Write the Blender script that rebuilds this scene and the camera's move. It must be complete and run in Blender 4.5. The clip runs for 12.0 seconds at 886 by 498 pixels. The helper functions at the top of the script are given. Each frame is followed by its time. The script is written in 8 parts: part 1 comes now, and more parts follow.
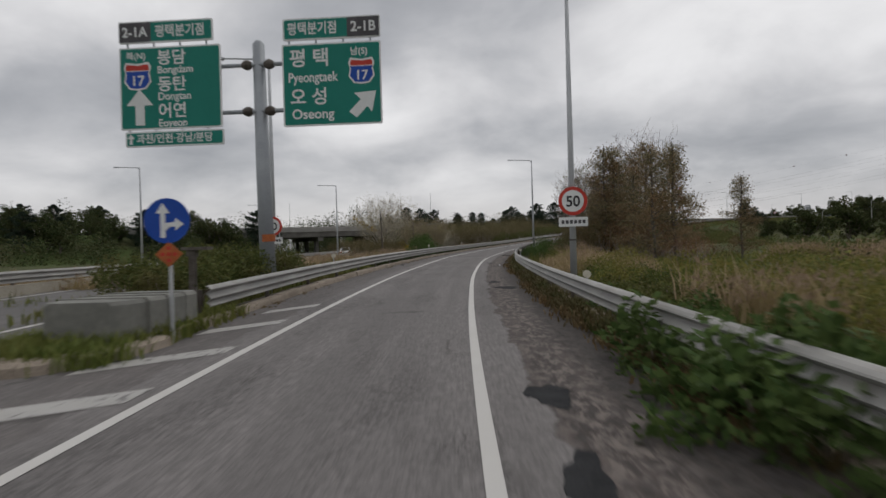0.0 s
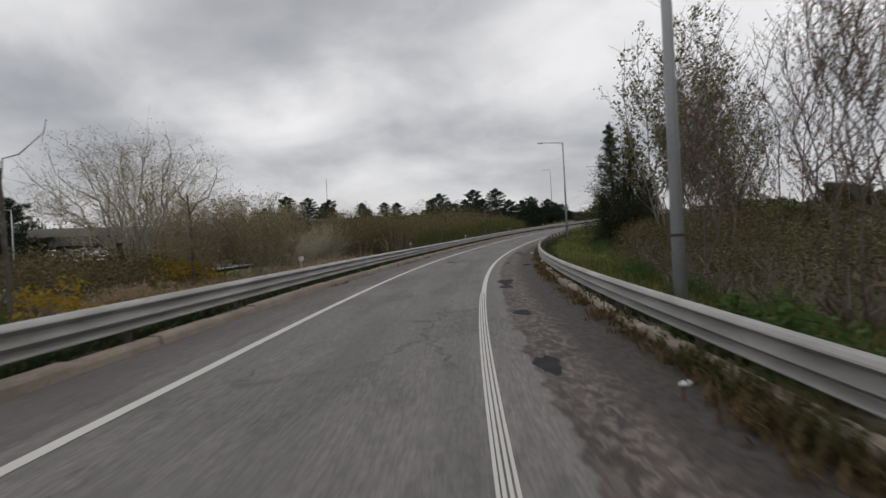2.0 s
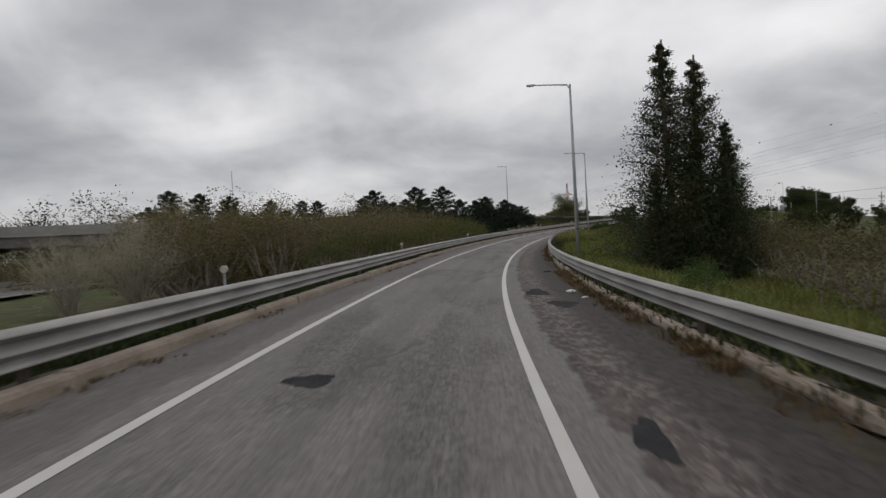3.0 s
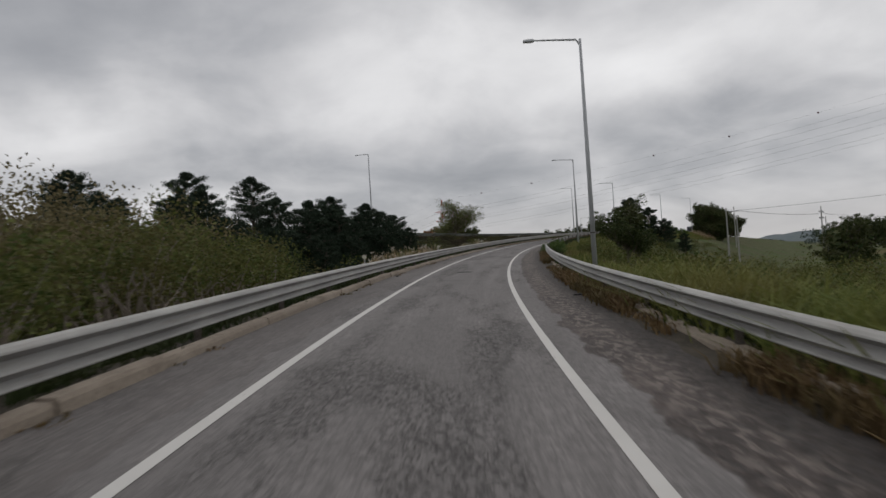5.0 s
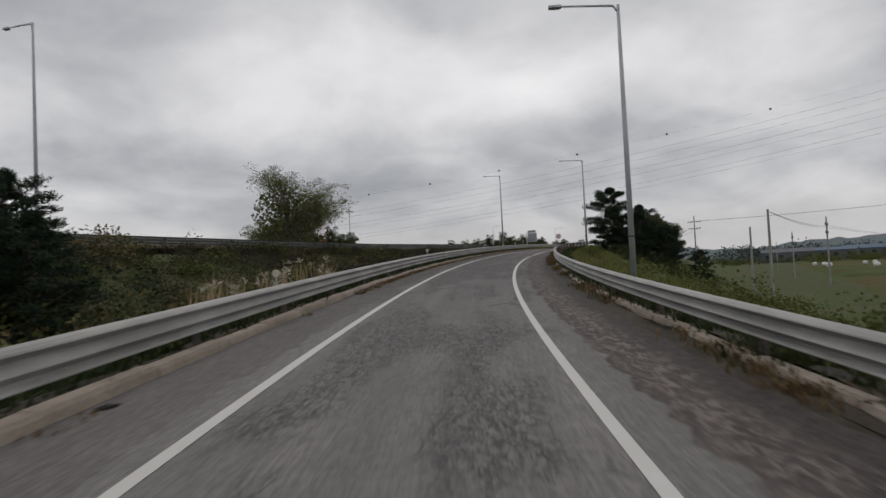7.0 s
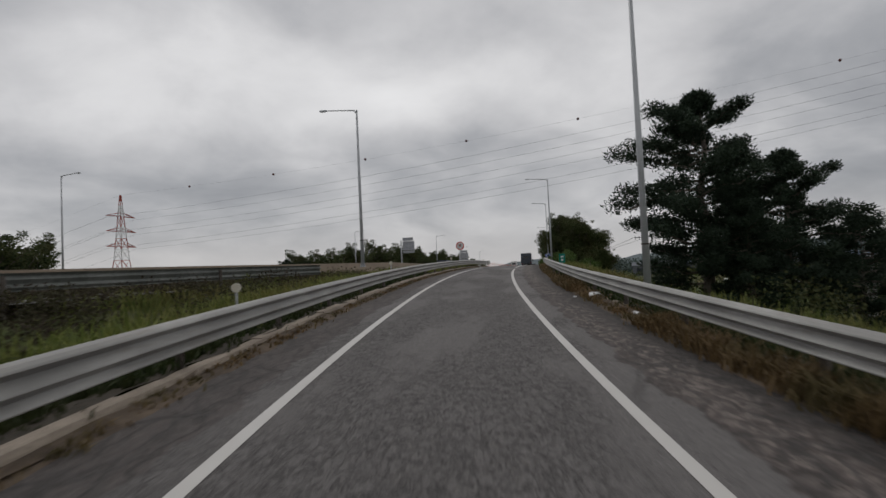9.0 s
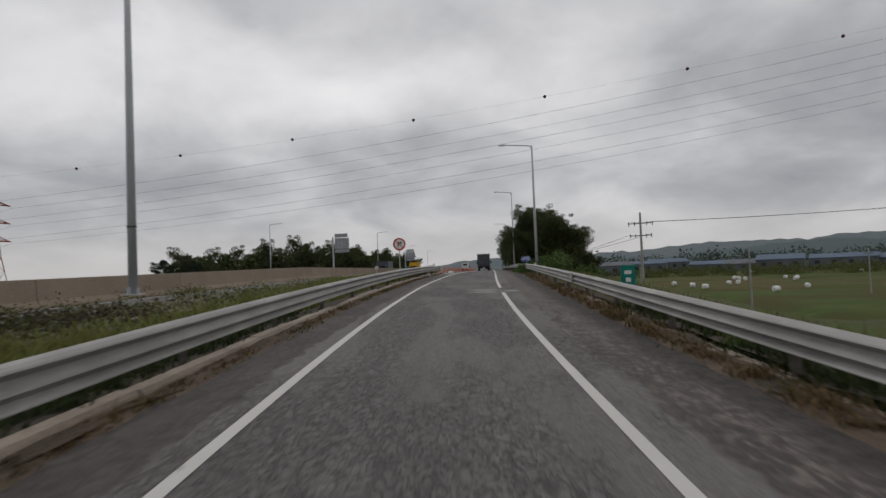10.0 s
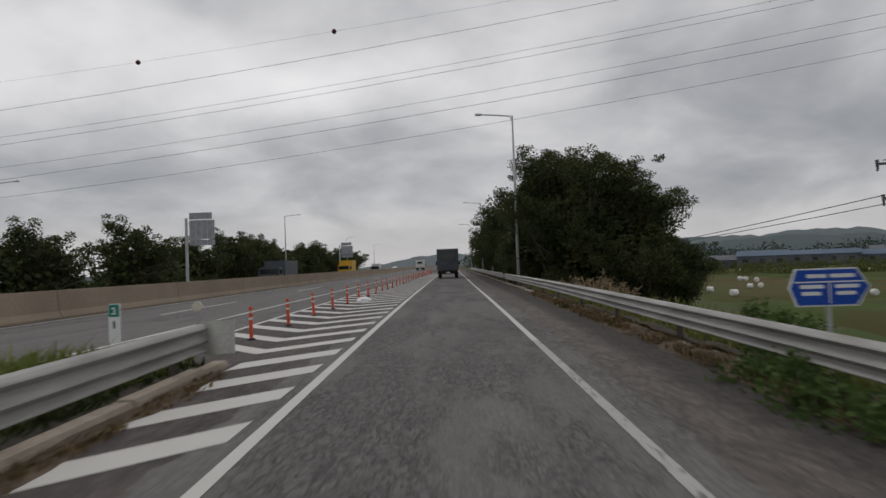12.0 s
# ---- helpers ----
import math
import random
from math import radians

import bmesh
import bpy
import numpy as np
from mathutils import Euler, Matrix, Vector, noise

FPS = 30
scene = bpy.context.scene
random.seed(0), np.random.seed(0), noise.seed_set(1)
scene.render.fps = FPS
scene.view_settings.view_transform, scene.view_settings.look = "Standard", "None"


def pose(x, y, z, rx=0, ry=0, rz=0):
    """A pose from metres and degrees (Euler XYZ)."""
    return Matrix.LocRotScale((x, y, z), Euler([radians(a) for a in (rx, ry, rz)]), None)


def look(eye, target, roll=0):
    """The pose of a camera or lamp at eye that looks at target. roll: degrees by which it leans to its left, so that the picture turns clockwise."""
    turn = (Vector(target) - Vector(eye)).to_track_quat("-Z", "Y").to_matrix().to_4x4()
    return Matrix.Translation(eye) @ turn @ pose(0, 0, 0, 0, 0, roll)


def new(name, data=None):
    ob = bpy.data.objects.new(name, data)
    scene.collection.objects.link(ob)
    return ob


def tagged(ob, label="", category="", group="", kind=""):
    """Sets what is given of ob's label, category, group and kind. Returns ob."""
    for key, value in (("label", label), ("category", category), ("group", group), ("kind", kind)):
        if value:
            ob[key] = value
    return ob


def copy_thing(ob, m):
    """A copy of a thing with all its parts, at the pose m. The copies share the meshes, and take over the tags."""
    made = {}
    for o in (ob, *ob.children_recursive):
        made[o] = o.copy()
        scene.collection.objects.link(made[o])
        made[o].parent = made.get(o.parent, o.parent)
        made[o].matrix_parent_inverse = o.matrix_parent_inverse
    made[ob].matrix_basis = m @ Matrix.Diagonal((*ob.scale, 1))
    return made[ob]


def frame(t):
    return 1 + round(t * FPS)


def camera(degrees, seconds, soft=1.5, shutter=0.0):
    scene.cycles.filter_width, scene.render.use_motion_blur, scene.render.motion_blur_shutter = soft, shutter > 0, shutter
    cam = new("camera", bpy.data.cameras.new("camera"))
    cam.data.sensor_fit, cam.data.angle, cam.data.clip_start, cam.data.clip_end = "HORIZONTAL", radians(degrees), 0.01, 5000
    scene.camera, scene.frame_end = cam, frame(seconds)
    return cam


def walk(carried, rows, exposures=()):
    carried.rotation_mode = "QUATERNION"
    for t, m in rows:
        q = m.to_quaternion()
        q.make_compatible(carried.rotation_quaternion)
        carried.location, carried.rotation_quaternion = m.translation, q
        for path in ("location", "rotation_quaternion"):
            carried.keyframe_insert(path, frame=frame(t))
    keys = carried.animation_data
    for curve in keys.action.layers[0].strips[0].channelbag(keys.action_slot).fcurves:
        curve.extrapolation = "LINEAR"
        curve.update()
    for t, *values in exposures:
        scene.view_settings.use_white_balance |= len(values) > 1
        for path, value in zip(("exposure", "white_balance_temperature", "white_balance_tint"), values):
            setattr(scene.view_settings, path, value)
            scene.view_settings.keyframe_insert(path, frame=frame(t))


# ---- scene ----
# ---- camera ----
cam = camera(73.48, 12.0, 1.5, 0.12)
PATH = [
    (0.0, pose(0.000, 0.000, 1.593, 90 - 0.109, 1.604, 8.506)),
    (0.5, pose(-1.682, 13.659, 1.816, 90 - 0.176, 2.041, 6.699)),
    (1.0, pose(-2.853, 27.338, 2.008, 90 - 0.343, 2.497, 4.275)),
    (1.5, pose(-3.467, 40.945, 2.177, 90 - 0.352, 2.824, 2.185)),
    (2.0, pose(-3.681, 54.410, 2.345, 90 - 0.331, 2.967, 0.848)),
    (2.5, pose(-3.508, 67.748, 2.533, 90 - 0.159, 2.948, -1.295)),
    (3.0, pose(-2.688, 80.960, 2.773, 90 + 0.115, 2.851, -4.706)),
    (3.5, pose(-1.071, 94.032, 3.077, 90 + 0.422, 2.974, -8.145)),
    (4.0, pose(1.263, 106.974, 3.471, 90 + 0.930, 3.187, -11.043)),
    (4.5, pose(4.240, 119.791, 3.964, 90 + 1.381, 3.382, -13.944)),
    (5.0, pose(7.934, 132.447, 4.524, 90 + 1.636, 3.457, -17.425)),
    (5.5, pose(12.398, 144.869, 5.119, 90 + 1.821, 3.257, -20.842)),
    (6.0, pose(17.524, 156.987, 5.727, 90 + 1.892, 2.978, -23.677)),
    (6.5, pose(23.083, 168.787, 6.321, 90 + 1.912, 2.710, -25.522)),
    (7.0, pose(28.976, 180.226, 6.921, 90 + 2.155, 2.724, -27.867)),
    (7.5, pose(35.268, 191.189, 7.553, 90 + 2.405, 2.891, -30.704)),
    (8.0, pose(41.989, 201.587, 8.205, 90 + 2.569, 3.036, -33.901)),
    (8.5, pose(49.154, 211.359, 8.848, 90 + 2.590, 2.981, -37.389)),
    (9.0, pose(56.736, 220.536, 9.453, 90 + 2.446, 2.657, -40.478)),
    (9.5, pose(64.696, 229.222, 10.007, 90 + 2.306, 2.446, -43.252)),
    (10.0, pose(73.033, 237.542, 10.511, 90 + 2.097, 2.269, -45.560)),
    (10.5, pose(81.730, 245.636, 10.940, 90 + 1.911, 2.273, -47.221)),
    (11.0, pose(90.675, 253.596, 11.280, 90 + 1.828, 2.240, -48.176)),
    (11.5, pose(99.771, 261.428, 11.559, 90 + 1.865, 2.182, -49.116)),
    (12.0, pose(108.976, 269.150, 11.737, 90 + 1.459, 2.157, -49.654)),
]
walk(cam, PATH, exposures=[(0.0, 0.05), (1.5, 0.07), (2.0, 0.13), (2.5, 0.1), (3.0, 0.02), (5.0, -0.05), (6.5, 0.0), (8.5, -0.14), (9.0, -0.14), (10.0, -0.08), (12.0, -0.08)])

# ---- world and light ----
world = bpy.data.worlds.new("overcast_sky")
scene.world = world
world.use_nodes = True
wn, wl = world.node_tree.nodes, world.node_tree.links
wn.clear()


def wnode(kind, **kw):
    n = wn.new(kind)
    for k, v in kw.items():
        n.inputs[k].default_value = v
    return n


def wmath(op, a, b=None):
    n = wn.new("ShaderNodeMath")
    n.operation = op
    for i, v in enumerate((a, b)):
        if v is None:
            continue
        if isinstance(v, (int, float)):
            n.inputs[i].default_value = v
        else:
            wl.new(v, n.inputs[i])
    return n.outputs[0]


wco = wn.new("ShaderNodeTexCoord")
wsep = wn.new("ShaderNodeSeparateXYZ")
wl.new(wco.outputs["Generated"], wsep.inputs[0])
wz = wmath("ADD", wmath("MAXIMUM", wsep.outputs[2], 0.0), 0.3)
wcomb = wn.new("ShaderNodeCombineXYZ")
wl.new(wmath("DIVIDE", wsep.outputs[0], wz), wcomb.inputs[0])
wl.new(wmath("DIVIDE", wsep.outputs[1], wz), wcomb.inputs[1])
wcomb.inputs[2].default_value = 3.7
wn1 = wnode("ShaderNodeTexNoise", Scale=2.1, Detail=7.0, Roughness=0.5, Distortion=0.25)
wl.new(wcomb.outputs[0], wn1.inputs["Vector"])
wn2 = wnode("ShaderNodeTexNoise", Scale=0.8, Detail=2.0, Roughness=0.5)
wl.new(wcomb.outputs[0], wn2.inputs["Vector"])
wmix = wmath("ADD", wmath("MULTIPLY", wmath("SUBTRACT", wn1.outputs[0], 0.5), 0.78), wmath("MULTIPLY", wmath("SUBTRACT", wn2.outputs[0], 0.5), 0.18))
# ragged edges for the great cloud masses
wrag = wnode("ShaderNodeTexNoise", Scale=4.5, Detail=5.0, Roughness=0.55)
wl.new(wco.outputs["Generated"], wrag.inputs["Vector"])
wsh = wn.new("ShaderNodeVectorMath")
wsh.operation = "MULTIPLY_ADD"
wl.new(wrag.outputs["Color"], wsh.inputs[0])
wsh.inputs[1].default_value = (0.22, 0.22, 0.16)
wbase = wn.new("ShaderNodeVectorMath")
wbase.operation = "SUBTRACT"
wl.new(wco.outputs["Generated"], wbase.inputs[0])
wbase.inputs[1].default_value = (0.11, 0.11, 0.08)
wl.new(wbase.outputs[0], wsh.inputs[2])


def wdot(v):
    n = wn.new("ShaderNodeVectorMath")
    n.operation = "DOT_PRODUCT"
    wl.new(wsh.outputs[0], n.inputs[0])
    n.inputs[1].default_value = v
    return n.outputs["Value"]


def cloud_mass(az, el, wide, tall, k):
    """Adds k to the cloud's brightness around a bearing (degrees left of +y) and a height above the horizon."""
    global wmix
    a, h = radians(az), radians(el)
    u = wmath("DIVIDE", wdot((math.cos(a), math.sin(a), 0)), math.sin(radians(wide)))
    v = wmath("DIVIDE", wdot((math.sin(a) * math.sin(h), -math.cos(a) * math.sin(h), math.cos(h))), math.sin(radians(tall)))
    ahead = wmath("GREATER_THAN", wdot((-math.sin(a) * math.cos(h), math.cos(a) * math.cos(h), math.sin(h))), 0.0)
    d = wmath("ADD", wmath("MULTIPLY", u, u), wmath("MULTIPLY", v, v))
    blob = wmath("POWER", 2.718, wmath("MULTIPLY", d, -1.0))
    wmix = wmath("ADD", wmix, wmath("MULTIPLY", wmath("MULTIPLY", blob, ahead), k))


for mass in ((33, 12, 15, 6, -0.21), (9, 20, 13, 6, -0.19), (15, 12, 9, 3, 0.22), (-13, 19, 13, 5, 0.2), (-20, 9, 27, 4.5, -0.17), (-43, 17, 15, 5, 0.18), (-79, 11, 15, 6, -0.17), (42, 20, 10, 5, 0.14), (-62, 21, 13, 5, -0.05)):
    cloud_mass(*mass)
wramp = wn.new("ShaderNodeValToRGB")
wramp.color_ramp.interpolation = "LINEAR"
e = wramp.color_ramp.elements
e[0].position, e[0].color = 0.2, (0.27, 0.278, 0.298, 1)
e[1].position, e[1].color = 0.82, (0.8, 0.795, 0.8, 1)
for at, tone in ((0.35, (0.375, 0.38, 0.398, 1)), (0.5, (0.53, 0.528, 0.54, 1)), (0.66, (0.69, 0.685, 0.692, 1))):
    e.new(at).color = tone
wl.new(wmath("ADD", wmix, 0.5), wramp.inputs[0])
# paler, evenly lit band of far cloud above the horizon
whor = wn.new("ShaderNodeMapRange")
whor.interpolation_type = "SMOOTHSTEP"
for i, v in zip((1, 2, 3, 4), (0.0, 0.12, 0.85, 0.0)):
    whor.inputs[i].default_value = v
wl.new(wsep.outputs[2], whor.inputs[0])
whm = wn.new("ShaderNodeMix")
whm.data_type = "RGBA"
wl.new(whor.outputs[0], whm.inputs[0])
wl.new(wramp.outputs[0], whm.inputs[6])
whm.inputs[7].default_value = (0.5, 0.487, 0.488, 1)
sky = wn.new("ShaderNodeTexSky")
sky.sky_type = "NISHITA"
sky.sun_disc = False
sky.sun_elevation, sky.sun_rotation = radians(50), radians(-20)
bg1, bg2 = wnode("ShaderNodeBackground", Strength=0.05), wnode("ShaderNodeBackground", Strength=1.15)
wl.new(sky.outputs[0], bg1.inputs[0])
wl.new(whm.outputs[2], bg2.inputs[0])
wadd = wn.new("ShaderNodeMixShader")
wadd.inputs[0].default_value = 0.93
wl.new(bg1.outputs[0], wadd.inputs[1])
wl.new(bg2.outputs[0], wadd.inputs[2])
wout = wn.new("ShaderNodeOutputWorld")
wl.new(wadd.outputs[0], wout.inputs[0])

sun_data = bpy.data.lights.new("sun", "SUN")
sun_data.energy, sun_data.angle, sun_data.color = 0.5, radians(25), (1.0, 0.97, 0.93)
sun = new("sun", sun_data)
sun.matrix_world = look((0, 0, 100), (-20, -55, 0))

# ---- materials ----


class Shader:
    """A principled material with helpers to wire noise into it."""

    def __init__(self, name, rough=0.8, metal=0.0, spec=0.3):
        self.m = bpy.data.materials.new(name)
        self.m.use_nodes = True
        self.n, self.l = self.m.node_tree.nodes, self.m.node_tree.links
        self.b = self.n["Principled BSDF"]
        self.b.inputs["Roughness"].default_value = rough
        self.b.inputs["Metallic"].default_value = metal
        self.b.inputs["Specular IOR Level"].default_value = spec
        self.co = self.n.new("ShaderNodeTexCoord")
        self.geo = self.n.new("ShaderNodeNewGeometry")

    def uv(self):
        return self.co.outputs["UV"]

    def ob(self):
        return self.co.outputs["Object"]

    def pos(self):
        return self.geo.outputs["Position"]

    def island(self):
        return self.geo.outputs["Random Per Island"]

    def rand(self):
        return self.n.new("ShaderNodeObjectInfo").outputs["Random"]

    def stretch(self, vec, sx, sy, sz):
        q = self.n.new("ShaderNodeMapping")
        q.inputs["Scale"].default_value = (sx, sy, sz)
        self.l.new(vec, q.inputs["Vector"])
        return q.outputs[0]

    def noise(self, vec, scale, detail=4.0, rough=0.55, dist=0.0):
        q = self.n.new("ShaderNodeTexNoise")
        for k, v in (("Scale", scale), ("Detail", detail), ("Roughness", rough), ("Distortion", dist)):
            q.inputs[k].default_value = v
        self.l.new(vec, q.inputs["Vector"])
        return q.outputs[0]

    def cells(self, vec, scale, feature="DISTANCE_TO_EDGE"):
        q = self.n.new("ShaderNodeTexVoronoi")
        q.feature = feature
        q.inputs["Scale"].default_value = scale
        self.l.new(vec, q.inputs["Vector"])
        return q.outputs[0]

    def span(self, val, a, b, c=0.0, d=1.0):
        q = self.n.new("ShaderNodeMapRange")
        q.interpolation_type = "SMOOTHSTEP"
        for i, v in enumerate((a, b, c, d)):
            q.inputs[i + 1].default_value = v
        self.l.new(val, q.inputs[0])
        return q.outputs[0]

    def maths(self, op, a, b=None):
        q = self.n.new("ShaderNodeMath")
        q.operation = op
        for i, v in enumerate((a, b)):
            if v is None:
                continue
            if isinstance(v, (int, float)):
                q.inputs[i].default_value = v
            else:
                self.l.new(v, q.inputs[i])
        return q.outputs[0]

    def parts(self, vec):
        q = self.n.new("ShaderNodeSeparateXYZ")
        self.l.new(vec, q.inputs[0])
        return q.outputs

    def mix(self, fac, a, b):
        q = self.n.new("ShaderNodeMix")
        q.data_type = "RGBA"
        for i, v in ((0, fac), (6, a), (7, b)):
            if isinstance(v, tuple):
                q.inputs[i].default_value = (*v, 1)
            elif isinstance(v, (int, float)):
                q.inputs[i].default_value = v
            else:
                self.l.new(v, q.inputs[i])
        return q.outputs[2]

    def colour(self, c):
        self.l.new(c, self.b.inputs["Base Color"])
        return self

    def rough(self, v):
        self.l.new(v, self.b.inputs["Roughness"])
        return self

    def bump(self, h, strength=0.3, dist=0.02):
        q = self.n.new("ShaderNodeBump")
        q.inputs["Strength"].default_value, q.inputs["Distance"].default_value = strength, dist
        self.l.new(h, q.inputs["Height"])
        self.l.new(q.outputs[0], self.b.inputs["Normal"])
        return self


def plain(name, c1, c2, rough=0.7, metal=0.0, fine=30.0, coarse=2.0, bump=0.1, spec=0.3):
    """Two scales of noise between two colours, with a fine relief."""
    k = Shader(name, rough, metal, spec)
    v = k.maths("ADD", k.maths("MULTIPLY", k.noise(k.pos(), fine), 0.45), k.maths("MULTIPLY", k.noise(k.pos(), coarse), 0.55))
    k.colour(k.mix(k.span(v, 0.32, 0.68), c1, c2))
    if bump:
        k.bump(k.noise(k.pos(), fine * 2), bump, 0.01)
    return k.m


def leafy(name, c1, c2, c3, far=2.0, trans=0.25):
    """Leaves: every leaf its own tone, every plant a little apart."""
    k = Shader(name, 0.7, 0.0, 0.12)
    c = k.mix(k.span(k.island(), 0.0, 1.0), c1, c2)
    c = k.mix(k.span(k.noise(k.pos(), far, 2.0), 0.4, 0.7), c, c3)
    k.colour(k.mix(k.maths("MULTIPLY", k.rand(), 0.35), c, c1))
    out = k.n["Material Output"]
    tr = k.n.new("ShaderNodeBsdfTranslucent")
    k.l.new(c, tr.inputs[0])
    mx = k.n.new("ShaderNodeMixShader")
    mx.inputs[0].default_value = trans
    k.l.new(k.b.outputs[0], mx.inputs[1])
    k.l.new(tr.outputs[0], mx.inputs[2])
    k.l.new(mx.outputs[0], out.inputs[0])
    return k.m


def road_paint(name, tone, wear=0.45):
    """White road paint, worn through to the asphalt in flecks and strokes."""
    k = Shader(name, 0.6, 0.0, 0.3)
    w = k.maths("ADD", k.maths("MULTIPLY", k.noise(k.stretch(k.uv(), 14.0, 3.0, 1.0), 1.0, 5.0, 0.65), 0.7),
                k.maths("MULTIPLY", k.noise(k.uv(), 0.35, 2.0), 0.3))
    c = k.mix(k.noise(k.uv(), 1.3, 4.0), (tone * 0.82, tone * 0.79, tone * 0.74), (tone, tone * 0.98, tone * 0.94))
    k.colour(k.mix(k.span(w, wear - 0.07, wear + 0.02), (0.13, 0.125, 0.12), c))
    k.bump(k.noise(k.uv(), 60.0), 0.2, 0.004)
    return k.m


def asphalt(name, lane, shoulder, edge_r=2.3, edge_l=-2.15):
    """Old asphalt in metres across (u) and along (v): crumbled wheel tracks, and older brown shoulders beyond a ragged joint."""
    k = Shader(name, 0.85, 0.0, 0.25)
    uv = k.uv()
    u, v, _ = k.parts(uv)
    tone = lambda f: tuple(f * x for x in lane)
    # strokes along the traffic, then large blotches
    long_ = k.noise(k.stretch(uv, 2.2, 0.09, 1.0), 1.0, 4.0, 0.6)
    brush = k.noise(k.stretch(uv, 26.0, 2.4, 1.0), 1.0, 3.0, 0.6)
    blot = k.noise(uv, 0.3, 4.0, 0.6, 0.6)
    c = k.mix(k.span(long_, 0.35, 0.65), tone(0.84), tone(1.12))
    c = k.mix(k.span(brush, 0.38, 0.62, 0.0, 0.62), c, tone(0.58))
    c = k.mix(k.span(blot, 0.52, 0.7, 0.0, 0.45), c, tone(0.66))
    # smoother dark strip between the wheels
    mid = k.maths("MULTIPLY", k.span(k.maths("ABSOLUTE", u), 0.25, 0.6, 0.5, 0.0), k.span(k.noise(k.stretch(uv, 0.2, 0.12, 1.0), 1.0, 2.0), 0.42, 0.58))
    c = k.mix(mid, c, tone(0.6))
    # darker on the upper part, from v 190 on, and less so past 232
    upper_dark = k.maths("SUBTRACT", k.span(v, 190.0, 225.0), k.span(v, 232.0, 260.0, 0.0, 0.42))
    c = k.mix(k.maths("MULTIPLY", upper_dark, 0.72), c, tone(0.47))
    # shoulders beyond a crisp, uneven joint
    rag = k.maths("MULTIPLY", k.maths("SUBTRACT", k.noise(k.stretch(uv, 0.4, 1.0, 1.0), 0.9, 5.0, 0.65), 0.5), 0.75)
    ur = k.maths("ADD", u, rag)
    right = k.span(ur, edge_r, edge_r + 0.07)
    left = k.span(ur, edge_l, edge_l - 0.07)
    side = k.maths("MAXIMUM", right, left)
    cob = k.noise(k.stretch(uv, 8.0, 3.6, 1.0), 1.0, 7.0, 0.74, 0.5)
    worn = k.noise(k.stretch(uv, 1.3, 0.4, 1.0), 1.2, 5.0, 0.65, 0.6)
    sc = k.mix(k.span(worn, 0.4, 0.62), tuple(0.62 * x for x in shoulder), tuple(1.15 * x for x in shoulder))
    ring = k.span(k.maths("ABSOLUTE", k.maths("SUBTRACT", u, edge_r + 0.75)), 0.35, 0.9, 1.0, 0.15)
    sc = k.mix(k.maths("MULTIPLY", ring, k.span(cob, 0.48, 0.57, 0.0, 0.95)), sc, (0.2, 0.168, 0.15))
    sc = k.mix(k.span(cob, 0.45, 0.36, 0.0, 0.85), sc, (0.04, 0.034, 0.031))
    sc = k.mix(k.maths("MULTIPLY", k.span(v, 255.0, 285.0, 0.0, 0.6), k.span(u, 0.0, 1.0)), sc, (0.155, 0.135, 0.122))
    # dark silt washed against the kerb
    sc = k.mix(k.span(ur, edge_r + 0.5, edge_r + 1.0), sc, k.mix(k.span(cob, 0.4, 0.62), (0.03, 0.025, 0.023), (0.058, 0.048, 0.042)))
    c = k.mix(k.maths("MAXIMUM", right, k.maths("MULTIPLY", left, k.span(v, 200.0, 260.0, 0.3, 0.85))), c, sc)
    # crumbled skin: dark tears drifting along the wheel tracks
    tracks = k.maths("MAXIMUM", k.span(k.maths("ABSOLUTE", k.maths("ADD", u, 0.95)), 0.1, 0.75, 0.085, 0.0), k.span(k.maths("ABSOLUTE", k.maths("SUBTRACT", u, 0.8)), 0.1, 0.6, 0.06, 0.0))
    tear = k.noise(k.stretch(uv, 11.0, 5.0, 1.0), 1.0, 6.0, 0.7, 1.6)
    where = k.maths("ADD", k.maths("ADD", k.noise(k.stretch(uv, 0.8, 0.22, 1.0), 0.8, 4.0, 0.6), tracks), k.maths("MULTIPLY", upper_dark, 0.1))
    open_ = k.maths("MULTIPLY", k.span(side, 0.0, 1.0, 1.0, 0.3), k.span(v, 60.0, 160.0, 0.5, 1.0))
    torn = k.maths("MULTIPLY", k.maths("MULTIPLY", k.span(tear, 0.51, 0.58), k.span(where, 0.52, 0.64)), open_)
    c = k.mix(k.maths("MULTIPLY", torn, 0.8), c, (0.03, 0.028, 0.027))
    # fine net of cracks in the tired wheel tracks, and a few long wandering ones
    nz = k.n.new("ShaderNodeTexNoise")
    nz.inputs["Scale"].default_value, nz.inputs["Detail"].default_value = 1.6, 4.0
    k.l.new(uv, nz.inputs["Vector"])

    def wander(by):
        q = k.n.new("ShaderNodeVectorMath")
        q.operation = "MULTIPLY_ADD"
        k.l.new(nz.outputs["Color"], q.inputs[0])
        q.inputs[1].default_value = (by, by, 0.0)
        k.l.new(uv, q.inputs[2])
        return q.outputs[0]

    net = k.span(k.cells(k.stretch(wander(0.45), 5.5, 3.4, 1.0), 1.0), 0.0, 0.09, 1.0, 0.0)
    net = k.maths("MULTIPLY", k.maths("MULTIPLY", net, k.span(where, 0.5, 0.6)), open_)
    big = k.span(k.cells(k.stretch(wander(0.9), 0.7, 0.16, 1.0), 0.8), 0.004, 0.022, 1.0, 0.0)
    cr = k.maths("MAXIMUM", k.maths("MULTIPLY", big, k.span(k.noise(k.stretch(uv, 1.0, 0.4, 1.0), 0.3, 2.0), 0.52, 0.6)), k.maths("MULTIPLY", net, 0.9))
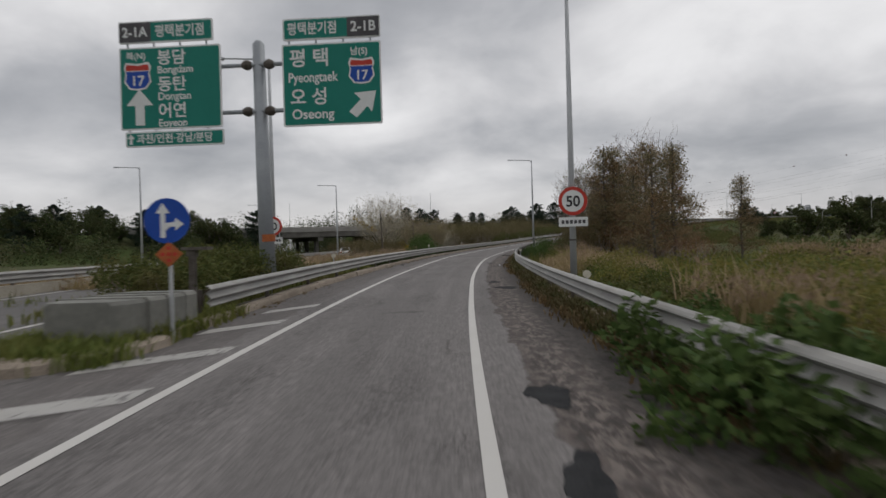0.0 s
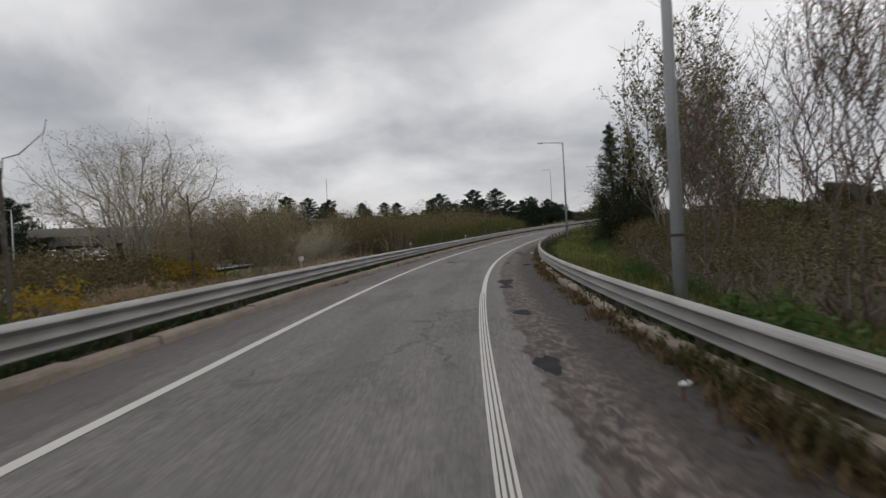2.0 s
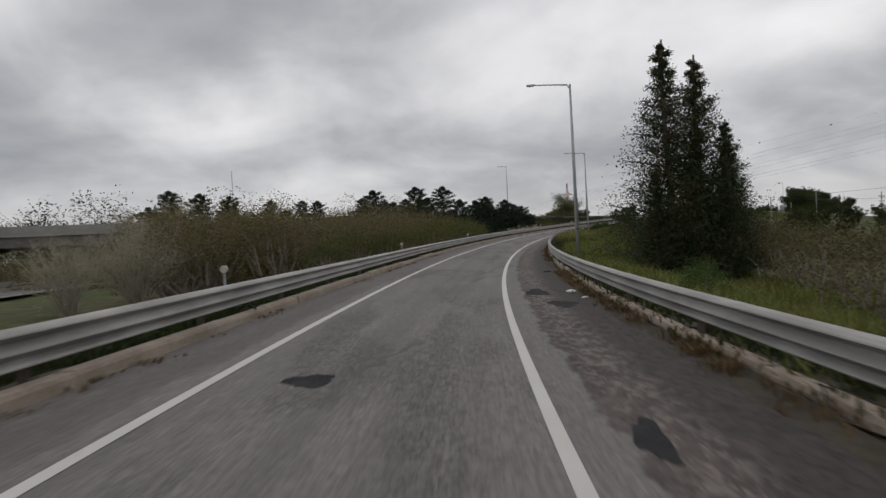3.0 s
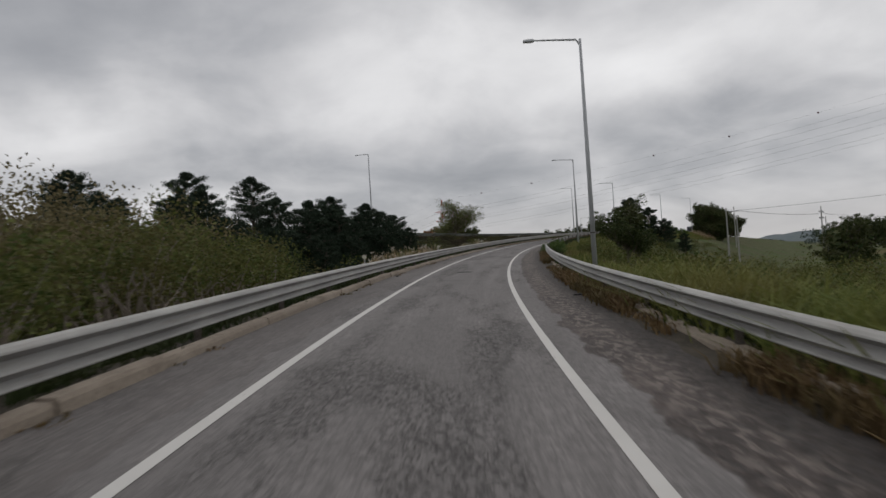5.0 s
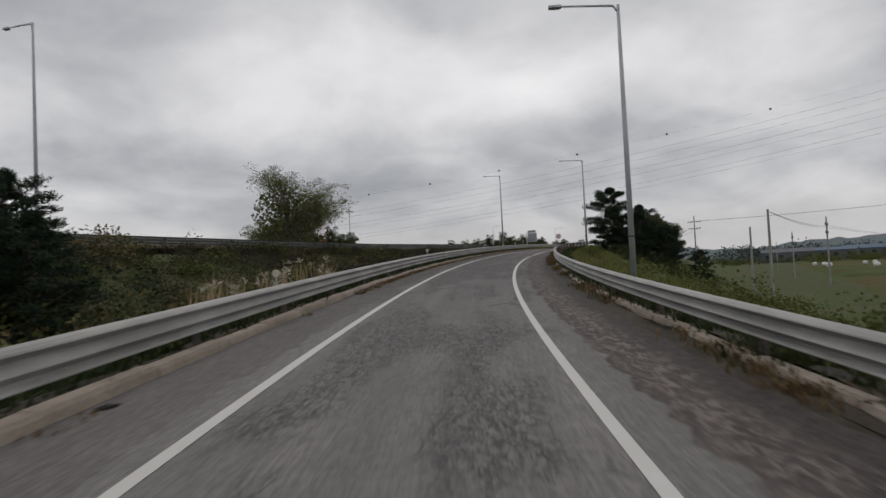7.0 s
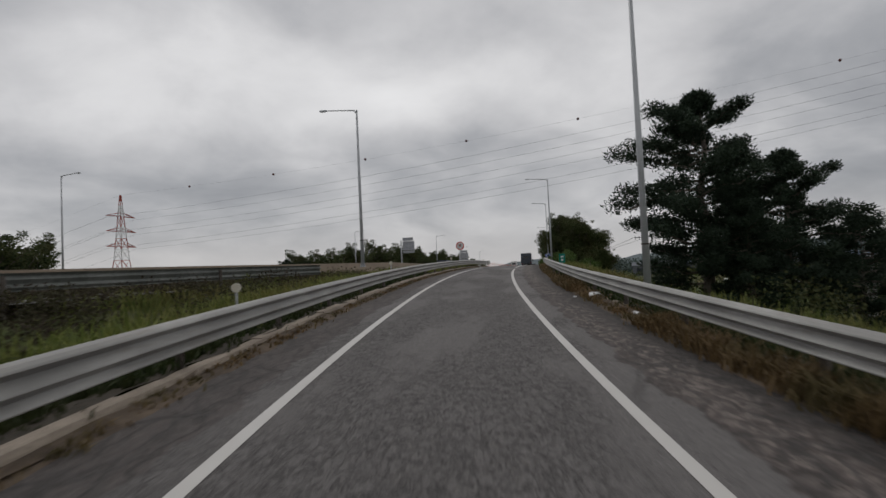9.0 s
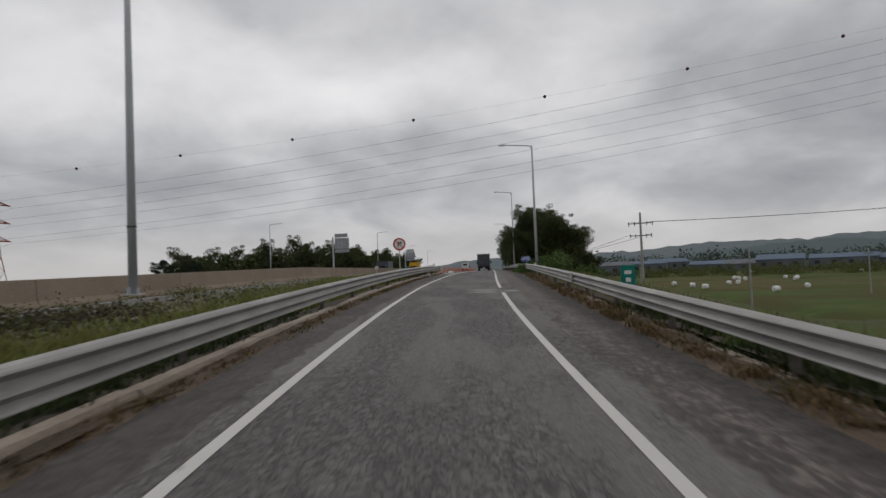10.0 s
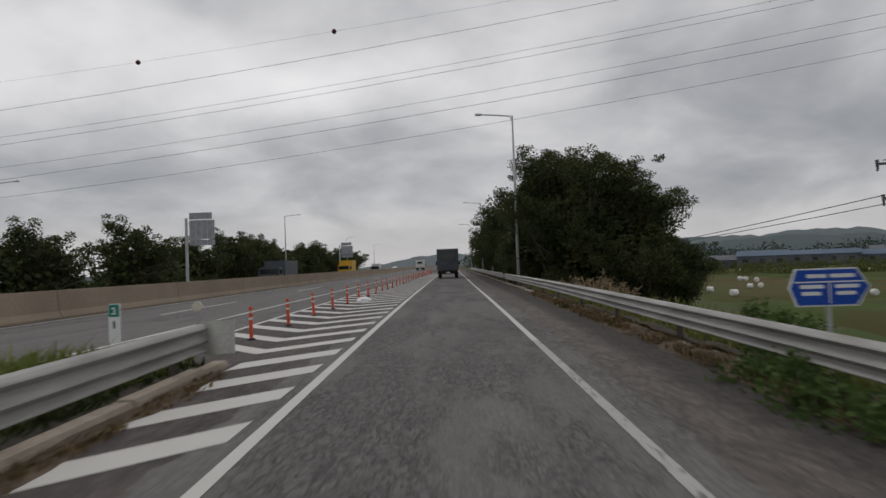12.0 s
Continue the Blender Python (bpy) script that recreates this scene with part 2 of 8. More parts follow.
    c = k.mix(k.maths("MULTIPLY", cr, 0.5), c, (0.03, 0.028, 0.026))
    # bared stones of the darker upper part, drawn out along the traffic
    rough = k.noise(k.stretch(uv, 13.0, 5.5, 1.0), 1.0, 6.0, 0.78, 0.8)
    c = k.mix(k.maths("MULTIPLY", upper_dark, k.span(rough, 0.44, 0.36, 0.0, 0.75)), c, (0.03, 0.028, 0.027))
    c = k.mix(k.maths("MULTIPLY", upper_dark, k.span(rough, 0.56, 0.66, 0.0, 0.5)), c, (0.21, 0.19, 0.175))
    tears = k.span(k.cells(k.stretch(wander(0.5), 3.2, 0.8, 1.0), 1.0), 0.01, 0.1, 1.0, 0.0)
    c = k.mix(k.maths("MULTIPLY", k.maths("MULTIPLY", tears, side), k.maths("MULTIPLY", upper_dark, 0.7)), c, (0.026, 0.024, 0.023))
    # grain of the stones
    grain = k.noise(uv, 42.0, 3.0, 0.7)
    mott = k.noise(uv, 8.0, 5.0, 0.75)
    c = k.mix(k.span(mott, 0.42, 0.6, 0.35, 0.0), c, tone(0.45))
    c = k.mix(k.maths("MULTIPLY", k.span(grain, 0.45, 0.7, 0.0, 0.35), k.span(side, 0.0, 1.0, 1.0, 0.25)), c, tone(1.5))
    k.colour(k.mix(k.span(k.cells(uv, 26.0, "F1"), 0.0, 0.35, 0.2, 0.0), c, (0.05, 0.047, 0.044)))
    low = k.maths("MAXIMUM", k.maths("MULTIPLY", cr, 1.6), k.maths("MULTIPLY", torn, 1.4))
    hgt = k.maths("SUBTRACT", k.maths("ADD", k.maths("MULTIPLY", grain, 0.5), k.maths("MULTIPLY", cob, k.maths("MULTIPLY", side, 1.6))), low)
    k.bump(hgt, 0.7, 0.014)
    return k.m


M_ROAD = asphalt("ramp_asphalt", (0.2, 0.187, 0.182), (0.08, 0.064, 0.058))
M_MAIN = asphalt("motorway_asphalt", (0.165, 0.158, 0.152), (0.14, 0.134, 0.126), 50.0, -50.0)
M_PAINT = road_paint("white_road_paint", 0.58, 0.36)
M_PAINT_OLD = road_paint("faded_road_paint", 0.42, 0.46)
M_KERB = plain("weathered_kerb_concrete", (0.2, 0.165, 0.13), (0.36, 0.305, 0.245), 0.9, 0.0, 24.0, 1.1, 0.4)
M_WALL = plain("barrier_concrete", (0.245, 0.195, 0.148), (0.33, 0.27, 0.205), 0.9, 0.0, 12.0, 0.35, 0.25)
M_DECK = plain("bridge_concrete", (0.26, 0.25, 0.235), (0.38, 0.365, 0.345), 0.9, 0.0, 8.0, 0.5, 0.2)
# darker concrete for the bridge's girders, piers and abutments
M_DARKCONC = plain("dark_concrete", (0.12, 0.115, 0.105), (0.2, 0.19, 0.175), 0.9, 0.0, 8.0, 0.5, 0.2)
M_GALV = plain("galvanised_steel", (0.34, 0.355, 0.36), (0.5, 0.51, 0.515), 0.55, 0.55, 45.0, 1.6, 0.08, 0.5)
M_POLE = plain("lamp_post_steel", (0.36, 0.375, 0.39), (0.47, 0.485, 0.5), 0.5, 0.2, 30.0, 0.8, 0.05, 0.5)
M_RUST = plain("rusty_post_steel", (0.075, 0.062, 0.052), (0.15, 0.135, 0.12), 0.75, 0.4, 30.0, 3.0, 0.1)


def rail_metal():
    """Galvanised beam with dull streaks and road grime."""
    k = Shader("guardrail_zinc", 0.55, 0.12, 0.35)
    st = k.noise(k.stretch(k.uv(), 3.0, 0.5, 1.0), 1.0, 4.0, 0.6)
    fine = k.noise(k.uv(), 30.0, 3.0)
    c = k.mix(k.span(st, 0.35, 0.7), (0.25, 0.245, 0.232), (0.4, 0.393, 0.374))
    c = k.mix(k.span(k.noise(k.stretch(k.uv(), 8.0, 0.7, 1.0), 1.0, 5.0, 0.7), 0.5, 0.75, 0.0, 0.6), c, (0.2, 0.175, 0.145))
    c = k.mix(k.span(fine, 0.55, 0.75, 0.0, 0.35), c, (0.2, 0.185, 0.165))
    k.colour(c)
    k.rough(k.span(st, 0.3, 0.7, 0.5, 0.7))
    return k.m


M_RAIL = rail_metal()


def earth():
    """Verge soil and trodden grass; ploughed and mown fields are laid on it as sheets of their own."""
    k = Shader("ground_soil", 0.95, 0.0, 0.15)
    a, b = k.noise(k.pos(), 0.9, 6.0, 0.65), k.noise(k.pos(), 0.06, 3.0)
    c = k.mix(k.span(a, 0.35, 0.65), (0.045, 0.055, 0.022), (0.105, 0.1, 0.05))
    c = k.mix(k.span(b, 0.45, 0.62), c, (0.06, 0.085, 0.026))
    c = k.mix(k.span(k.noise(k.pos(), 3.0, 5.0, 0.7), 0.55, 0.72, 0.0, 0.7), c, (0.085, 0.07, 0.048))
    k.colour(c)
    k.bump(a, 0.8, 0.25)
    return k.m


M_EARTH = earth()

# ---- helpers for meshes ----


class Mesh:
    """Collects vertices and faces, with an optional UV for each vertex."""

    def __init__(self):
        self.v, self.f, self.t = [], [], []

    def add(self, verts, faces, uvs=None):
        o = len(self.v)
        self.v += [tuple(p) for p in verts]
        self.f += [tuple(i + o for i in q) for q in faces]
        self.t += list(uvs) if uvs is not None else [(0.0, 0.0)] * len(verts)
        return self

    def box(self, x0, x1, y0, y1, z0, z1, m=None):
        p = [Vector((x, y, z)) for z in (z0, z1) for x, y in ((x0, y0), (x1, y0), (x1, y1), (x0, y1))]
        if m is not None:
            p = [m @ q for q in p]
        return self.add(p, [(3, 2, 1, 0), (4, 5, 6, 7), (0, 1, 5, 4), (1, 2, 6, 5), (2, 3, 7, 6), (3, 0, 4, 7)])

    def tube(self, pts, radii, sides=8, caps=True):
        pts = [Vector(p) for p in pts]
        rings = []
        side = None
        for i, p in enumerate(pts):
            d = (pts[min(i + 1, len(pts) - 1)] - pts[max(i - 1, 0)]).normalized()
            if side is None:
                side = d.orthogonal().normalized()
            side = (side - d * side.dot(d)).normalized()
            up = d.cross(side)
            r = radii[i] if not isinstance(radii, (int, float)) else radii
            rings.append([p + (side * math.cos(a) + up * math.sin(a)) * r for a in (2 * math.pi * j / sides for j in range(sides))])
        v = [q for r in rings for q in r]
        f = [(i * sides + j, i * sides + (j + 1) % sides, (i + 1) * sides + (j + 1) % sides, (i + 1) * sides + j)
             for i in range(len(pts) - 1) for j in range(sides)]
        if caps:
            f += [tuple(range(sides))[::-1], tuple(range((len(pts) - 1) * sides, len(pts) * sides))]
        return self.add(v, f)

    def grid(self, rows, uvs=None, close=False):
        """rows of points, joined by quads."""
        n = len(rows[0])
        v = [q for r in rows for q in r]
        f = [(i * n + j, i * n + (j + 1) % n, (i + 1) * n + (j + 1) % n, (i + 1) * n + j)
             for i in range(len(rows) - 1) for j in range(n if close else n - 1)]
        if close:
            f += [tuple(range(n))[::-1], tuple(range((len(rows) - 1) * n, len(rows) * n))]
        return self.add(v, f, [q for r in uvs for q in r] if uvs else None)

    def data(self, name, *mats, smooth=False):
        me = bpy.data.meshes.new(name)
        me.from_pydata(self.v, [], self.f)
        for m in mats:
            me.materials.append(m)
        if any(a or b for a, b in self.t):
            lay = me.uv_layers.new(name="UVMap")
            idx = np.zeros(len(me.loops), int)
            me.loops.foreach_get("vertex_index", idx)
            lay.data.foreach_set("uv", np.array(self.t, float)[idx].ravel())
        if smooth:
            me.shade_smooth()
        me.update()
        return me


def part(name, mesh, material, parent=None, label="", at_=None, smooth=False):
    ob = new(name, mesh if isinstance(mesh, bpy.types.Mesh) else mesh.data(name, material, smooth=smooth))
    ob.parent = parent
    if at_ is not None:
        ob.matrix_basis = at_
    if label:
        ob["label"] = label
    return ob


def thing(name, label, category, at_=None, group="", kind=""):
    """An Empty at the base of a thing, to hang its parts under."""
    ob = new(name)
    ob.empty_display_size = 0.2
    if at_ is not None:
        ob.matrix_basis = at_
    return tagged(ob, label, category, group, kind)


# ---- the line of the ramp: heading, height and crossfall along its centre, every 25 m ----
A_S = np.arange(-50.0, 901.0, 25.0)
A_H = np.array([13.0, 10.8, 7.94, 4.29, 0.28, -4.47, -10.43, -16.16, -21.77, -26.75, -32.09, -38.38, -43.96, -47.96, -50.05] + [-50.4] * 24)
A_Z = np.array([-0.55, -0.3, 0.0, 0.4, 0.73, 1.1, 1.67, 2.56, 3.65, 4.79, 6.0, 7.31, 8.51, 9.45, 10.03] + [10.2 - 0.02 * i for i in range(24)])
A_B = np.array([-0.3, -0.2, 0.0, 0.77, 1.26, 1.31, 1.46, 1.74, 1.57, 1.2, 1.28, 1.26, 0.82, 0.64, 0.57] + [0.4] * 24)


def ease(x, xs, ys):
    """Catmull-Rom through even steps."""
    x = np.atleast_1d(np.asarray(x, float))
    k = np.clip(((x - xs[0]) / (xs[1] - xs[0])).astype(int), 0, len(xs) - 2)
    u = (x - xs[k]) / (xs[1] - xs[0])
    p0, p1, p2, p3 = ys[np.maximum(k - 1, 0)], ys[k], ys[k + 1], ys[np.minimum(k + 2, len(ys) - 1)]
    return p1 + 0.5 * u * (p2 - p0 + u * (2 * p0 - 5 * p1 + 4 * p2 - p3 + u * (3 * (p1 - p2) + p3 - p0)))


L_S = np.arange(-50.0, 900.0, 0.5)
_h = np.radians(ease(L_S, A_S, A_H))
_i0 = int(np.searchsorted(L_S, 0.0))
L_X = np.concatenate([[0], np.cumsum(-np.sin((_h[1:] + _h[:-1]) / 2) * 0.5)])
L_Y = np.concatenate([[0], np.cumsum(np.cos((_h[1:] + _h[:-1]) / 2) * 0.5)])
L_X += -1.457 - L_X[_i0]
L_Y += -0.202 - L_Y[_i0]
# small sideways corrections of the centre line
_o = np.interp(L_S, [0, 25, 50, 75, 100, 125, 150, 175, 200, 225, 250, 275, 300, 330], [0, 0.12, 0.01, 0.18, 0.13, 0.14, 0.11, 0.06, 0.13, 0.12, 0.05, -0.04, -0.13, -0.13])
_o = np.convolve(np.pad(_o, 20, "edge"), np.ones(41) / 41, "valid")
L_X -= np.cos(_h) * _o
L_Y -= np.sin(_h) * _o
L_Z, L_B = ease(L_S, A_S, A_Z), np.tan(np.radians(ease(L_S, A_S, A_B)))


def on(s, l, dz=0.0):
    """The place s along the ramp, l to its right, dz over its surface."""
    x, y, h = np.interp(s, L_S, L_X), np.interp(s, L_S, L_Y), np.interp(s, L_S, _h)
    z = np.interp(s, L_S, L_Z) - np.interp(s, L_S, L_B) * l
    return Vector((x + math.cos(h) * l, y + math.sin(h) * l, z + dz))


def yaw(s):
    return math.degrees(np.interp(s, L_S, _h))


def stand(s, l, dz=0.0, turn=0.0, size=1.0):
    """A pose on the ramp's plan: upright, facing along the ramp, turned by turn degrees."""
    return Matrix.Translation(on(s, l, dz)) @ pose(0, 0, 0, 0, 0, yaw(s) + turn) @ Matrix.Scale(size, 4)


# ---- the motorway beside it: straight, its median barrier through MAIN, m along and b to the right ----
MAIN = on(330.0, -15.1)
M_YAW = radians(-50.6)
M_DIR, M_RIGHT = Vector((-math.sin(M_YAW), math.cos(M_YAW), 0)), Vector((math.cos(M_YAW), math.sin(M_YAW), 0))


def main_z(m):
    return np.interp(m, [-420, -330, -235, -215, -190, -150, -92, -70, -55, -20, 600], [6.6, 6.9, 7.2, 7.4, 8.2, 9.2, 9.05, 9.38, 9.6, 10.2, 9.9])


def main_shift(m):
    return np.interp(m, [-420, -250, -120, -60, 600], [-12.0, -9.0, -6.5, 0.0, 0.0])


def on_main(m, b, dz=0.0):
    p = MAIN + M_DIR * m + M_RIGHT * (b + float(main_shift(m)))
    return Vector((p.x, p.y, main_z(m) + dz))


# ---- ground ----
FIELD_Z = 1.0


def ramp_coords(x, y):
    """s, l and surface height of the nearest point of the ramp for arrays of places."""
    s, l, z = np.zeros(len(x)), np.zeros(len(x)), np.zeros(len(x))
    cx, cy = L_X[::4], L_Y[::4]
    for a in range(0, len(x), 4000):
        q = slice(a, a + 4000)
        i = 4 * np.argmin((x[q, None] - cx) ** 2 + (y[q, None] - cy) ** 2, 1)
        dx, dy = x[q] - L_X[i], y[q] - L_Y[i]
        s[q] = L_S[i] + dx * -np.sin(_h[i]) + dy * np.cos(_h[i])
        l[q] = dx * np.cos(_h[i]) + dy * np.sin(_h[i])
        z[q] = np.interp(s[q], L_S, L_Z) - np.interp(s[q], L_S, L_B) * np.clip(l[q], -5, 5)
    return s, l, z


def hash_noise(x, y, size):
    """Smooth value noise for arrays, about -1 to 1."""
    x, y = x / size, y / size
    i, j = np.floor(x), np.floor(y)
    u, v = x - i, y - j
    u, v = u * u * (3 - 2 * u), v * v * (3 - 2 * v)
    r = lambda a, b: (np.sin(a * 127.1 + b * 311.7) * 43758.5453) % 1.0 * 2 - 1
    return (r(i, j) * (1 - u) + r(i + 1, j) * u) * (1 - v) + (r(i, j + 1) * (1 - u) + r(i + 1, j + 1) * u) * v


def ground_z(x, y):
    """Height of the ground for arrays of places: plain, ramp bank, motorway bank."""
    x, y = np.asarray(x, float), np.asarray(y, float)
    s, l, rz = ramp_coords(x, y)
    dx, dy = x - MAIN.x, y - MAIN.y
    m, b = dx * M_DIR.x + dy * M_DIR.y, dx * M_RIGHT.x + dy * M_RIGHT.y
    wob = 0.22 * hash_noise(x, y, 5.0) + 0.35 * hash_noise(x + 40, y, 17.0)
    base = np.interp(s, [-50, 60, 160, 240], [-0.5, 0.2, 0.7, FIELD_Z]) + wob * 0.6
    base = base + np.clip((np.hypot(x - 60, y - 150) - 900) / 2000, 0, 1) * 4
    # the start of the ramp lies level with its surroundings, further on it climbs its own bank
    fall = np.interp(s, [0, 60, 130, 200], [0.05, 0.1, 0.3, 0.42])
    out = np.maximum(np.abs(l) - 4.9, 0.0)
    bank = rz - 0.2 - fall * np.maximum(out - 1.5, 0) + wob * np.clip(out / 3, 0, 1)
    mz = main_z(m)
    bb = b - main_shift(m)
    mout = np.maximum(np.maximum(bb - 10.5, -17.0 - bb), 0)
    mbank = mz - 0.35 - 0.42 * mout + wob * np.clip(mout / 3, 0, 1)
    mbank = np.where((m > -268) & (m < -205), -5.0, mbank)
    mbank = np.where(l > -4.4, -9.0, np.minimum(mbank, rz - 0.2 + 0.55 * np.maximum(-l - 5.2, 0)))
    z = np.maximum(np.maximum(base, bank), mbank)
    under = (np.abs(l) < 4.6) | ((s > 305) & (l > -9) & (l < 0))
    z = np.where(under & (s < 899), np.minimum(z, rz - 0.3), z)
    return np.where((np.abs(bb) < 10.2) & (m > -40), np.minimum(z, mz - 0.3), z)


def gz(x, y):
    return float(ground_z(np.array([x]), np.array([y]))[0])


def rooted(s, l, turn=0.0, size=1.0, sink=0.05):
    """A pose on the ground at s, l of the ramp's plan."""
    p = on(s, l)
    return Matrix.Translation((p.x, p.y, gz(p.x, p.y) - sink)) @ pose(0, 0, 0, 0, 0, turn) @ Matrix.Scale(size, 4)


def build_ground():
    def axis(a, b, step, far):
        core = np.arange(a, b + step, step)
        grow = np.cumsum(step * 1.16 ** np.arange(1, 40))
        grow = grow[grow < far]
        return np.concatenate([a - grow[::-1], core, b + grow])
    xs, ys = axis(-80, 250, 2.0, 3800), axis(-50, 430, 2.0, 3800)
    gx, gy = np.meshgrid(xs, ys, indexing="ij")
    z = ground_z(gx.ravel(), gy.ravel())
    v = np.stack([gx.ravel(), gy.ravel(), z], 1)
    n = len(ys)
    i, j = np.meshgrid(np.arange(len(xs) - 1), np.arange(n - 1), indexing="ij")
    a = (i * n + j).ravel()
    f = np.stack([a, a + n, a + n + 1, a + 1], 1)
    me = bpy.data.meshes.new("ground")
    me.from_pydata(v.tolist(), [], f.tolist())
    me.materials.append(M_EARTH)
    me.shade_smooth()
    tagged(new("ground", me), "rough grassy verge and soil falling away from the road", "ground", kind="structure")


build_ground()

# ---- carriageways, paint, kerbs ----


def ribbon(name, s0, s1, l0, l1, dz, mat_, step=1.0, across=2, label="", kind="structure", place=on):
    """A strip of surface along the ramp, or along the motorway; edges may be functions of s."""
    fn = lambda q, s: q(s) if callable(q) else q
    ss = np.linspace(s0, s1, max(2, int((s1 - s0) / step) + 1))
    rows, uvs = [], []
    for s in ss:
        a, b = fn(l0, s), fn(l1, s)
        ls = [a + (b - a) * j / (across - 1) for j in range(across)]
        rows.append([place(s, l, dz) for l in ls])
        uvs.append([(l, s) for l in ls])
    ob = part(name, Mesh().grid(rows, uvs), mat_)
    return tagged(ob, label, name.split("_")[0], kind=kind)


PAVE_L = lambda s: float(np.interp(s, [-40, 4, 9, 12, 30, 317, 317.5, 340, 880], [-5.2, -5.2, -3.5, -3.45, -3.5, -3.6, -5.4, -5.4, -5.4]))
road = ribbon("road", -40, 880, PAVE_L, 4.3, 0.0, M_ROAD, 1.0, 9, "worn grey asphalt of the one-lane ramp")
PAINT_UP = 0.006


def lane_left(s):
    return -float(np.interp(s, [0, 22, 35, 48, 54, 62, 78, 90, 100, 138, 151, 170, 178, 228, 238, 252, 275, 287, 311, 340], [1.68, 1.61, 1.62, 1.84, 1.9, 1.78, 1.77, 1.79, 1.78, 1.74, 1.73, 1.82, 1.8, 1.74, 1.71, 1.71, 1.82, 1.83, 1.67, 1.75]))


def lane_right(s):
    return float(np.interp(s, [0, 17, 31, 45, 58, 72, 80, 90, 110, 138, 146, 155, 165, 178, 228, 238, 252, 262, 275, 287, 311, 340], [1.71, 1.81, 1.78, 1.63, 1.75, 1.83, 1.85, 1.86, 1.86, 1.82, 1.79, 1.75, 1.74, 1.77, 1.73, 1.8, 1.81, 1.77, 1.71, 1.73, 1.84, 1.8]))


ribbon("lane_line", -40, 700, lambda s: lane_left(s) - 0.072, lambda s: lane_left(s) + 0.072, PAINT_UP, M_PAINT, 1.0, 2, "solid white left edge line of the ramp, worn")
for a_, b_, m_ in ((-40, 48, M_PAINT), (71, 281.5, M_PAINT), (284.6, 311, M_PAINT), (311, 319, M_PAINT_OLD), (319, 700, M_PAINT)):
    ribbon("lane_line", a_, b_, lambda s: lane_right(s) - 0.066, lambda s: lane_right(s) + 0.066, PAINT_UP, m_, 1.0, 2, "solid white right edge line of the ramp, worn")
for o_ in (-0.075, -0.035, 0.01, 0.055):
    ribbon("lane_line", 48, 71, lambda s: lane_right(s) + o_ - 0.012, lambda s: lane_right(s) + o_ + 0.016, PAINT_UP, M_PAINT, 1.0, 2, "thin scraped remains of the right edge line")

# motorway beside the ramp
ribbon("motorway", -420, -8, -15.5, 9.6, 0.0, M_MAIN, 6.0, 9, "grey asphalt of the motorway on its bank", place=on_main)
ribbon("motorway", -8, 550, -15.5, 10.2, -0.012, M_MAIN, 6.0, 9, "grey asphalt of the motorway beside the ramp", place=on_main)
ribbon("lane_line", -420, 550, 0.75, 0.9, PAINT_UP, M_PAINT, 6.0, 2, "solid white line along the median", place=on_main)
ribbon("lane_line", -420, 550, 7.6, 7.75, PAINT_UP, M_PAINT, 6.0, 2, "solid white edge line of the motorway", place=on_main)
ribbon("lane_line", -420, 550, -7.75, -7.6, PAINT_UP, M_PAINT, 6.0, 2, "solid white edge line of the far carriageway", place=on_main)
for m_ in range(-200, 400, 20):
    ribbon("lane_dash", m_, m_ + 8, 4.05, 4.2, PAINT_UP, M_PAINT, 4.0, 2, "white dash between the motorway lanes", place=on_main)

# hatched gore where the ramp meets the motorway: chevrons with their tips towards the traffic
gore = thing("gore_marking", "white painted chevrons of the merge gore", "road marking", kind="structure")


def bar(s0, l0, s1, l1, w, mat_, dz=PAINT_UP):
    m = Mesh()
    n = 4
    rows = [[on(s0 + (s1 - s0) * i / n - w / 2, l0 + (l1 - l0) * i / n, dz), on(s0 + (s1 - s0) * i / n + w / 2, l0 + (l1 - l0) * i / n, dz)] for i in range(n + 1)]
    uvs = [[(l0 + (l1 - l0) * i / n, s0 + (s1 - s0) * i / n), (l0 + (l1 - l0) * i / n, s0 + (s1 - s0) * i / n + w)] for i in range(n + 1)]
    return m.grid(rows, uvs)


for i_ in range(60):
    s_ = 311.9 + 1.72 * i_
    wide_ = float(np.interp(s_, [312, 320, 420], [3.6, 5.3, 4.0]))
    tip_ = -1.8 - (wide_ - 1.8) * 0.5
    if s_ < 318.5:
        part("hatch_bar", bar(s_ - 0.2, -3.35, s_ + 1.2, -1.9, 0.72, M_PAINT), M_PAINT, gore)
    else:
        part("hatch_bar", bar(s_ - 0.3, tip_, s_ + 1.25, -1.9, 0.6, M_PAINT), M_PAINT, gore)
        part("hatch_bar", bar(s_ - 0.3, tip_, s_ + 1.25, -wide_, 0.6, M_PAINT), M_PAINT, gore)
ribbon("lane_line", 319, 440, lambda s: float(np.interp(s, [319, 440], [-5.38, -4.05])) - 0.07, lambda s: float(np.interp(s, [319, 440], [-5.38, -4.05])) + 0.07, PAINT_UP, M_PAINT, 2.0, 2, "solid white line along the gore")
old_gore = thing("gore_marking", "faded white hatching before the ramp's nose", "road marking", kind="structure")
for s_, l0_, l1_ in ((2.6, -4.2, -1.9), (5.0, -3.9, -1.9), (7.6, -3.4, -1.9), (10.6, -3.1, -2.0), (13.4, -2.9, -2.0)):
    part("hatch_bar", bar(s_, l0_, s_ + 1.3, l1_, 0.62, M_PAINT_OLD), M_PAINT_OLD, old_gore)


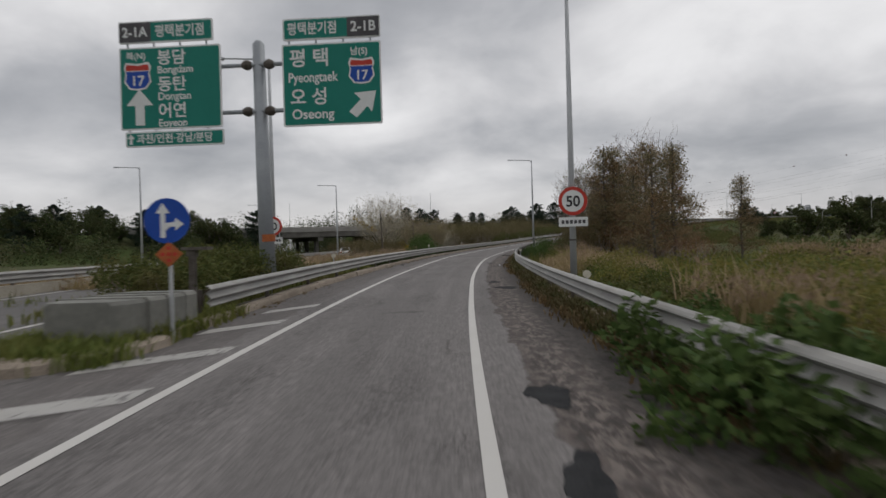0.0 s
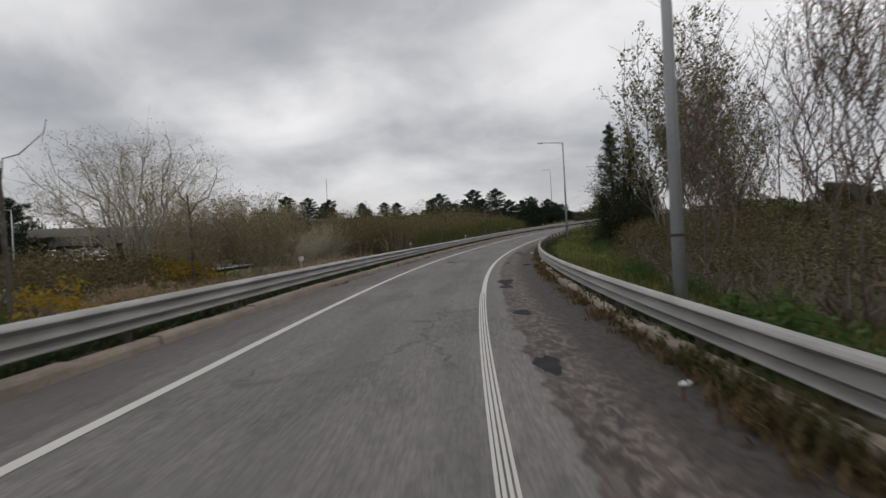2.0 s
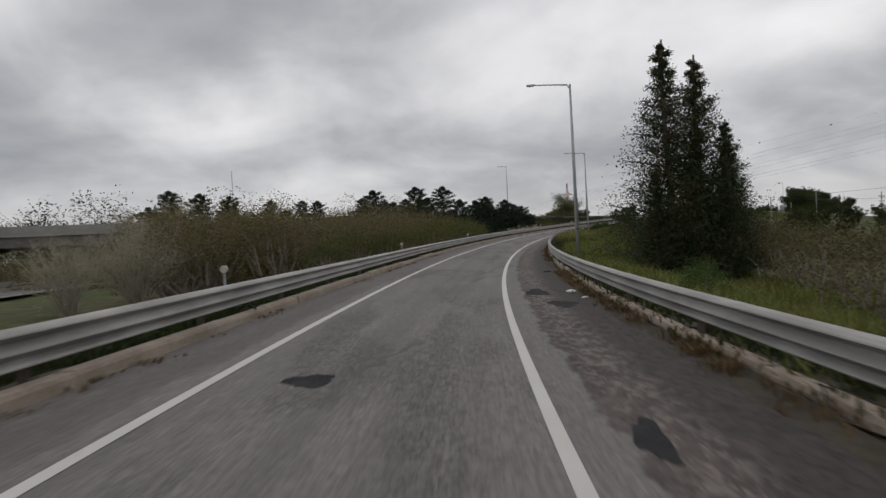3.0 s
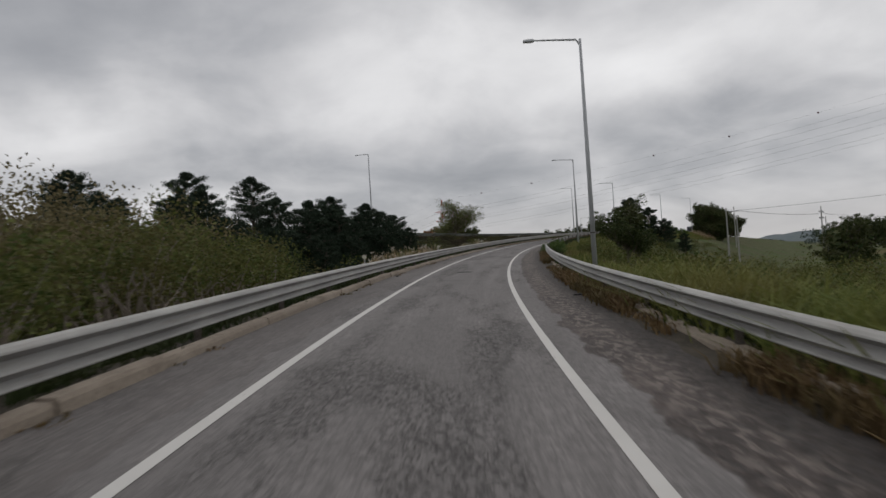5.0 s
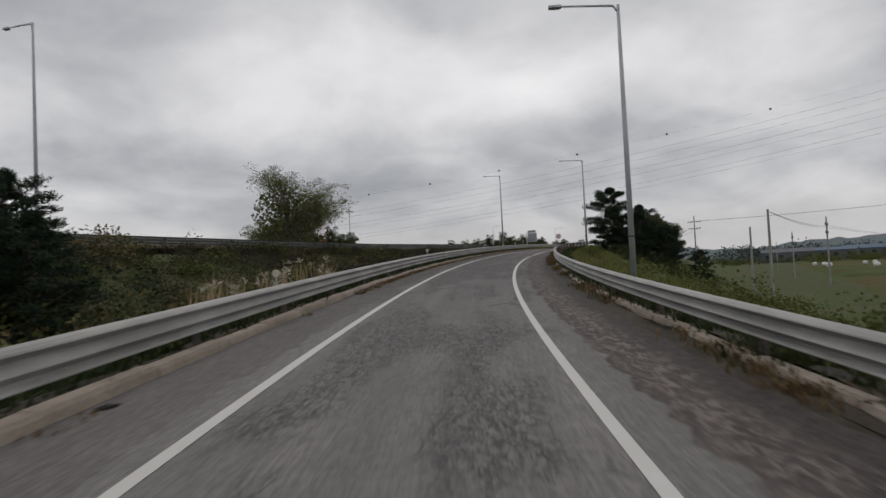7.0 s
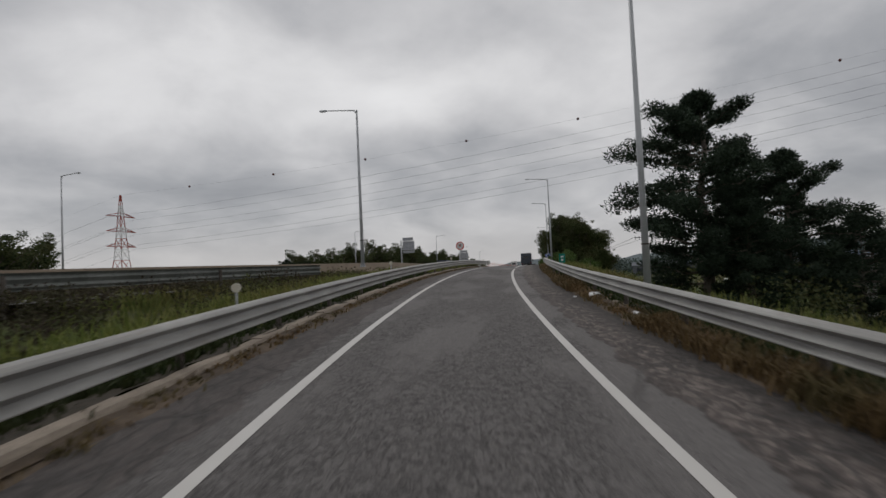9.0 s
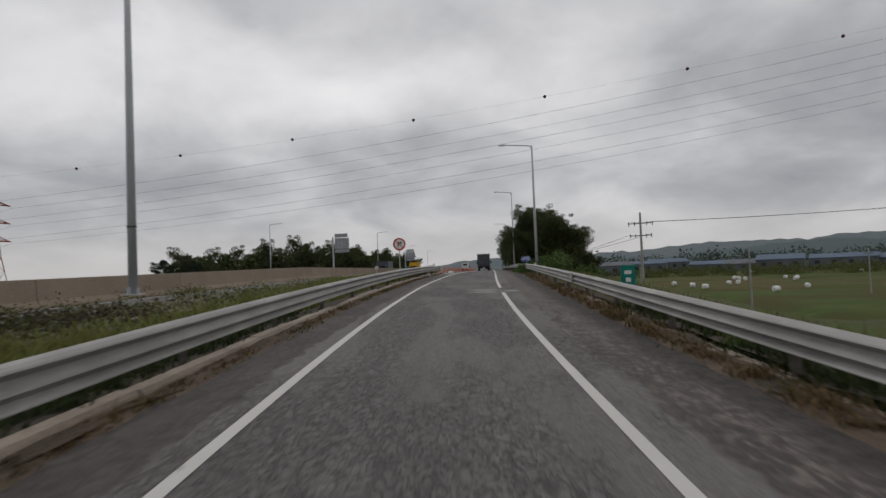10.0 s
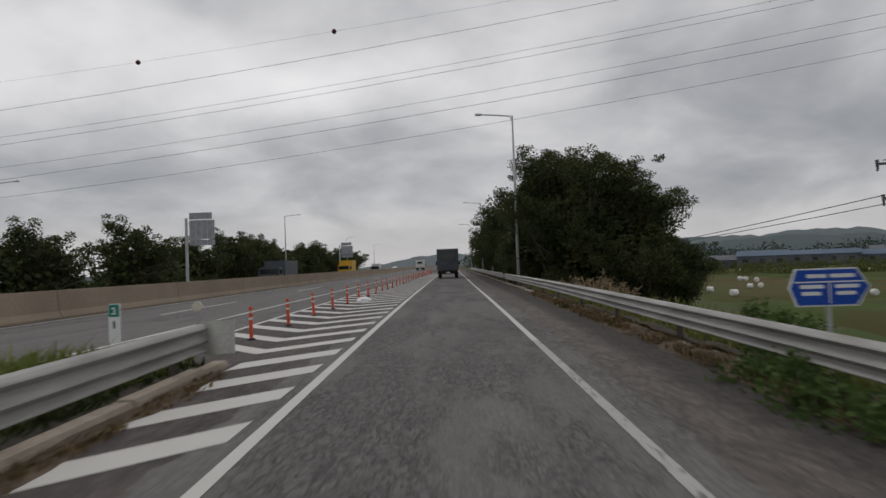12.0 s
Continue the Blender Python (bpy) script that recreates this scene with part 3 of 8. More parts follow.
def median(b, h, name, label):
    prof = [(-0.3, 0), (-0.3, 0.08), (-0.17, 0.3), (-0.1, h), (0.1, h), (0.17, 0.3), (0.3, 0.08), (0.3, 0)]
    g = thing(name, label, "barrier", kind="structure")
    for m in range(-270, 551, 10):
        part("barrier_block", Mesh().grid([[on_main(m + q, b + x, z) for x, z in prof] for q in (0.02, 9.98)], close=True), M_WALL, g)


median(0.0, 1.1, "median_barrier", "tan concrete median barrier of the motorway")

# ---- guardrails ----
W_PROF = [(0.055, 0.0), (0.082, 0.004), (0.088, 0.014), (0.08, 0.026), (0.022, 0.06), (0.012, 0.07), (0.022, 0.078), (0.084, 0.112), (0.094, 0.122), (0.086, 0.134), (0.02, 0.19), (0.008, 0.202), (0.018, 0.212), (0.086, 0.246), (0.096, 0.256), (0.086, 0.27), (0.05, 0.294), (0.012, 0.307), (0.0, 0.31)]


def rail_left(s):
    return float(np.interp(s, [9, 20, 36, 60, 89, 130, 155, 230, 300, 318], [-3.4, -3.5, -3.52, -3.48, -3.4, -3.46, -3.52, -3.4, -3.36, -3.6]))


def rail_right(s):
    return float(np.interp(s, [-40, 4, 20, 32, 60, 88, 120, 152, 170, 225, 242, 256, 280, 300, 900], [4.1, 4.1, 4.0, 3.9, 4.16, 4.27, 4.05, 3.9, 4.0, 3.9, 3.8, 3.8, 4.05, 4.17, 4.17]))


def guardrail(line, side, s0, s1, low, high, label, place=on, turn=yaw, step=4.0, metal=None):
    g = thing("guardrail", label, "guardrail", Matrix.Translation(place(s0, line(s0))))
    inv = g.matrix_basis.inverted()
    s = s0
    while s < s1 - 0.1:
        e_ = min(s + step, s1)
        rows, uvs = [], []
        for q in np.linspace(s, e_ + 0.12, 4):
            l = line(q)
            face = [(l - side * x, low + (high - low) / 0.31 * z) for x, z in W_PROF]
            back = [(l - side * (x - 0.012), low + (high - low) / 0.31 * z) for x, z in W_PROF[::-1]]
            rows.append([inv @ place(q, a, z) for a, z in face + back])
            uvs.append([(z, q) for _, z in face + back])
        part("beam", Mesh().grid(rows, uvs, close=True), metal or M_RAIL, g)
        p = inv @ Matrix.Translation(place(s + 0.1, line(s) + side * 0.16, -0.35)) @ pose(0, 0, 0, 0, 0, turn(s))
        part("post", post_mesh, M_RUST, g, at_=p)
        s = e_
    return g


post_mesh = Mesh().tube([(0, 0, 0), (0, 0, 1.04)], 0.06, 8).data("post", M_RUST)
rail_l = guardrail(rail_left, -1, 11.5, 316.1, 0.355, 0.775, "grey galvanised W-beam guardrail behind a kerb along the ramp")
guardrail(rail_right, 1, -30, 430, 0.385, 0.745, "grey galvanised W-beam guardrail, overgrown in places by vines")
guardrail(lambda m: 9.3, 1, -250, -66, 0.3, 0.76, "dull W-beam guardrail along the edge of the motorway", on_main, lambda m: math.degrees(M_YAW), 8.0, plain("dull_rail_zinc", (0.13, 0.14, 0.13), (0.24, 0.25, 0.235), 0.7, 0.2, 6.0, 0.5, 0.0))


def end_panel(s, l0, l1, h0, h1, rail):
    """Dented steel plate that closes a guardrail towards the traffic."""
    rows = []
    n = 10
    for face in (0.0, 0.03):
        for i in range(n + 1):
            u = i / n
            u = u if face == 0.0 else 1 - u
            bow = 0.1 * (1 - math.sin(math.pi * u)) + 0.012 * math.sin(9 * u)
            rows.append([on(s + bow + face, l0 + (l1 - l0) * u, h0 + (h1 - h0) * v) for v in (0.02, 0.0, 0.5, 1.0, 0.98)])
    rows.append(rows[0])
    ob = part("end_panel", Mesh().grid(rows), M_PANEL, rail, "dented grey end panel")
    ob.matrix_parent_inverse = rail.matrix_basis.inverted()


M_PANEL = plain("weathered_panel_steel", (0.36, 0.36, 0.34), (0.5, 0.5, 0.47), 0.6, 0.2, 20.0, 2.0, 0.1)
end_panel(316.2, -3.68, -3.12, 0.3, 0.82, rail_l)


def kerb(name, line, side, s0, s1, heights, width):
    k = thing(name, "weathered concrete kerb blocks along the ramp", "kerb", kind="structure")
    s = s0
    while s < s1 - 0.1:
        e_ = min(s + 2.0, s1) - 0.015
        h = float(np.interp(s, [150, 230], heights)) + random.uniform(-0.035, 0.015)
        tilt = random.uniform(-0.025, 0.025)
        rows = []
        for q in (s, e_):
            l = line(q) + tilt
            pr = [(l - side * 0.06, -0.1), (l - side * 0.03, h - 0.05), (l, h), (l + side * width, h), (l + side * width, -0.1)]
            rows.append([on(q, a, z) for a, z in pr])
        part("kerb_block", Mesh().grid(rows, close=True), M_KERB, k)
        s += 2.0


kerb("kerb_left", lambda s: rail_left(s) + 0.1, -1, 10, 317, (0.165, 0.125), 0.2)
kerb("kerb_right", lambda s: rail_right(s) - 0.02, 1, -30, 430, (0.14, 0.085), 0.2)


def soil_bank(name, line, side, s0, s1, prof, label, soil=None):
    """Uneven soil heaped along a kerb or behind it."""
    rows, uvs = [], []
    for s in np.arange(s0, s1 + 0.1, 0.7):
        l = line(s)
        bump_ = [random.uniform(-0.5, 1.0) * k for _, _, k in prof]
        rows.append([on(s, l + side * (a + 0.12 * random.uniform(-1, 1) * (k > 0)), z + q) for (a, z, k), q in zip(prof, bump_)])
        uvs.append([(l + side * a, s) for a, _, _ in prof])
    tagged(part(name, Mesh().grid(rows, uvs), soil or M_SOIL, smooth=True), label, "soil", kind="structure")


M_SOIL = plain("dark_verge_soil", (0.028, 0.024, 0.018), (0.075, 0.062, 0.045), 0.95, 0.0, 14.0, 0.9, 0.8)
soil_bank("verge_soil", rail_right, 1, -20, 425, ((-0.5, -0.01, 0.0), (-0.34, 0.006, 0.008), (-0.16, 0.016, 0.03), (-0.05, 0.035, 0.05)), "dark soil and leaf litter heaped against the kerb")
soil_bank("verge_soil", rail_right, 1, -20, 425, ((0.2, 0.1, 0.02), (0.5, 0.06, 0.05), (0.9, -0.06, 0.06), (1.5, -0.3, 0.05)), "dark soil behind the guardrail")
soil_bank("verge_soil", rail_left, -1, 12, 317, ((0.08, 0.1, 0.02), (0.4, 0.08, 0.05), (0.9, -0.06, 0.06), (1.5, -0.3, 0.05)), "dark soil behind the guardrail")
M_DIRT = plain("brown_litter_dirt", (0.06, 0.046, 0.034), (0.14, 0.105, 0.075), 0.95, 0.0, 22.0, 1.6, 0.8)
soil_bank("verge_dirt", rail_left, -1, 205, 316.5, ((-0.48, -0.01, 0.0), (-0.34, 0.012, 0.012), (-0.24, 0.035, 0.03), (-0.12, 0.06, 0.04)), "brown dirt and dry litter heaped against the kerb", M_DIRT)
soil_bank("verge_dirt", rail_right, 1, 225, 335, ((-0.46, -0.01, 0.0), (-0.3, 0.014, 0.014), (-0.14, 0.045, 0.05), (0.0, 0.1, 0.05)), "brown dirt and dry litter heaped against the kerb", M_DIRT)

# ---- street lamps ----


def lamp_meshes(height, arm):
    pole = Mesh().tube([(0, 0, 0), (0, 0, height * 0.5), (0, 0, height)], [0.12, 0.095, 0.06], 10)
    plate = Mesh().box(-0.2, 0.2, -0.2, 0.2, 0, 0.03).box(-0.02, 0.02, -0.17, 0.17, 0.03, 0.2).box(-0.17, 0.17, -0.02, 0.02, 0.03, 0.2)
    armm = Mesh().tube([(0, 0, height - 0.28), (-0.18, 0, height - 0.02), (-arm * 0.5, 0, height + 0.07), (-arm + 0.5, 0, height + 0.12)], [0.045, 0.045, 0.04, 0.035], 8)
    x = -arm + 0.5
    head = Mesh().grid([[(x, -0.05, height + 0.09), (x, 0.05, height + 0.09), (x, 0.05, height + 0.16), (x, -0.05, height + 0.16)],
                        [(x - 0.12, -0.12, height + 0.07), (x - 0.12, 0.12, height + 0.07), (x - 0.12, 0.09, height + 0.18), (x - 0.12, -0.09, height + 0.18)],
                        [(x - 0.5, -0.12, height + 0.09), (x - 0.5, 0.12, height + 0.09), (x - 0.5, 0.08, height + 0.18), (x - 0.5, -0.08, height + 0.18)]], close=True)
    band = Mesh().tube([(0, 0, 1.75), (0, 0, 1.8)], 0.122, 10)
    return [("pole", pole), ("base_plate", plate), ("arm", armm), ("lamp_head", head), ("band", band)]


def street_lamp(m, height=10.14, arm=2.55, label="grey steel street lamp with a single arm beside the ramp"):
    t = thing("street_lamp", label, "street lamp", m, "street lamps")
    for name, me in lamp_meshes(height, arm):
        part(name, me, M_RUST if name == "band" else M_POLE, t, smooth=name == "pole")
    return t


lamp0 = street_lamp(stand(20, 5.2, -0.3))
for s_, l_, h_ in ((65.3, 5.2, 1.01), (117.9, 5.7, 1.03), (161.7, 5.6, 1.055), (209.2, 6.1, 1.035), (254.8, 5.7, 1), (305.3, 5.0, 1), (347.7, 4.8, 1.17), (394, 4.9, 1.05), (441, 4.9, 1.05)):
    copy_thing(lamp0, stand(s_, l_, -0.3) @ Matrix.Diagonal((1, 1, h_, 1)))
lamp1 = street_lamp(rooted(26.8, -7.4, yaw(26.8)), 10.2, 2.6, "grey steel street lamp with a single arm on the grass island")
for s_, l_, h_ in ((73.6, -20.6, 9.9), (50.7, -30.5, 9.6), (81, -36, 8.4), (110, -56, 8.6)):
    p_ = on(s_, l_)
    copy_thing(lamp1, Matrix.Translation((p_.x, p_.y, gz(p_.x, p_.y))) @ pose(0, 0, 0, 0, 0, yaw(s_)) @ Matrix.Diagonal((1, 1, h_ / 10.2, 1)))
lamp2 = street_lamp(Matrix.Translation((165.3, 350, gz(165.3, 350))) @ pose(0, 0, 0, 0, 0, 128), 10.6, 2.6, "grey steel street lamp on the edge of the motorway")
copy_thing(lamp2, Matrix.Translation((24.6, 219.3, gz(24.6, 219.3))) @ pose(0, 0, 0, 0, 0, -52) @ Matrix.Diagonal((1, 1, 1.23, 1)))
for s_, l_ in ((274.5, -8.2),):
    p_ = on(s_, l_)
    copy_thing(lamp2, Matrix.Translation((p_.x, p_.y, 10.2)) @ pose(0, 0, 0, 0, 0, -50))
copy_thing(lamp2, Matrix.Translation((65.9, 286.6, 9.7)) @ pose(0, 0, 0, 0, 0, 128) @ Matrix.Diagonal((0.8, 1, 1.02, 1)))
for x_, y_ in ((120.7, 322.1), (208, 385), (250, 420)):
    copy_thing(lamp2, Matrix.Translation((x_, y_, gz(x_, y_))) @ pose(0, 0, 0, 0, 0, 128) @ Matrix.Diagonal((0.8, 1, 0.9, 1)))
# ---- signs ----
M_GREEN = plain("sign_green", (0.0, 0.165, 0.125), (0.003, 0.19, 0.145), 0.45, 0.0, 40.0, 1.5, 0.0)
M_WHITE = plain("sign_white", (0.62, 0.64, 0.63), (0.74, 0.75, 0.74), 0.5, 0.0, 40.0, 2.0, 0.0)
M_BLUE = plain("sign_blue", (0.005, 0.05, 0.30), (0.01, 0.07, 0.38), 0.45, 0.0, 40.0, 2.0, 0.0)
M_RED = plain("sign_red", (0.42, 0.03, 0.02), (0.52, 0.05, 0.03), 0.45, 0.0, 40.0, 2.0, 0.0)
M_DGREY = plain("sign_dark_grey", (0.05, 0.05, 0.055), (0.085, 0.08, 0.085), 0.5, 0.0, 40.0, 2.0, 0.0)
M_BLACK = plain("sign_black", (0.01, 0.01, 0.012), (0.025, 0.025, 0.03), 0.5, 0.0, 40.0, 2.0, 0.0)
M_ORANGE = plain("reflector_orange", (0.3, 0.075, 0.02), (0.42, 0.13, 0.04), 0.5, 0.0, 60.0, 8.0, 0.0)
M_BACK = plain("sign_back_aluminium", (0.25, 0.26, 0.28), (0.36, 0.37, 0.39), 0.5, 0.4, 30.0, 2.0, 0.0)
M_SIGNPOLE = plain("sign_post_steel", (0.27, 0.29, 0.31), (0.36, 0.38, 0.4), 0.55, 0.3, 30.0, 1.0, 0.05)


def plate(x0, x1, z0, z1, y0=0.0, depth=0.03, round_=0.06):
    """A sheet with rounded corners facing -y."""
    r = min(round_, (x1 - x0) / 2.1, (z1 - z0) / 2.1)
    ring = []
    for cx, cz, a0 in ((x1 - r, z1 - r, 0), (x0 + r, z1 - r, 90), (x0 + r, z0 + r, 180), (x1 - r, z0 + r, 270)):
        for k in range(4):
            a = radians(a0 + 30 * k)
            ring.append((cx + r * math.cos(a), cz + r * math.sin(a)))
    return Mesh().grid([[(x, y0, z) for x, z in ring], [(x, y0 + depth, z) for x, z in ring]], close=True)


def disc(r, y0, depth=0.02, x=0.0, z=0.0, n=36, hole=0.0):
    ring = [(math.cos(2 * math.pi * i / n), math.sin(2 * math.pi * i / n)) for i in range(n)]
    m = Mesh()
    if not hole:
        return m.grid([[(x + r * a, y0, z + r * b) for a, b in ring], [(x + r * a, y0 + depth, z + r * b) for a, b in ring]], close=True)
    rows = [[(x + q * a, y, z + q * b) for a, b in ring + ring[:1]] for q, y in ((hole, y0), (r, y0), (r, y0 + depth), (hole, y0 + depth), (hole, y0))]
    return m.grid(rows)


def poly(pts, y0, depth=0.006):
    return Mesh().grid([[(x, y0, z) for x, z in pts], [(x, y0 + depth, z) for x, z in pts]], close=True)


def letters(text, size, x, z, y, mat_, parent, align="LEFT", squeeze=1.0, name="letter"):
    cu = bpy.data.curves.new(name, "FONT")
    cu.body, cu.size, cu.align_x, cu.extrude, cu.offset = text, size, align, 0.003, size * 0.018
    tmp = bpy.data.objects.new(name, cu)
    scene.collection.objects.link(tmp)
    dg = bpy.context.evaluated_depsgraph_get()
    me = bpy.data.meshes.new_from_object(tmp.evaluated_get(dg))
    bpy.data.objects.remove(tmp)
    bm = bmesh.new()
    bm.from_mesh(me)
    bpy.data.meshes.remove(me)
    left, spans = set(bm.faces), []
    while left:
        grow, island = [left.pop()], []
        while grow:
            f = grow.pop()
            island.append(f)
            for v in f.verts:
                for g in v.link_faces:
                    if g in left:
                        left.discard(g)
                        grow.append(g)
        xs = [v.co.x for f in island for v in f.verts]
        spans.append([min(xs), max(xs), island])
    glyphs = []
    for a, b, island in sorted(spans, key=lambda q: q[0]):
        if glyphs and a < glyphs[-1][1] - 0.03 * size:
            glyphs[-1][1] = max(b, glyphs[-1][1])
            glyphs[-1][2].extend(island)
        else:
            glyphs.append([a, b, list(island)])
    for _, _, island in glyphs:
        index, m = {}, Mesh()
        for f in island:
            for v in f.verts:
                if v not in index:
                    index[v] = len(m.v)
                    m.v.append(tuple(v.co))
                    m.t.append((0.0, 0.0))
            m.f.append(tuple(index[v] for v in f.verts))
        part(name, m, mat_, parent, at_=Matrix.Translation((x, y, z)) @ pose(0, 0, 0, 90, 0, 0) @ Matrix.Diagonal((squeeze, 1, 1, 1)))
    bm.free()


def ups(x, z, size, parent, y):
    """A straight arrow that points up."""
    s = size
    part("arrow", poly([(x - 0.13 * s, z), (x + 0.13 * s, z), (x + 0.13 * s, z + 0.55 * s), (x + 0.38 * s, z + 0.55 * s), (x, z + s), (x - 0.38 * s, z + 0.55 * s), (x - 0.13 * s, z + 0.55 * s)][::-1], y), M_WHITE, parent)


def route_shield(x, z, w, y, parent):
    h = w * 1.0
    out = [(-0.5, 0.32), (-0.42, 0.5), (0.0, 0.44), (0.42, 0.5), (0.5, 0.32), (0.44, 0.1), (0.5, -0.2), (0.3, -0.46), (0, -0.5), (-0.3, -0.46), (-0.5, -0.2), (-0.44, 0.1)]
    sh = part("route_shield", poly([(x + a * w, z + b * h) for a, b in out], y, 0.006), M_WHITE, parent, "white-edged route shield")
    inn = [(a * 0.88, min(b * 0.88, 0.17)) for a, b in out]
    part("shield_field", poly([(x + a * w, z + b * h) for a, b in inn], y - 0.004, 0.004), M_BLUE, sh)
    red = [(-0.42, 0.2), (-0.42, 0.32), (-0.37, 0.42), (0, 0.37), (0.37, 0.42), (0.42, 0.32), (0.42, 0.2)]
    part("shield_band", poly([(x + a * w, z + b * h) for a, b in red], y - 0.004, 0.004), M_RED, sh)
    letters("17", w * 0.5, x, z - 0.33 * h, y - 0.006, M_WHITE, sh, "CENTER")


def panel(name, x0, x1, z0, z1, mat_, parent, label=""):
    p = part(name, plate(x0, x1, z0, z1, 0.0, 0.06), M_WHITE, parent, label)
    part("panel_face", plate(x0 + 0.05, x1 - 0.05, z0 + 0.05, z1 - 0.05, -0.006, 0.01), mat_, p)
    return p


# twin cantilever direction sign over the nose of the ramp
gantry = thing("direction_sign", "two green direction signs on one grey steel pole", "road sign", stand(20, 0, -0.1))
GX = -5.3
part("pole", Mesh().tube([(GX + 0.1, 0.25, -0.3), (GX, 0.25, 4.0), (GX - 0.05, 0.25, 8.6)], [0.27, 0.24, 0.2], 14), M_SIGNPOLE, gantry, smooth=True)
part("pole_cap", Mesh().tube([(GX - 0.05, 0.25, 8.58), (GX - 0.05, 0.25, 8.7)], [0.2, 0.12], 14), M_SIGNPOLE, gantry)
part("warning_label", Mesh().tube([(GX + 0.085, 0.25, 1.75), (GX + 0.075, 0.25, 2.0)], 0.268, 14, False), M_ORANGE, gantry, "small orange and white label")
for z_ in (6.25, 7.85):
    part("arm", Mesh().tube([(GX - 1.9, 0.12, z_), (GX + 1.3, 0.12, z_)], 0.075, 8), M_SIGNPOLE, gantry)
    for x_ in (-0.42, 0.36):
        part("clamp", Mesh().tube([(GX + x_ - 0.17, 0.12, z_), (GX + x_ - 0.05, 0.12, z_), (GX + x_ + 0.05, 0.12, z_), (GX + x_ + 0.17, 0.12, z_)], [0.1, 0.17, 0.17, 0.1], 10), M_RUST, gantry)


pa = panel("panel", -10.2, -6.6, 5.75, 8.6, M_GREEN, gantry, "green direction panel for going straight on")
route_shield(-9.55, 7.6, 0.98, -0.02, pa)
letters("\ubd81(N)", 0.3, -9.95, 8.2, -0.012, M_WHITE, pa)
ups(-9.5, 5.9, 1.25, pa, -0.014)
for i_, (ko_, en_) in enumerate((("\ubd09\ub2f4", "Bongdam"), ("\ub3d9\ud0c4", "Dongtan"), ("\uc5b4\uc5f0", "Eoyeon"))):
    letters(ko_, 0.56, -8.85, 8.02 - 0.92 * i_, -0.012, M_WHITE, pa)
    letters(en_, 0.36, -8.85, 7.68 - 0.92 * i_, -0.012, M_WHITE, pa, squeeze=0.95)
pb = panel("panel", -10.2, -6.85, 8.75, 9.5, M_GREEN, gantry, "green junction name strip with a grey number field")
part("number_field", plate(-10.16, -9.05, 8.79, 9.46, -0.012, 0.01, 0.03), M_DGREY, pb)
letters("2-1A", 0.48, -9.62, 8.97, -0.02, M_WHITE, pb, "CENTER", 0.95)
letters("\ud3c9\ud0dd\ubd84\uae30\uc810", 0.46, -8.9, 8.97, -0.014, M_WHITE, pb, "LEFT", 0.84)
pc = panel("panel", -10.05, -6.55, 5.15, 5.68, M_GREEN, gantry, "green strip below")
ups(-9.85, 5.24, 0.36, pc, -0.014)
letters("\uacfc\ucc9c/\uc778\ucc9c\xb7\uac15\ub0a8/\ubd84\ub2f9", 0.36, -9.65, 5.3, -0.012, M_WHITE, pc, "LEFT", 0.92)
pd_ = panel("panel", -4.45, -1.05, 5.65, 8.45, M_GREEN, gantry, "green direction panel for the ramp to the right")
letters("\ud3c9 \ud0dd", 0.66, -4.2, 7.72, -0.012, M_WHITE, pd_)
letters("Pyeongtaek", 0.46, -4.25, 7.15, -0.012, M_WHITE, pd_, squeeze=0.8)
letters("\uc624 \uc131", 0.62, -4.2, 6.42, -0.012, M_WHITE, pd_)
letters("Oseong", 0.46, -4.15, 5.9, -0.012, M_WHITE, pd_)
route_shield(-1.72, 7.45, 0.9, -0.02, pd_)
letters("\ub0a8(S)", 0.3, -2.1, 8.02, -0.012, M_WHITE, pd_)
q_ = 0.42
ar_ = [(-0.52, -0.28), (-0.28, -0.52), (0.16, -0.08), (0.16, -0.36), (0.5, 0.5), (-0.36, 0.16), (-0.08, 0.16)]
ar_ = [(-0.62, -0.38), (-0.32, -0.62), (0.12, -0.18), (0.3, -0.42), (0.48, 0.42), (-0.4, 0.36), (-0.14, 0.1)]
part("arrow", poly([(-1.65 + a * 0.85, 6.4 + b * 0.85) for a, b in ar_], -0.014), M_WHITE, pd_)
pe = panel("panel", -4.4, -1.05, 8.58, 9.32, M_GREEN, gantry, "green junction name strip with a grey number field")
part("number_field", plate(-2.18, -1.09, 8.62, 9.28, -0.012, 0.01, 0.03), M_DGREY, pe)
letters("2-1B", 0.48, -1.63, 8.8, -0.02, M_WHITE, pe, "CENTER", 0.95)
letters("\ud3c9\ud0dd\ubd84\uae30\uc810", 0.46, -4.25, 8.8, -0.014, M_WHITE, pe, "LEFT", 0.82)
for x0_, x1_, z0_, z1_ in ((-9.9, -7.1, 8.6, 8.75), (-9.9, -7.1, 5.68, 5.75), (-4.2, -1.4, 8.45, 8.58)):
    for k_ in range(4):
        x_ = x0_ + (x1_ - x0_) * k_ / 3
        part("bracket", Mesh().box(x_ - 0.03, x_ + 0.03, 0.02, 0.05, z0_ - 0.1, z1_ + 0.1), M_SIGNPOLE, gantry)

# speed limit signs on lamp posts


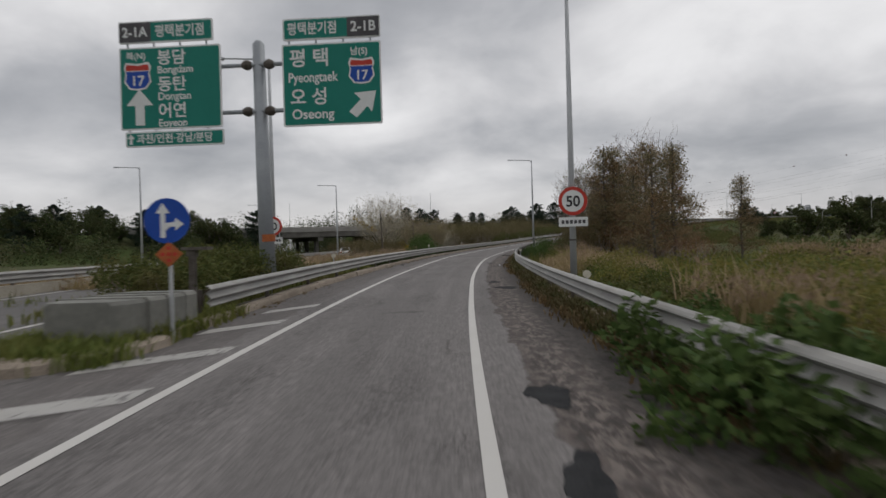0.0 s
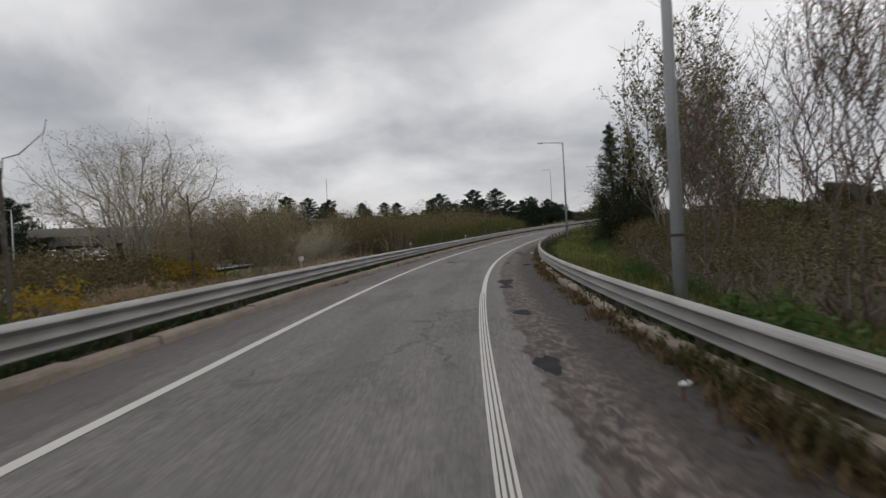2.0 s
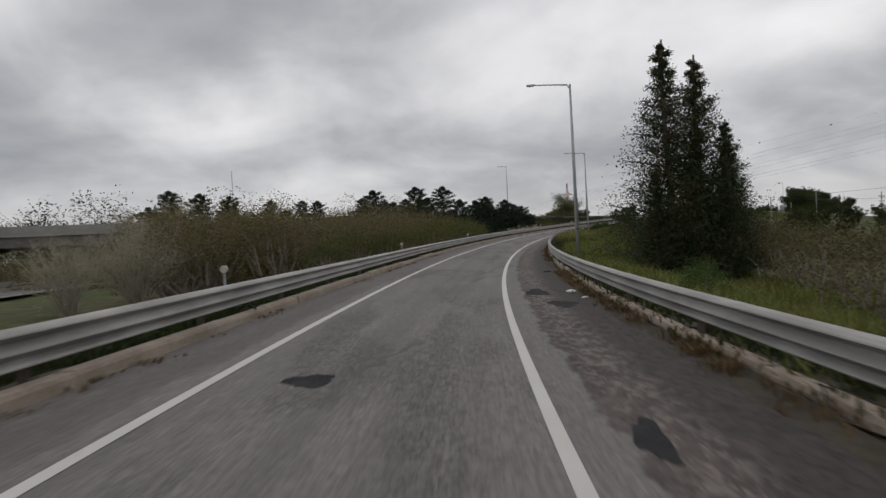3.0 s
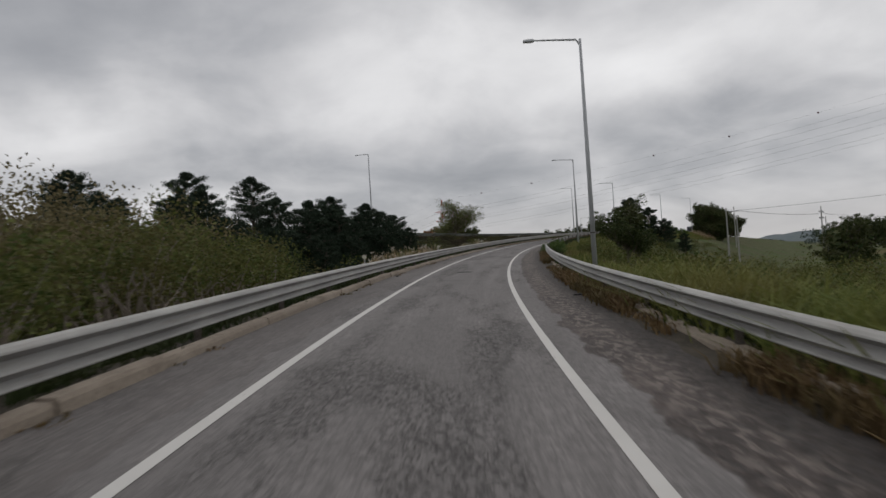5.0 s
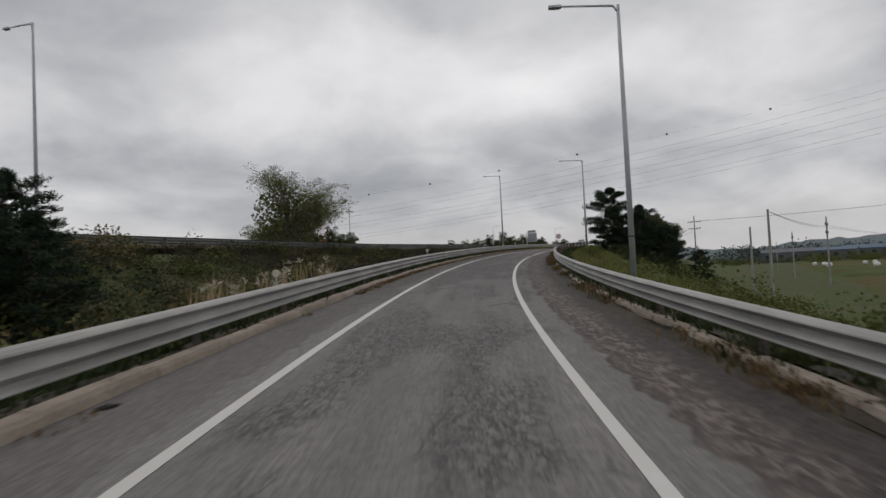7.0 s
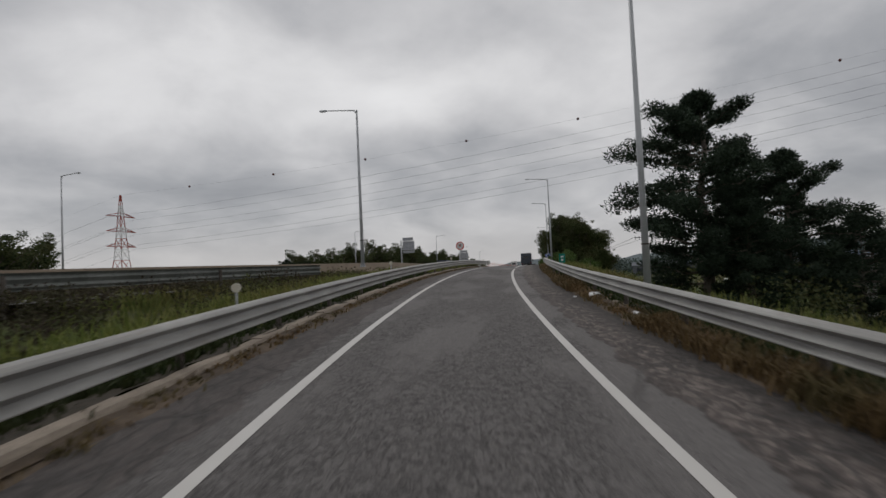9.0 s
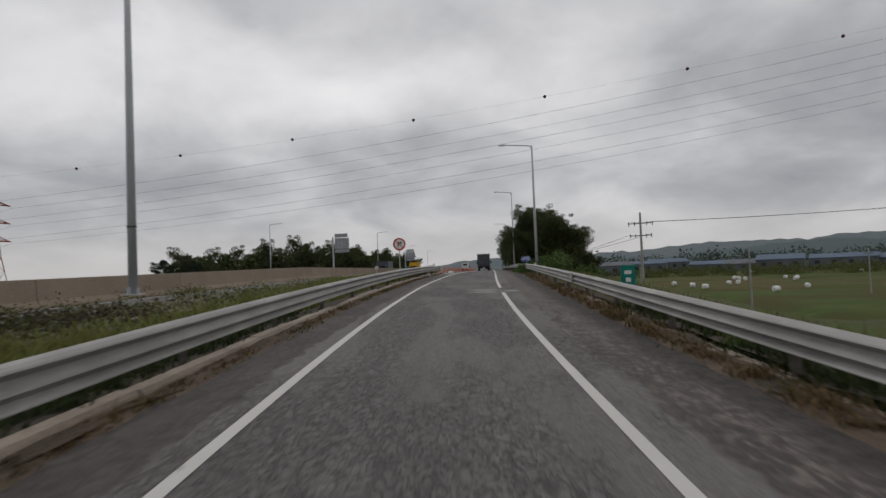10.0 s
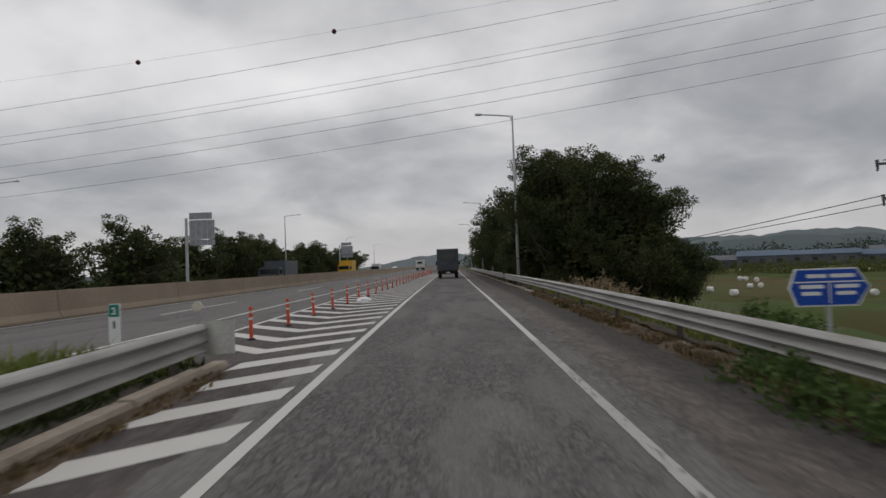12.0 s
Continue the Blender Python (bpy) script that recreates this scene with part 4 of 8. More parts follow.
def round_sign(name, m, r, label, number="", plate_=True, arrow=False):
    t = thing(name, label, "road sign", m)
    f = part("sign_face", disc(r, 0.0, 0.02), M_RED, t, "red rim")
    part("white_field", disc(r * 0.76, -0.006, 0.01), M_WHITE, f)
    if number:
        letters(number, r * 1.05, 0, -r * 0.37, -0.012, M_BLACK, f, "CENTER", 0.95)
    if arrow:
        part("arrow", poly([(-0.28 * r, -0.5 * r), (-0.12 * r, -0.5 * r), (-0.12 * r, 0.12 * r), (0.12 * r, 0.12 * r), (0.12 * r, -0.05 * r), (0.45 * r, 0.22 * r), (0.12 * r, 0.5 * r), (0.12 * r, 0.32 * r), (-0.28 * r, 0.32 * r)], -0.012), M_BLACK, f)
        part("red_bar", poly([(-0.58 * r, 0.48 * r), (-0.48 * r, 0.58 * r), (0.58 * r, -0.48 * r), (0.48 * r, -0.58 * r)], -0.02, 0.004), M_RED, f)
    if plate_:
        p = part("supplementary_plate", plate(-r, r, -r * 1.78, -r * 1.13, 0.0, 0.02, 0.02), M_WHITE, t)
        for k in range(6):
            x = -r * 0.82 + k * r * 0.29
            part("text_bar", plate(x, x + r * 0.2, -r * 1.58, -r * 1.33, -0.008, 0.01, 0.01), M_DGREY, p)
    part("bracket", Mesh().box(-0.05, 0.05, 0.02, 0.16, -r * 0.6, -r * 0.5).box(-0.05, 0.05, 0.02, 0.16, r * 0.5, r * 0.6), M_SIGNPOLE, t)
    return t


round_sign("speed_limit_sign", stand(19.8, 5.2, 2.75, 0), 0.47, "round red-rimmed speed limit sign of 50 on a lamp post", "50")
p26 = on(26.8, -7.4)
round_sign("speed_limit_sign", Matrix.Translation((p26.x, p26.y - 0.15, 2.8)) @ pose(0, 0, 0, 0, 0, yaw(26.8) + 8), 0.45, "round red-rimmed speed limit sign of 70 on a lamp post", "70")
no_turn = round_sign("no_turn_sign", stand(303.9, -5.35, 2.52, 18), 0.48, "round red-rimmed sign forbidding a turn, on one post", "", False, True)
part("post", Mesh().tube([(0, 0.08, -3.2), (0, 0.08, 0.3)], 0.045, 10), M_GALV, no_turn)

# blue direction sign and orange reflector at the nose
nose_sign = thing("mandatory_direction_sign", "round blue sign with white arrows on a post at the nose", "road sign", stand(9.6, -3.2, 0, 4))
part("post", Mesh().tube([(0.02, 0.06, 0.0), (0.02, 0.06, 1.75)], 0.035, 8), M_GALV, nose_sign)
bf_ = part("sign_face", disc(0.37, 0.0, 0.02, 0, 2.0), M_BLUE, nose_sign)
bw_ = bf_
part("arrow", poly([(-0.1, 1.72), (-0.02, 1.72), (-0.02, 2.12), (0.05, 2.12), (-0.06, 2.29), (-0.17, 2.12), (-0.1, 2.12)][::-1], -0.012), M_WHITE, bw_)
part("arrow", poly([(-0.02, 1.83), (0.05, 1.9), (0.14, 1.9), (0.14, 1.84), (0.28, 1.94), (0.14, 2.04), (0.14, 1.98), (-0.02, 1.96)][::-1], -0.012), M_WHITE, bw_)
part("diamond_plate", poly([(0.02, 1.66), (-0.2, 1.45), (0.02, 1.24), (0.24, 1.45)], 0.0, 0.02), M_ORANGE, nose_sign, "orange reflector diamond")
for a_, b_ in ((0, 0.1), (-0.1, 0), (0.1, 0), (0, -0.1), (0, 0)):
    part("reflector", disc(0.032, -0.012, 0.014, 0.02 + a_, 1.45 + b_, 12), M_RED, nose_sign)

# grey box post behind the nose
box_post = thing("cabinet_post", "dark weathered board on a short steel post", "post", stand(14, -4.85, 0, 0))
part("post", Mesh().box(-0.07, 0.07, -0.07, 0.07, -0.2, 1.45), M_RUST, box_post)
part("board", Mesh().box(-0.2, 0.42, -0.16, 0.2, 1.45, 1.52).box(-0.1, 0.1, -0.1, 0.1, 1.3, 1.45), M_RUST, box_post)

# crash cushion at the nose
cushion = thing("crash_cushion", "long grey crash cushion with blurred dents on the nose", "crash cushion", stand(8.8, -4.2, 0, 0) @ Matrix.Diagonal((0.85, 0.9, 0.95, 1)))
rows_ = []
for y_, w_ in ((0.0, 0.6), (0.25, 0.82), (1.2, 0.88), (2.6, 0.9), (2.9, 0.75)):
    rows_.append([(-w_, y_, 0.12), (w_, y_, 0.12), (w_, y_, 0.74), (w_ - 0.06, y_, 0.8), (-w_ + 0.06, y_, 0.8), (-w_, y_, 0.74)])
M_CUSHION = plain("dull_grey_cushion", (0.15, 0.15, 0.135), (0.23, 0.228, 0.205), 0.75, 0.1, 9.0, 1.3, 0.15)
part("shell", Mesh().grid(rows_, close=True), M_CUSHION, cushion)
for y_ in (0.7, 1.4, 2.1):
    part("rib", Mesh().grid([[(-0.905, y_, 0.12), (0.905, y_, 0.12), (0.905, y_, 0.76), (0.84, y_, 0.82), (-0.84, y_, 0.82), (-0.905, y_, 0.76)],
                              [(-0.905, y_ + 0.06, 0.12), (0.905, y_ + 0.06, 0.12), (0.905, y_ + 0.06, 0.76), (0.84, y_ + 0.06, 0.82), (-0.84, y_ + 0.06, 0.82), (-0.905, y_ + 0.06, 0.76)]], close=True), M_CUSHION, cushion)
nose_kerb = thing("nose_kerb", "curved concrete kerb round the grassy nose", "kerb", kind="structure")
for k_ in range(12):
    a0_, a1_ = math.pi * (1.0 + k_ / 12.0), math.pi * (1.0 + (k_ + 0.97) / 12.0)
    rows_ = []
    for a_ in (a0_, a1_):
        c_, sn_ = math.cos(a_), math.sin(a_)
        rows_.append([on(9.4 + 2.3 * sn_ * r_, -4.3 + 1.25 * c_ * r_, z_) for r_, z_ in ((1.0, -0.05), (0.98, 0.12), (0.93, 0.16), (0.75, 0.16), (0.75, -0.05))])
    part("kerb_block", Mesh().grid(rows_, close=True), M_KERB, nose_kerb)

# blue hexagonal information sign beside the ramp's end
hexs = thing("information_sign", "blue hexagonal information sign on a post beyond the guardrail", "road sign", stand(314.4, 4.72, 0.41, -6) @ Matrix.Scale(0.63, 4))
hx_ = [(-0.72, 0.0), (-0.6, 0.36), (0.5, 0.36), (0.72, 0.0), (0.5, -0.36), (-0.6, -0.36)]
hf_ = part("sign_face", poly([(x, z + 1.2) for x, z in hx_], 0.0, 0.03), M_WHITE, hexs)
part("blue_field", poly([(x * 0.96, z * 0.93 + 1.2) for x, z in hx_], -0.006, 0.006), M_BLUE, hf_)
part("white_rule", plate(-0.63, 0.63, 1.29, 1.315, -0.014, 0.008, 0.002), M_WHITE, hf_)
part("white_rule", plate(-0.012, 0.012, 0.9, 1.29, -0.014, 0.008, 0.002), M_WHITE, hf_)
for x0_, x1_, z_ in ((-0.4, -0.05, 1.38), (0.02, 0.45, 1.38), (-0.52, -0.1, 1.18), (-0.5, -0.16, 1.05), (0.1, 0.52, 1.18), (0.12, 0.46, 1.05)):
    part("text_bar", plate(x0_, x1_, z_, z_ + 0.07, -0.014, 0.008, 0.01), M_WHITE, hf_)
part("post", Mesh().tube([(0, 0.06, -1.0), (0, 0.06, 1.3)], 0.04, 8), M_GALV, hexs)

# kilometre post and other small posts
km = thing("kilometre_post", "white kilometre post with a green number field", "post", stand(320.4, -7.3, 0.08, 0) @ Matrix.Scale(0.72, 4))
part("body", plate(-0.17, 0.17, -0.1, 1.12, 0.0, 0.06, 0.04), M_WHITE, km)
part("number_field", plate(-0.16, 0.16, 0.72, 1.1, -0.008, 0.01, 0.03), M_GREEN, km)
letters("2", 0.3, 0, 0.8, -0.014, M_WHITE, km, "CENTER")
part("text_bar", plate(-0.03, 0.03, 0.36, 0.6, -0.01, 0.01, 0.01), M_DGREY, km)
gp = thing("green_sign", "small green sign with white marks on a post beyond the guardrail", "road sign", stand(276.3, 5.0, -0.42, 0))
part("sign_face", plate(-0.2, 0.2, 0.85, 1.45, 0.0, 0.03, 0.02), M_GREEN, gp)
part("text_bar", plate(-0.1, 0.1, 1.2, 1.3, -0.008, 0.01, 0.01), M_WHITE, gp)
part("text_bar", plate(-0.07, 0.07, 0.98, 1.1, -0.008, 0.01, 0.01), M_WHITE, gp)
part("post", Mesh().tube([(0, 0.06, -1.0), (0, 0.06, 1.3)], 0.035, 8), M_GALV, gp)

# backs of the direction signs of the far carriageway
for (x_, y_), hh_ in (((142.5, 333.5), 8.6), ((206, 383), 8.0)):
    b_ = thing("direction_sign", "grey back of a direction sign beyond the motorway", "road sign", Matrix.Translation((x_, y_, 10.0)) @ pose(0, 0, 0, 0, 0, -50))
    part("pole", Mesh().tube([(-1.6, 0, -0.5), (-1.6, 0, hh_ - 0.6)], [0.2, 0.15], 10), M_POLE, b_)
    for z_ in (hh_ - 2.8, hh_ - 1.2):
        part("arm", Mesh().tube([(-1.6, 0, z_), (1.2, 0, z_)], 0.07, 8), M_POLE, b_)
    for z0_, z1_, w_ in ((hh_ - 3.7, hh_ - 3.1, 1.5), (hh_ - 3.0, hh_ - 0.85, 1.5), (hh_ - 0.75, hh_, 1.35)):
        pn_ = part("panel", Mesh().box(-1.2, -1.2 + w_ * 1.9, -0.12, -0.06, z0_, z1_), M_BACK, b_)
        for k_ in range(5):
            xx_ = -1.1 + k_ * w_ * 0.42
            part("stiffener", Mesh().box(xx_, xx_ + 0.05, -0.16, -0.12, z0_ + 0.03, z1_ - 0.03), M_GALV, pn_)

# round reflectors on the rails
M_REFL = plain("reflector_cream", (0.5, 0.47, 0.38), (0.62, 0.59, 0.5), 0.5, 0.0, 50.0, 5.0, 0.0)
delin = thing("delineator", "round cream reflector on a short stem above the guardrail", "reflector", stand(23.5, -3.75, 0, 0), "delineators")
part("stem", Mesh().tube([(0, 0, 0.5), (0, 0, 0.92)], 0.025, 8), M_GALV, delin)
part("reflector", disc(0.085, -0.03, 0.05, 0, 0.97, 20), M_REFL, delin)
for s_, l_ in ((53, -3.95), (74.1, -4.2), (94.3, -4.35), (114, -4.1), (136, -3.9), (157.9, -4.0), (178, -3.95), (200, -3.9), (223, -3.9), (246.4, -3.9), (265, -4.25), (286, -3.75), (317.3, -4.1)):
    copy_thing(delin, stand(s_, l_, 0, 0))
for s_ in (13.2, 42, 299.9):
    copy_thing(delin, stand(s_, rail_right(s_) + 0.3, -0.22, 0))
M_PLATE = plain("dull_reflector_plate", (0.3, 0.3, 0.28), (0.42, 0.41, 0.38), 0.6, 0.2, 30.0, 4.0, 0.05)
rp = thing("reflector_plate", "dull square plate bolted on the guardrail", "reflector", stand(279.6, rail_right(279.6) - 0.1, 0, 0))
part("plate", Mesh().box(-0.02, 0.0, -0.25, 0.25, 0.45, 0.73), M_PLATE, rp)

# orange flexible posts along the gore
M_FLEX = plain("flexible_post_orange", (0.5, 0.055, 0.02), (0.62, 0.1, 0.045), 0.5, 0.0, 30.0, 3.0, 0.0)
M_TAPE = plain("reflective_tape", (0.55, 0.5, 0.45), (0.7, 0.65, 0.6), 0.4, 0.0, 30.0, 3.0, 0.0)


def flex_post(m):
    t = thing("flexible_post", "orange flexible marker post with pale bands on the gore", "marker post", m, "orange marker posts")
    part("base", Mesh().tube([(0, 0, 0), (0, 0, 0.04)], [0.1, 0.08], 10), M_BLACK, t)
    part("tube", Mesh().tube([(0, 0, 0.04), (0, 0, 0.72), (0, 0, 0.75)], [0.042, 0.042, 0.02], 10), M_FLEX, t)
    for z in (0.45, 0.6):
        part("band", Mesh().tube([(0, 0, z), (0, 0, z + 0.05)], 0.045, 10, False), M_TAPE, t)
    return t


fp0 = flex_post(stand(320.4, -4.25, 0.0))
for k_ in range(1, 34):
    s_ = 320.4 + 2.9 * k_
    m_ = stand(s_, float(np.interp(s_, [320, 420], [-4.25, -3.3])), 0.0) @ pose(0, 0, 0, random.uniform(-4, 4), random.uniform(-4, 4), 0)
    copy_thing(fp0, m_)
# ---- plants ----
R = np.random.default_rng(7)
M_BARK = plain("bark_grey_brown", (0.07, 0.058, 0.046), (0.15, 0.13, 0.11), 0.95, 0.0, 18.0, 2.0, 0.5)
M_TWIG = plain("twig_brown", (0.18, 0.145, 0.12), (0.31, 0.265, 0.225), 0.95, 0.0, 18.0, 2.0, 0.2)
M_SAPLING = plain("sapling_bark", (0.1, 0.082, 0.07), (0.19, 0.16, 0.14), 0.95, 0.0, 18.0, 2.0, 0.2)
M_PALETWIG = plain("twig_pale", (0.3, 0.27, 0.22), (0.44, 0.4, 0.33), 0.95, 0.0, 18.0, 2.0, 0.2)
M_PINE = leafy("pine_needles", (0.02, 0.034, 0.022), (0.045, 0.065, 0.04), (0.032, 0.047, 0.031), 0.8, 0.1)
M_OAK = leafy("dark_broad_leaves", (0.028, 0.048, 0.017), (0.105, 0.12, 0.048), (0.075, 0.075, 0.032), 0.5, 0.2)
M_GREEN_LEAF = leafy("green_leaves", (0.045, 0.085, 0.024), (0.12, 0.175, 0.055), (0.08, 0.115, 0.035), 1.2, 0.3)
M_WILLOW = leafy("willow_leaves", (0.10, 0.12, 0.045), (0.21, 0.215, 0.1), (0.14, 0.15, 0.065), 1.0, 0.3)
M_SCRUB = leafy("olive_brown_leaves", (0.08, 0.073, 0.034), (0.2, 0.165, 0.085), (0.14, 0.112, 0.06), 0.6, 0.2)
M_DULL = leafy("dull_green_leaves", (0.052, 0.08, 0.02), (0.155, 0.165, 0.052), (0.12, 0.105, 0.04), 0.8, 0.2)
M_RUSTLEAF = leafy("rusty_leaves", (0.16, 0.085, 0.05), (0.31, 0.17, 0.095), (0.2, 0.14, 0.08), 0.9, 0.25)
M_YELLOW = leafy("yellow_leaves", (0.30, 0.2, 0.02), (0.42, 0.27, 0.035), (0.28, 0.22, 0.04), 1.5, 0.3)
M_PALE = leafy("pale_leaves", (0.36, 0.32, 0.21), (0.52, 0.46, 0.33), (0.43, 0.4, 0.27), 1.0, 0.3)
M_FEATHER = leafy("feathery_needles", (0.12, 0.125, 0.065), (0.3, 0.225, 0.135), (0.25, 0.155, 0.085), 0.6, 0.25)
M_CEDAR = leafy("cedar_sprays", (0.024, 0.044, 0.022), (0.07, 0.088, 0.04), (0.085, 0.07, 0.038), 0.6, 0.15)
M_GRASS = leafy("verge_grass", (0.085, 0.115, 0.032), (0.21, 0.215, 0.072), (0.2, 0.165, 0.07), 0.25, 0.35)
M_LUSH = leafy("lush_grass", (0.1, 0.135, 0.032), (0.22, 0.24, 0.07), (0.19, 0.17, 0.06), 0.3, 0.35)
M_STRAW = leafy("dry_straw_grass", (0.29, 0.215, 0.13), (0.5, 0.39, 0.26), (0.31, 0.245, 0.12), 0.3, 0.35)
# only for the gap under the rails: its shade is put into the green
M_SHADEWEED = leafy("shade_dark_weeds", (0.02, 0.032, 0.012), (0.055, 0.075, 0.024), (0.045, 0.05, 0.02), 0.6, 0.25)
M_DRYWEED = leafy("dry_weeds", (0.11, 0.07, 0.036), (0.23, 0.16, 0.08), (0.09, 0.08, 0.036), 0.6, 0.25)
M_OLIVE = leafy("olive_tan_leaves", (0.105, 0.095, 0.045), (0.225, 0.19, 0.1), (0.16, 0.13, 0.07), 0.5, 0.25)
M_PALEWILLOW = leafy("pale_willow_leaves", (0.22, 0.195, 0.1), (0.4, 0.34, 0.2), (0.29, 0.26, 0.13), 0.8, 0.3)
M_HEATH = leafy("brown_heath", (0.035, 0.027, 0.02), (0.075, 0.06, 0.042), (0.05, 0.052, 0.024), 0.5, 0.2)
M_VERGE = leafy("tired_verge_grass", (0.05, 0.06, 0.02), (0.125, 0.115, 0.045), (0.11, 0.085, 0.04), 0.5, 0.25)
M_PLUME = leafy("reed_plumes", (0.42, 0.38, 0.31), (0.66, 0.62, 0.55), (0.5, 0.45, 0.37), 1.0, 0.4)
M_TANPLUME = leafy("tan_plumes", (0.26, 0.19, 0.125), (0.42, 0.33, 0.24), (0.3, 0.22, 0.15), 1.0, 0.4)


def quads(points, normals_up, length, width, droop=0.0):
    """A leaf of four corners at each point, turned at random."""
    n = len(points)
    d = R.normal(size=(n, 3))
    d[:, 2] = d[:, 2] * 0.6 + normals_up
    d /= np.linalg.norm(d, axis=1)[:, None]
    e = np.cross(d, R.normal(size=(n, 3)))
    e /= np.linalg.norm(e, axis=1)[:, None] + 1e-9
    ln = (length * R.uniform(0.6, 1.3, n))[:, None]
    wd = (width * R.uniform(0.6, 1.3, n))[:, None]
    tip = points + d * ln
    tip[:, 2] -= droop * ln[:, 0]
    mid = points + d * ln * 0.5
    return np.stack([points, mid + e * wd * 0.5, tip, mid - e * wd * 0.5], 1).reshape(-1, 3)


def quad_mesh(name, v, mat_):
    n = len(v) // 4
    me = bpy.data.meshes.new(name)
    me.vertices.add(len(v))
    me.vertices.foreach_set("co", np.asarray(v, np.float32).ravel())
    me.loops.add(len(v))
    me.loops.foreach_set("vertex_index", np.arange(len(v), dtype=np.int32))
    me.polygons.add(n)
    me.polygons.foreach_set("loop_start", np.arange(0, len(v), 4, dtype=np.int32))
    me.materials.append(mat_)
    me.update()
    me.validate()
    return me


def shell(n, radii, hollow=0.55):
    """Points in an ellipsoid, denser to the outside."""
    d = R.normal(size=(n, 3))
    d /= np.linalg.norm(d, axis=1)[:, None]
    return d * (hollow + (1 - hollow) * R.uniform(0, 1, n) ** 0.6)[:, None] * np.asarray(radii)


def limb(mesh, a, b, r0, r1, bend=0.15, sides=5, steps=3):
    a, b = np.asarray(a, float), np.asarray(b, float)
    ln = np.linalg.norm(b - a)
    pts = [a + (b - a) * t + R.normal(size=3) * bend * ln * 0.25 * math.sin(math.pi * t) for t in np.linspace(0, 1, steps + 1)]
    mesh.tube([tuple(p) for p in pts], [r0 + (r1 - r0) * t for t in np.linspace(0, 1, steps + 1)], sides, False)
    return pts


def broad_tree(h, spread, clumps, leaves, leaf, low=0.25, lean=0.0):
    """Trunk, forking limbs and ragged clumps of leaves along and at the end of them: two meshes."""
    wood, pts = Mesh(), []
    top = np.array([lean, 0, h * 0.62])
    limb(wood, (0, 0, -0.2), top, 0.03 * h, 0.012 * h, 0.2, 8, 4)
    for k in range(clumps):
        t = low + (1 - low) * ((k * 0.618034) % 1.0)
        a = 2.4 * k + R.uniform(-0.5, 0.5)
        u = (t - low) / (1 - low)
        out = spread * (0.3 + 0.7 * math.sin(math.pi * (0.14 + 0.78 * (1 - u) ** 0.9))) * R.uniform(0.5, 1.08)
        end = np.array([math.cos(a) * out + lean, math.sin(a) * out, h * (t * 0.84 + 0.08)])
        st = top * np.clip(t - 0.15, 0.2, 1.0)
        limb(wood, st, end, 0.011 * h, 0.003 * h, 0.5, 5, 3)
        for q, share, rr in ((1.0, 0.5, R.uniform(0.17, 0.3)), (0.72, 0.3, R.uniform(0.2, 0.34)), (1.2, 0.2, R.uniform(0.08, 0.15))):
            r = spread * rr
            c = st + (end - st) * q + R.normal(size=3) * spread * 0.05
            pts.append(c + shell(max(4, int(leaves / clumps * share)), (r, r, r * 0.6), 0.3))
    inner = shell(leaves // 12, (spread * 0.66, spread * 0.66, h * (0.9 - low) * 0.42), 0.3) + [lean, 0, h * (low + 0.95) * 0.5]
    return wood, np.concatenate([quads(np.concatenate(pts), 0.1, leaf, leaf * 0.6, 0.15), quads(inner, 0.2, leaf * 2.6, leaf * 1.7)])


def pine_tree(h, spread, leaves, leaf=0.28):
    """A pine with level, ragged boughs of needle clumps."""
    wood, pts = Mesh(), []
    limb(wood, (0, 0, -0.2), (0.15, 0.1, h * 0.95), 0.03 * h, 0.008 * h, 0.12, 8, 5)
    n = 44
    for k in range(n):
        t = 0.12 + 0.84 * k / n
        a = 2.4 * k + R.uniform(-0.4, 0.4)
        out = spread * math.sqrt(max(0.04, 1 - ((t - 0.32) / 0.7) ** 2)) * R.uniform(0.5, 1.15)
        end = np.array([math.cos(a) * out, math.sin(a) * out, h * t + out * R.uniform(-0.1, 0.35)])
        limb(wood, (0, 0, h * t * 0.96), end, 0.009 * h, 0.003 * h, 0.3, 4, 3)
        for q in np.linspace(0.45, 1.0, 4):
            c = np.array([0, 0, h * t * 0.96]) * (1 - q) + end * q
            r = spread * R.uniform(0.11, 0.2)
            pts.append(c + shell(leaves // (4 * n), (r, r, r * 0.7), 0.1))
    pts.append(shell(leaves // 9, (spread * 0.62, spread * 0.62, h * 0.3), 0.2) + [0, 0, h * 0.48])
    pts.append(np.array([0.1, 0.1, h * 0.97]) + shell(leaves // 12, (spread * 0.2, spread * 0.2, h * 0.06), 0.1))
    return wood, quads(np.concatenate(pts), 0.7, leaf, leaf * 0.3)


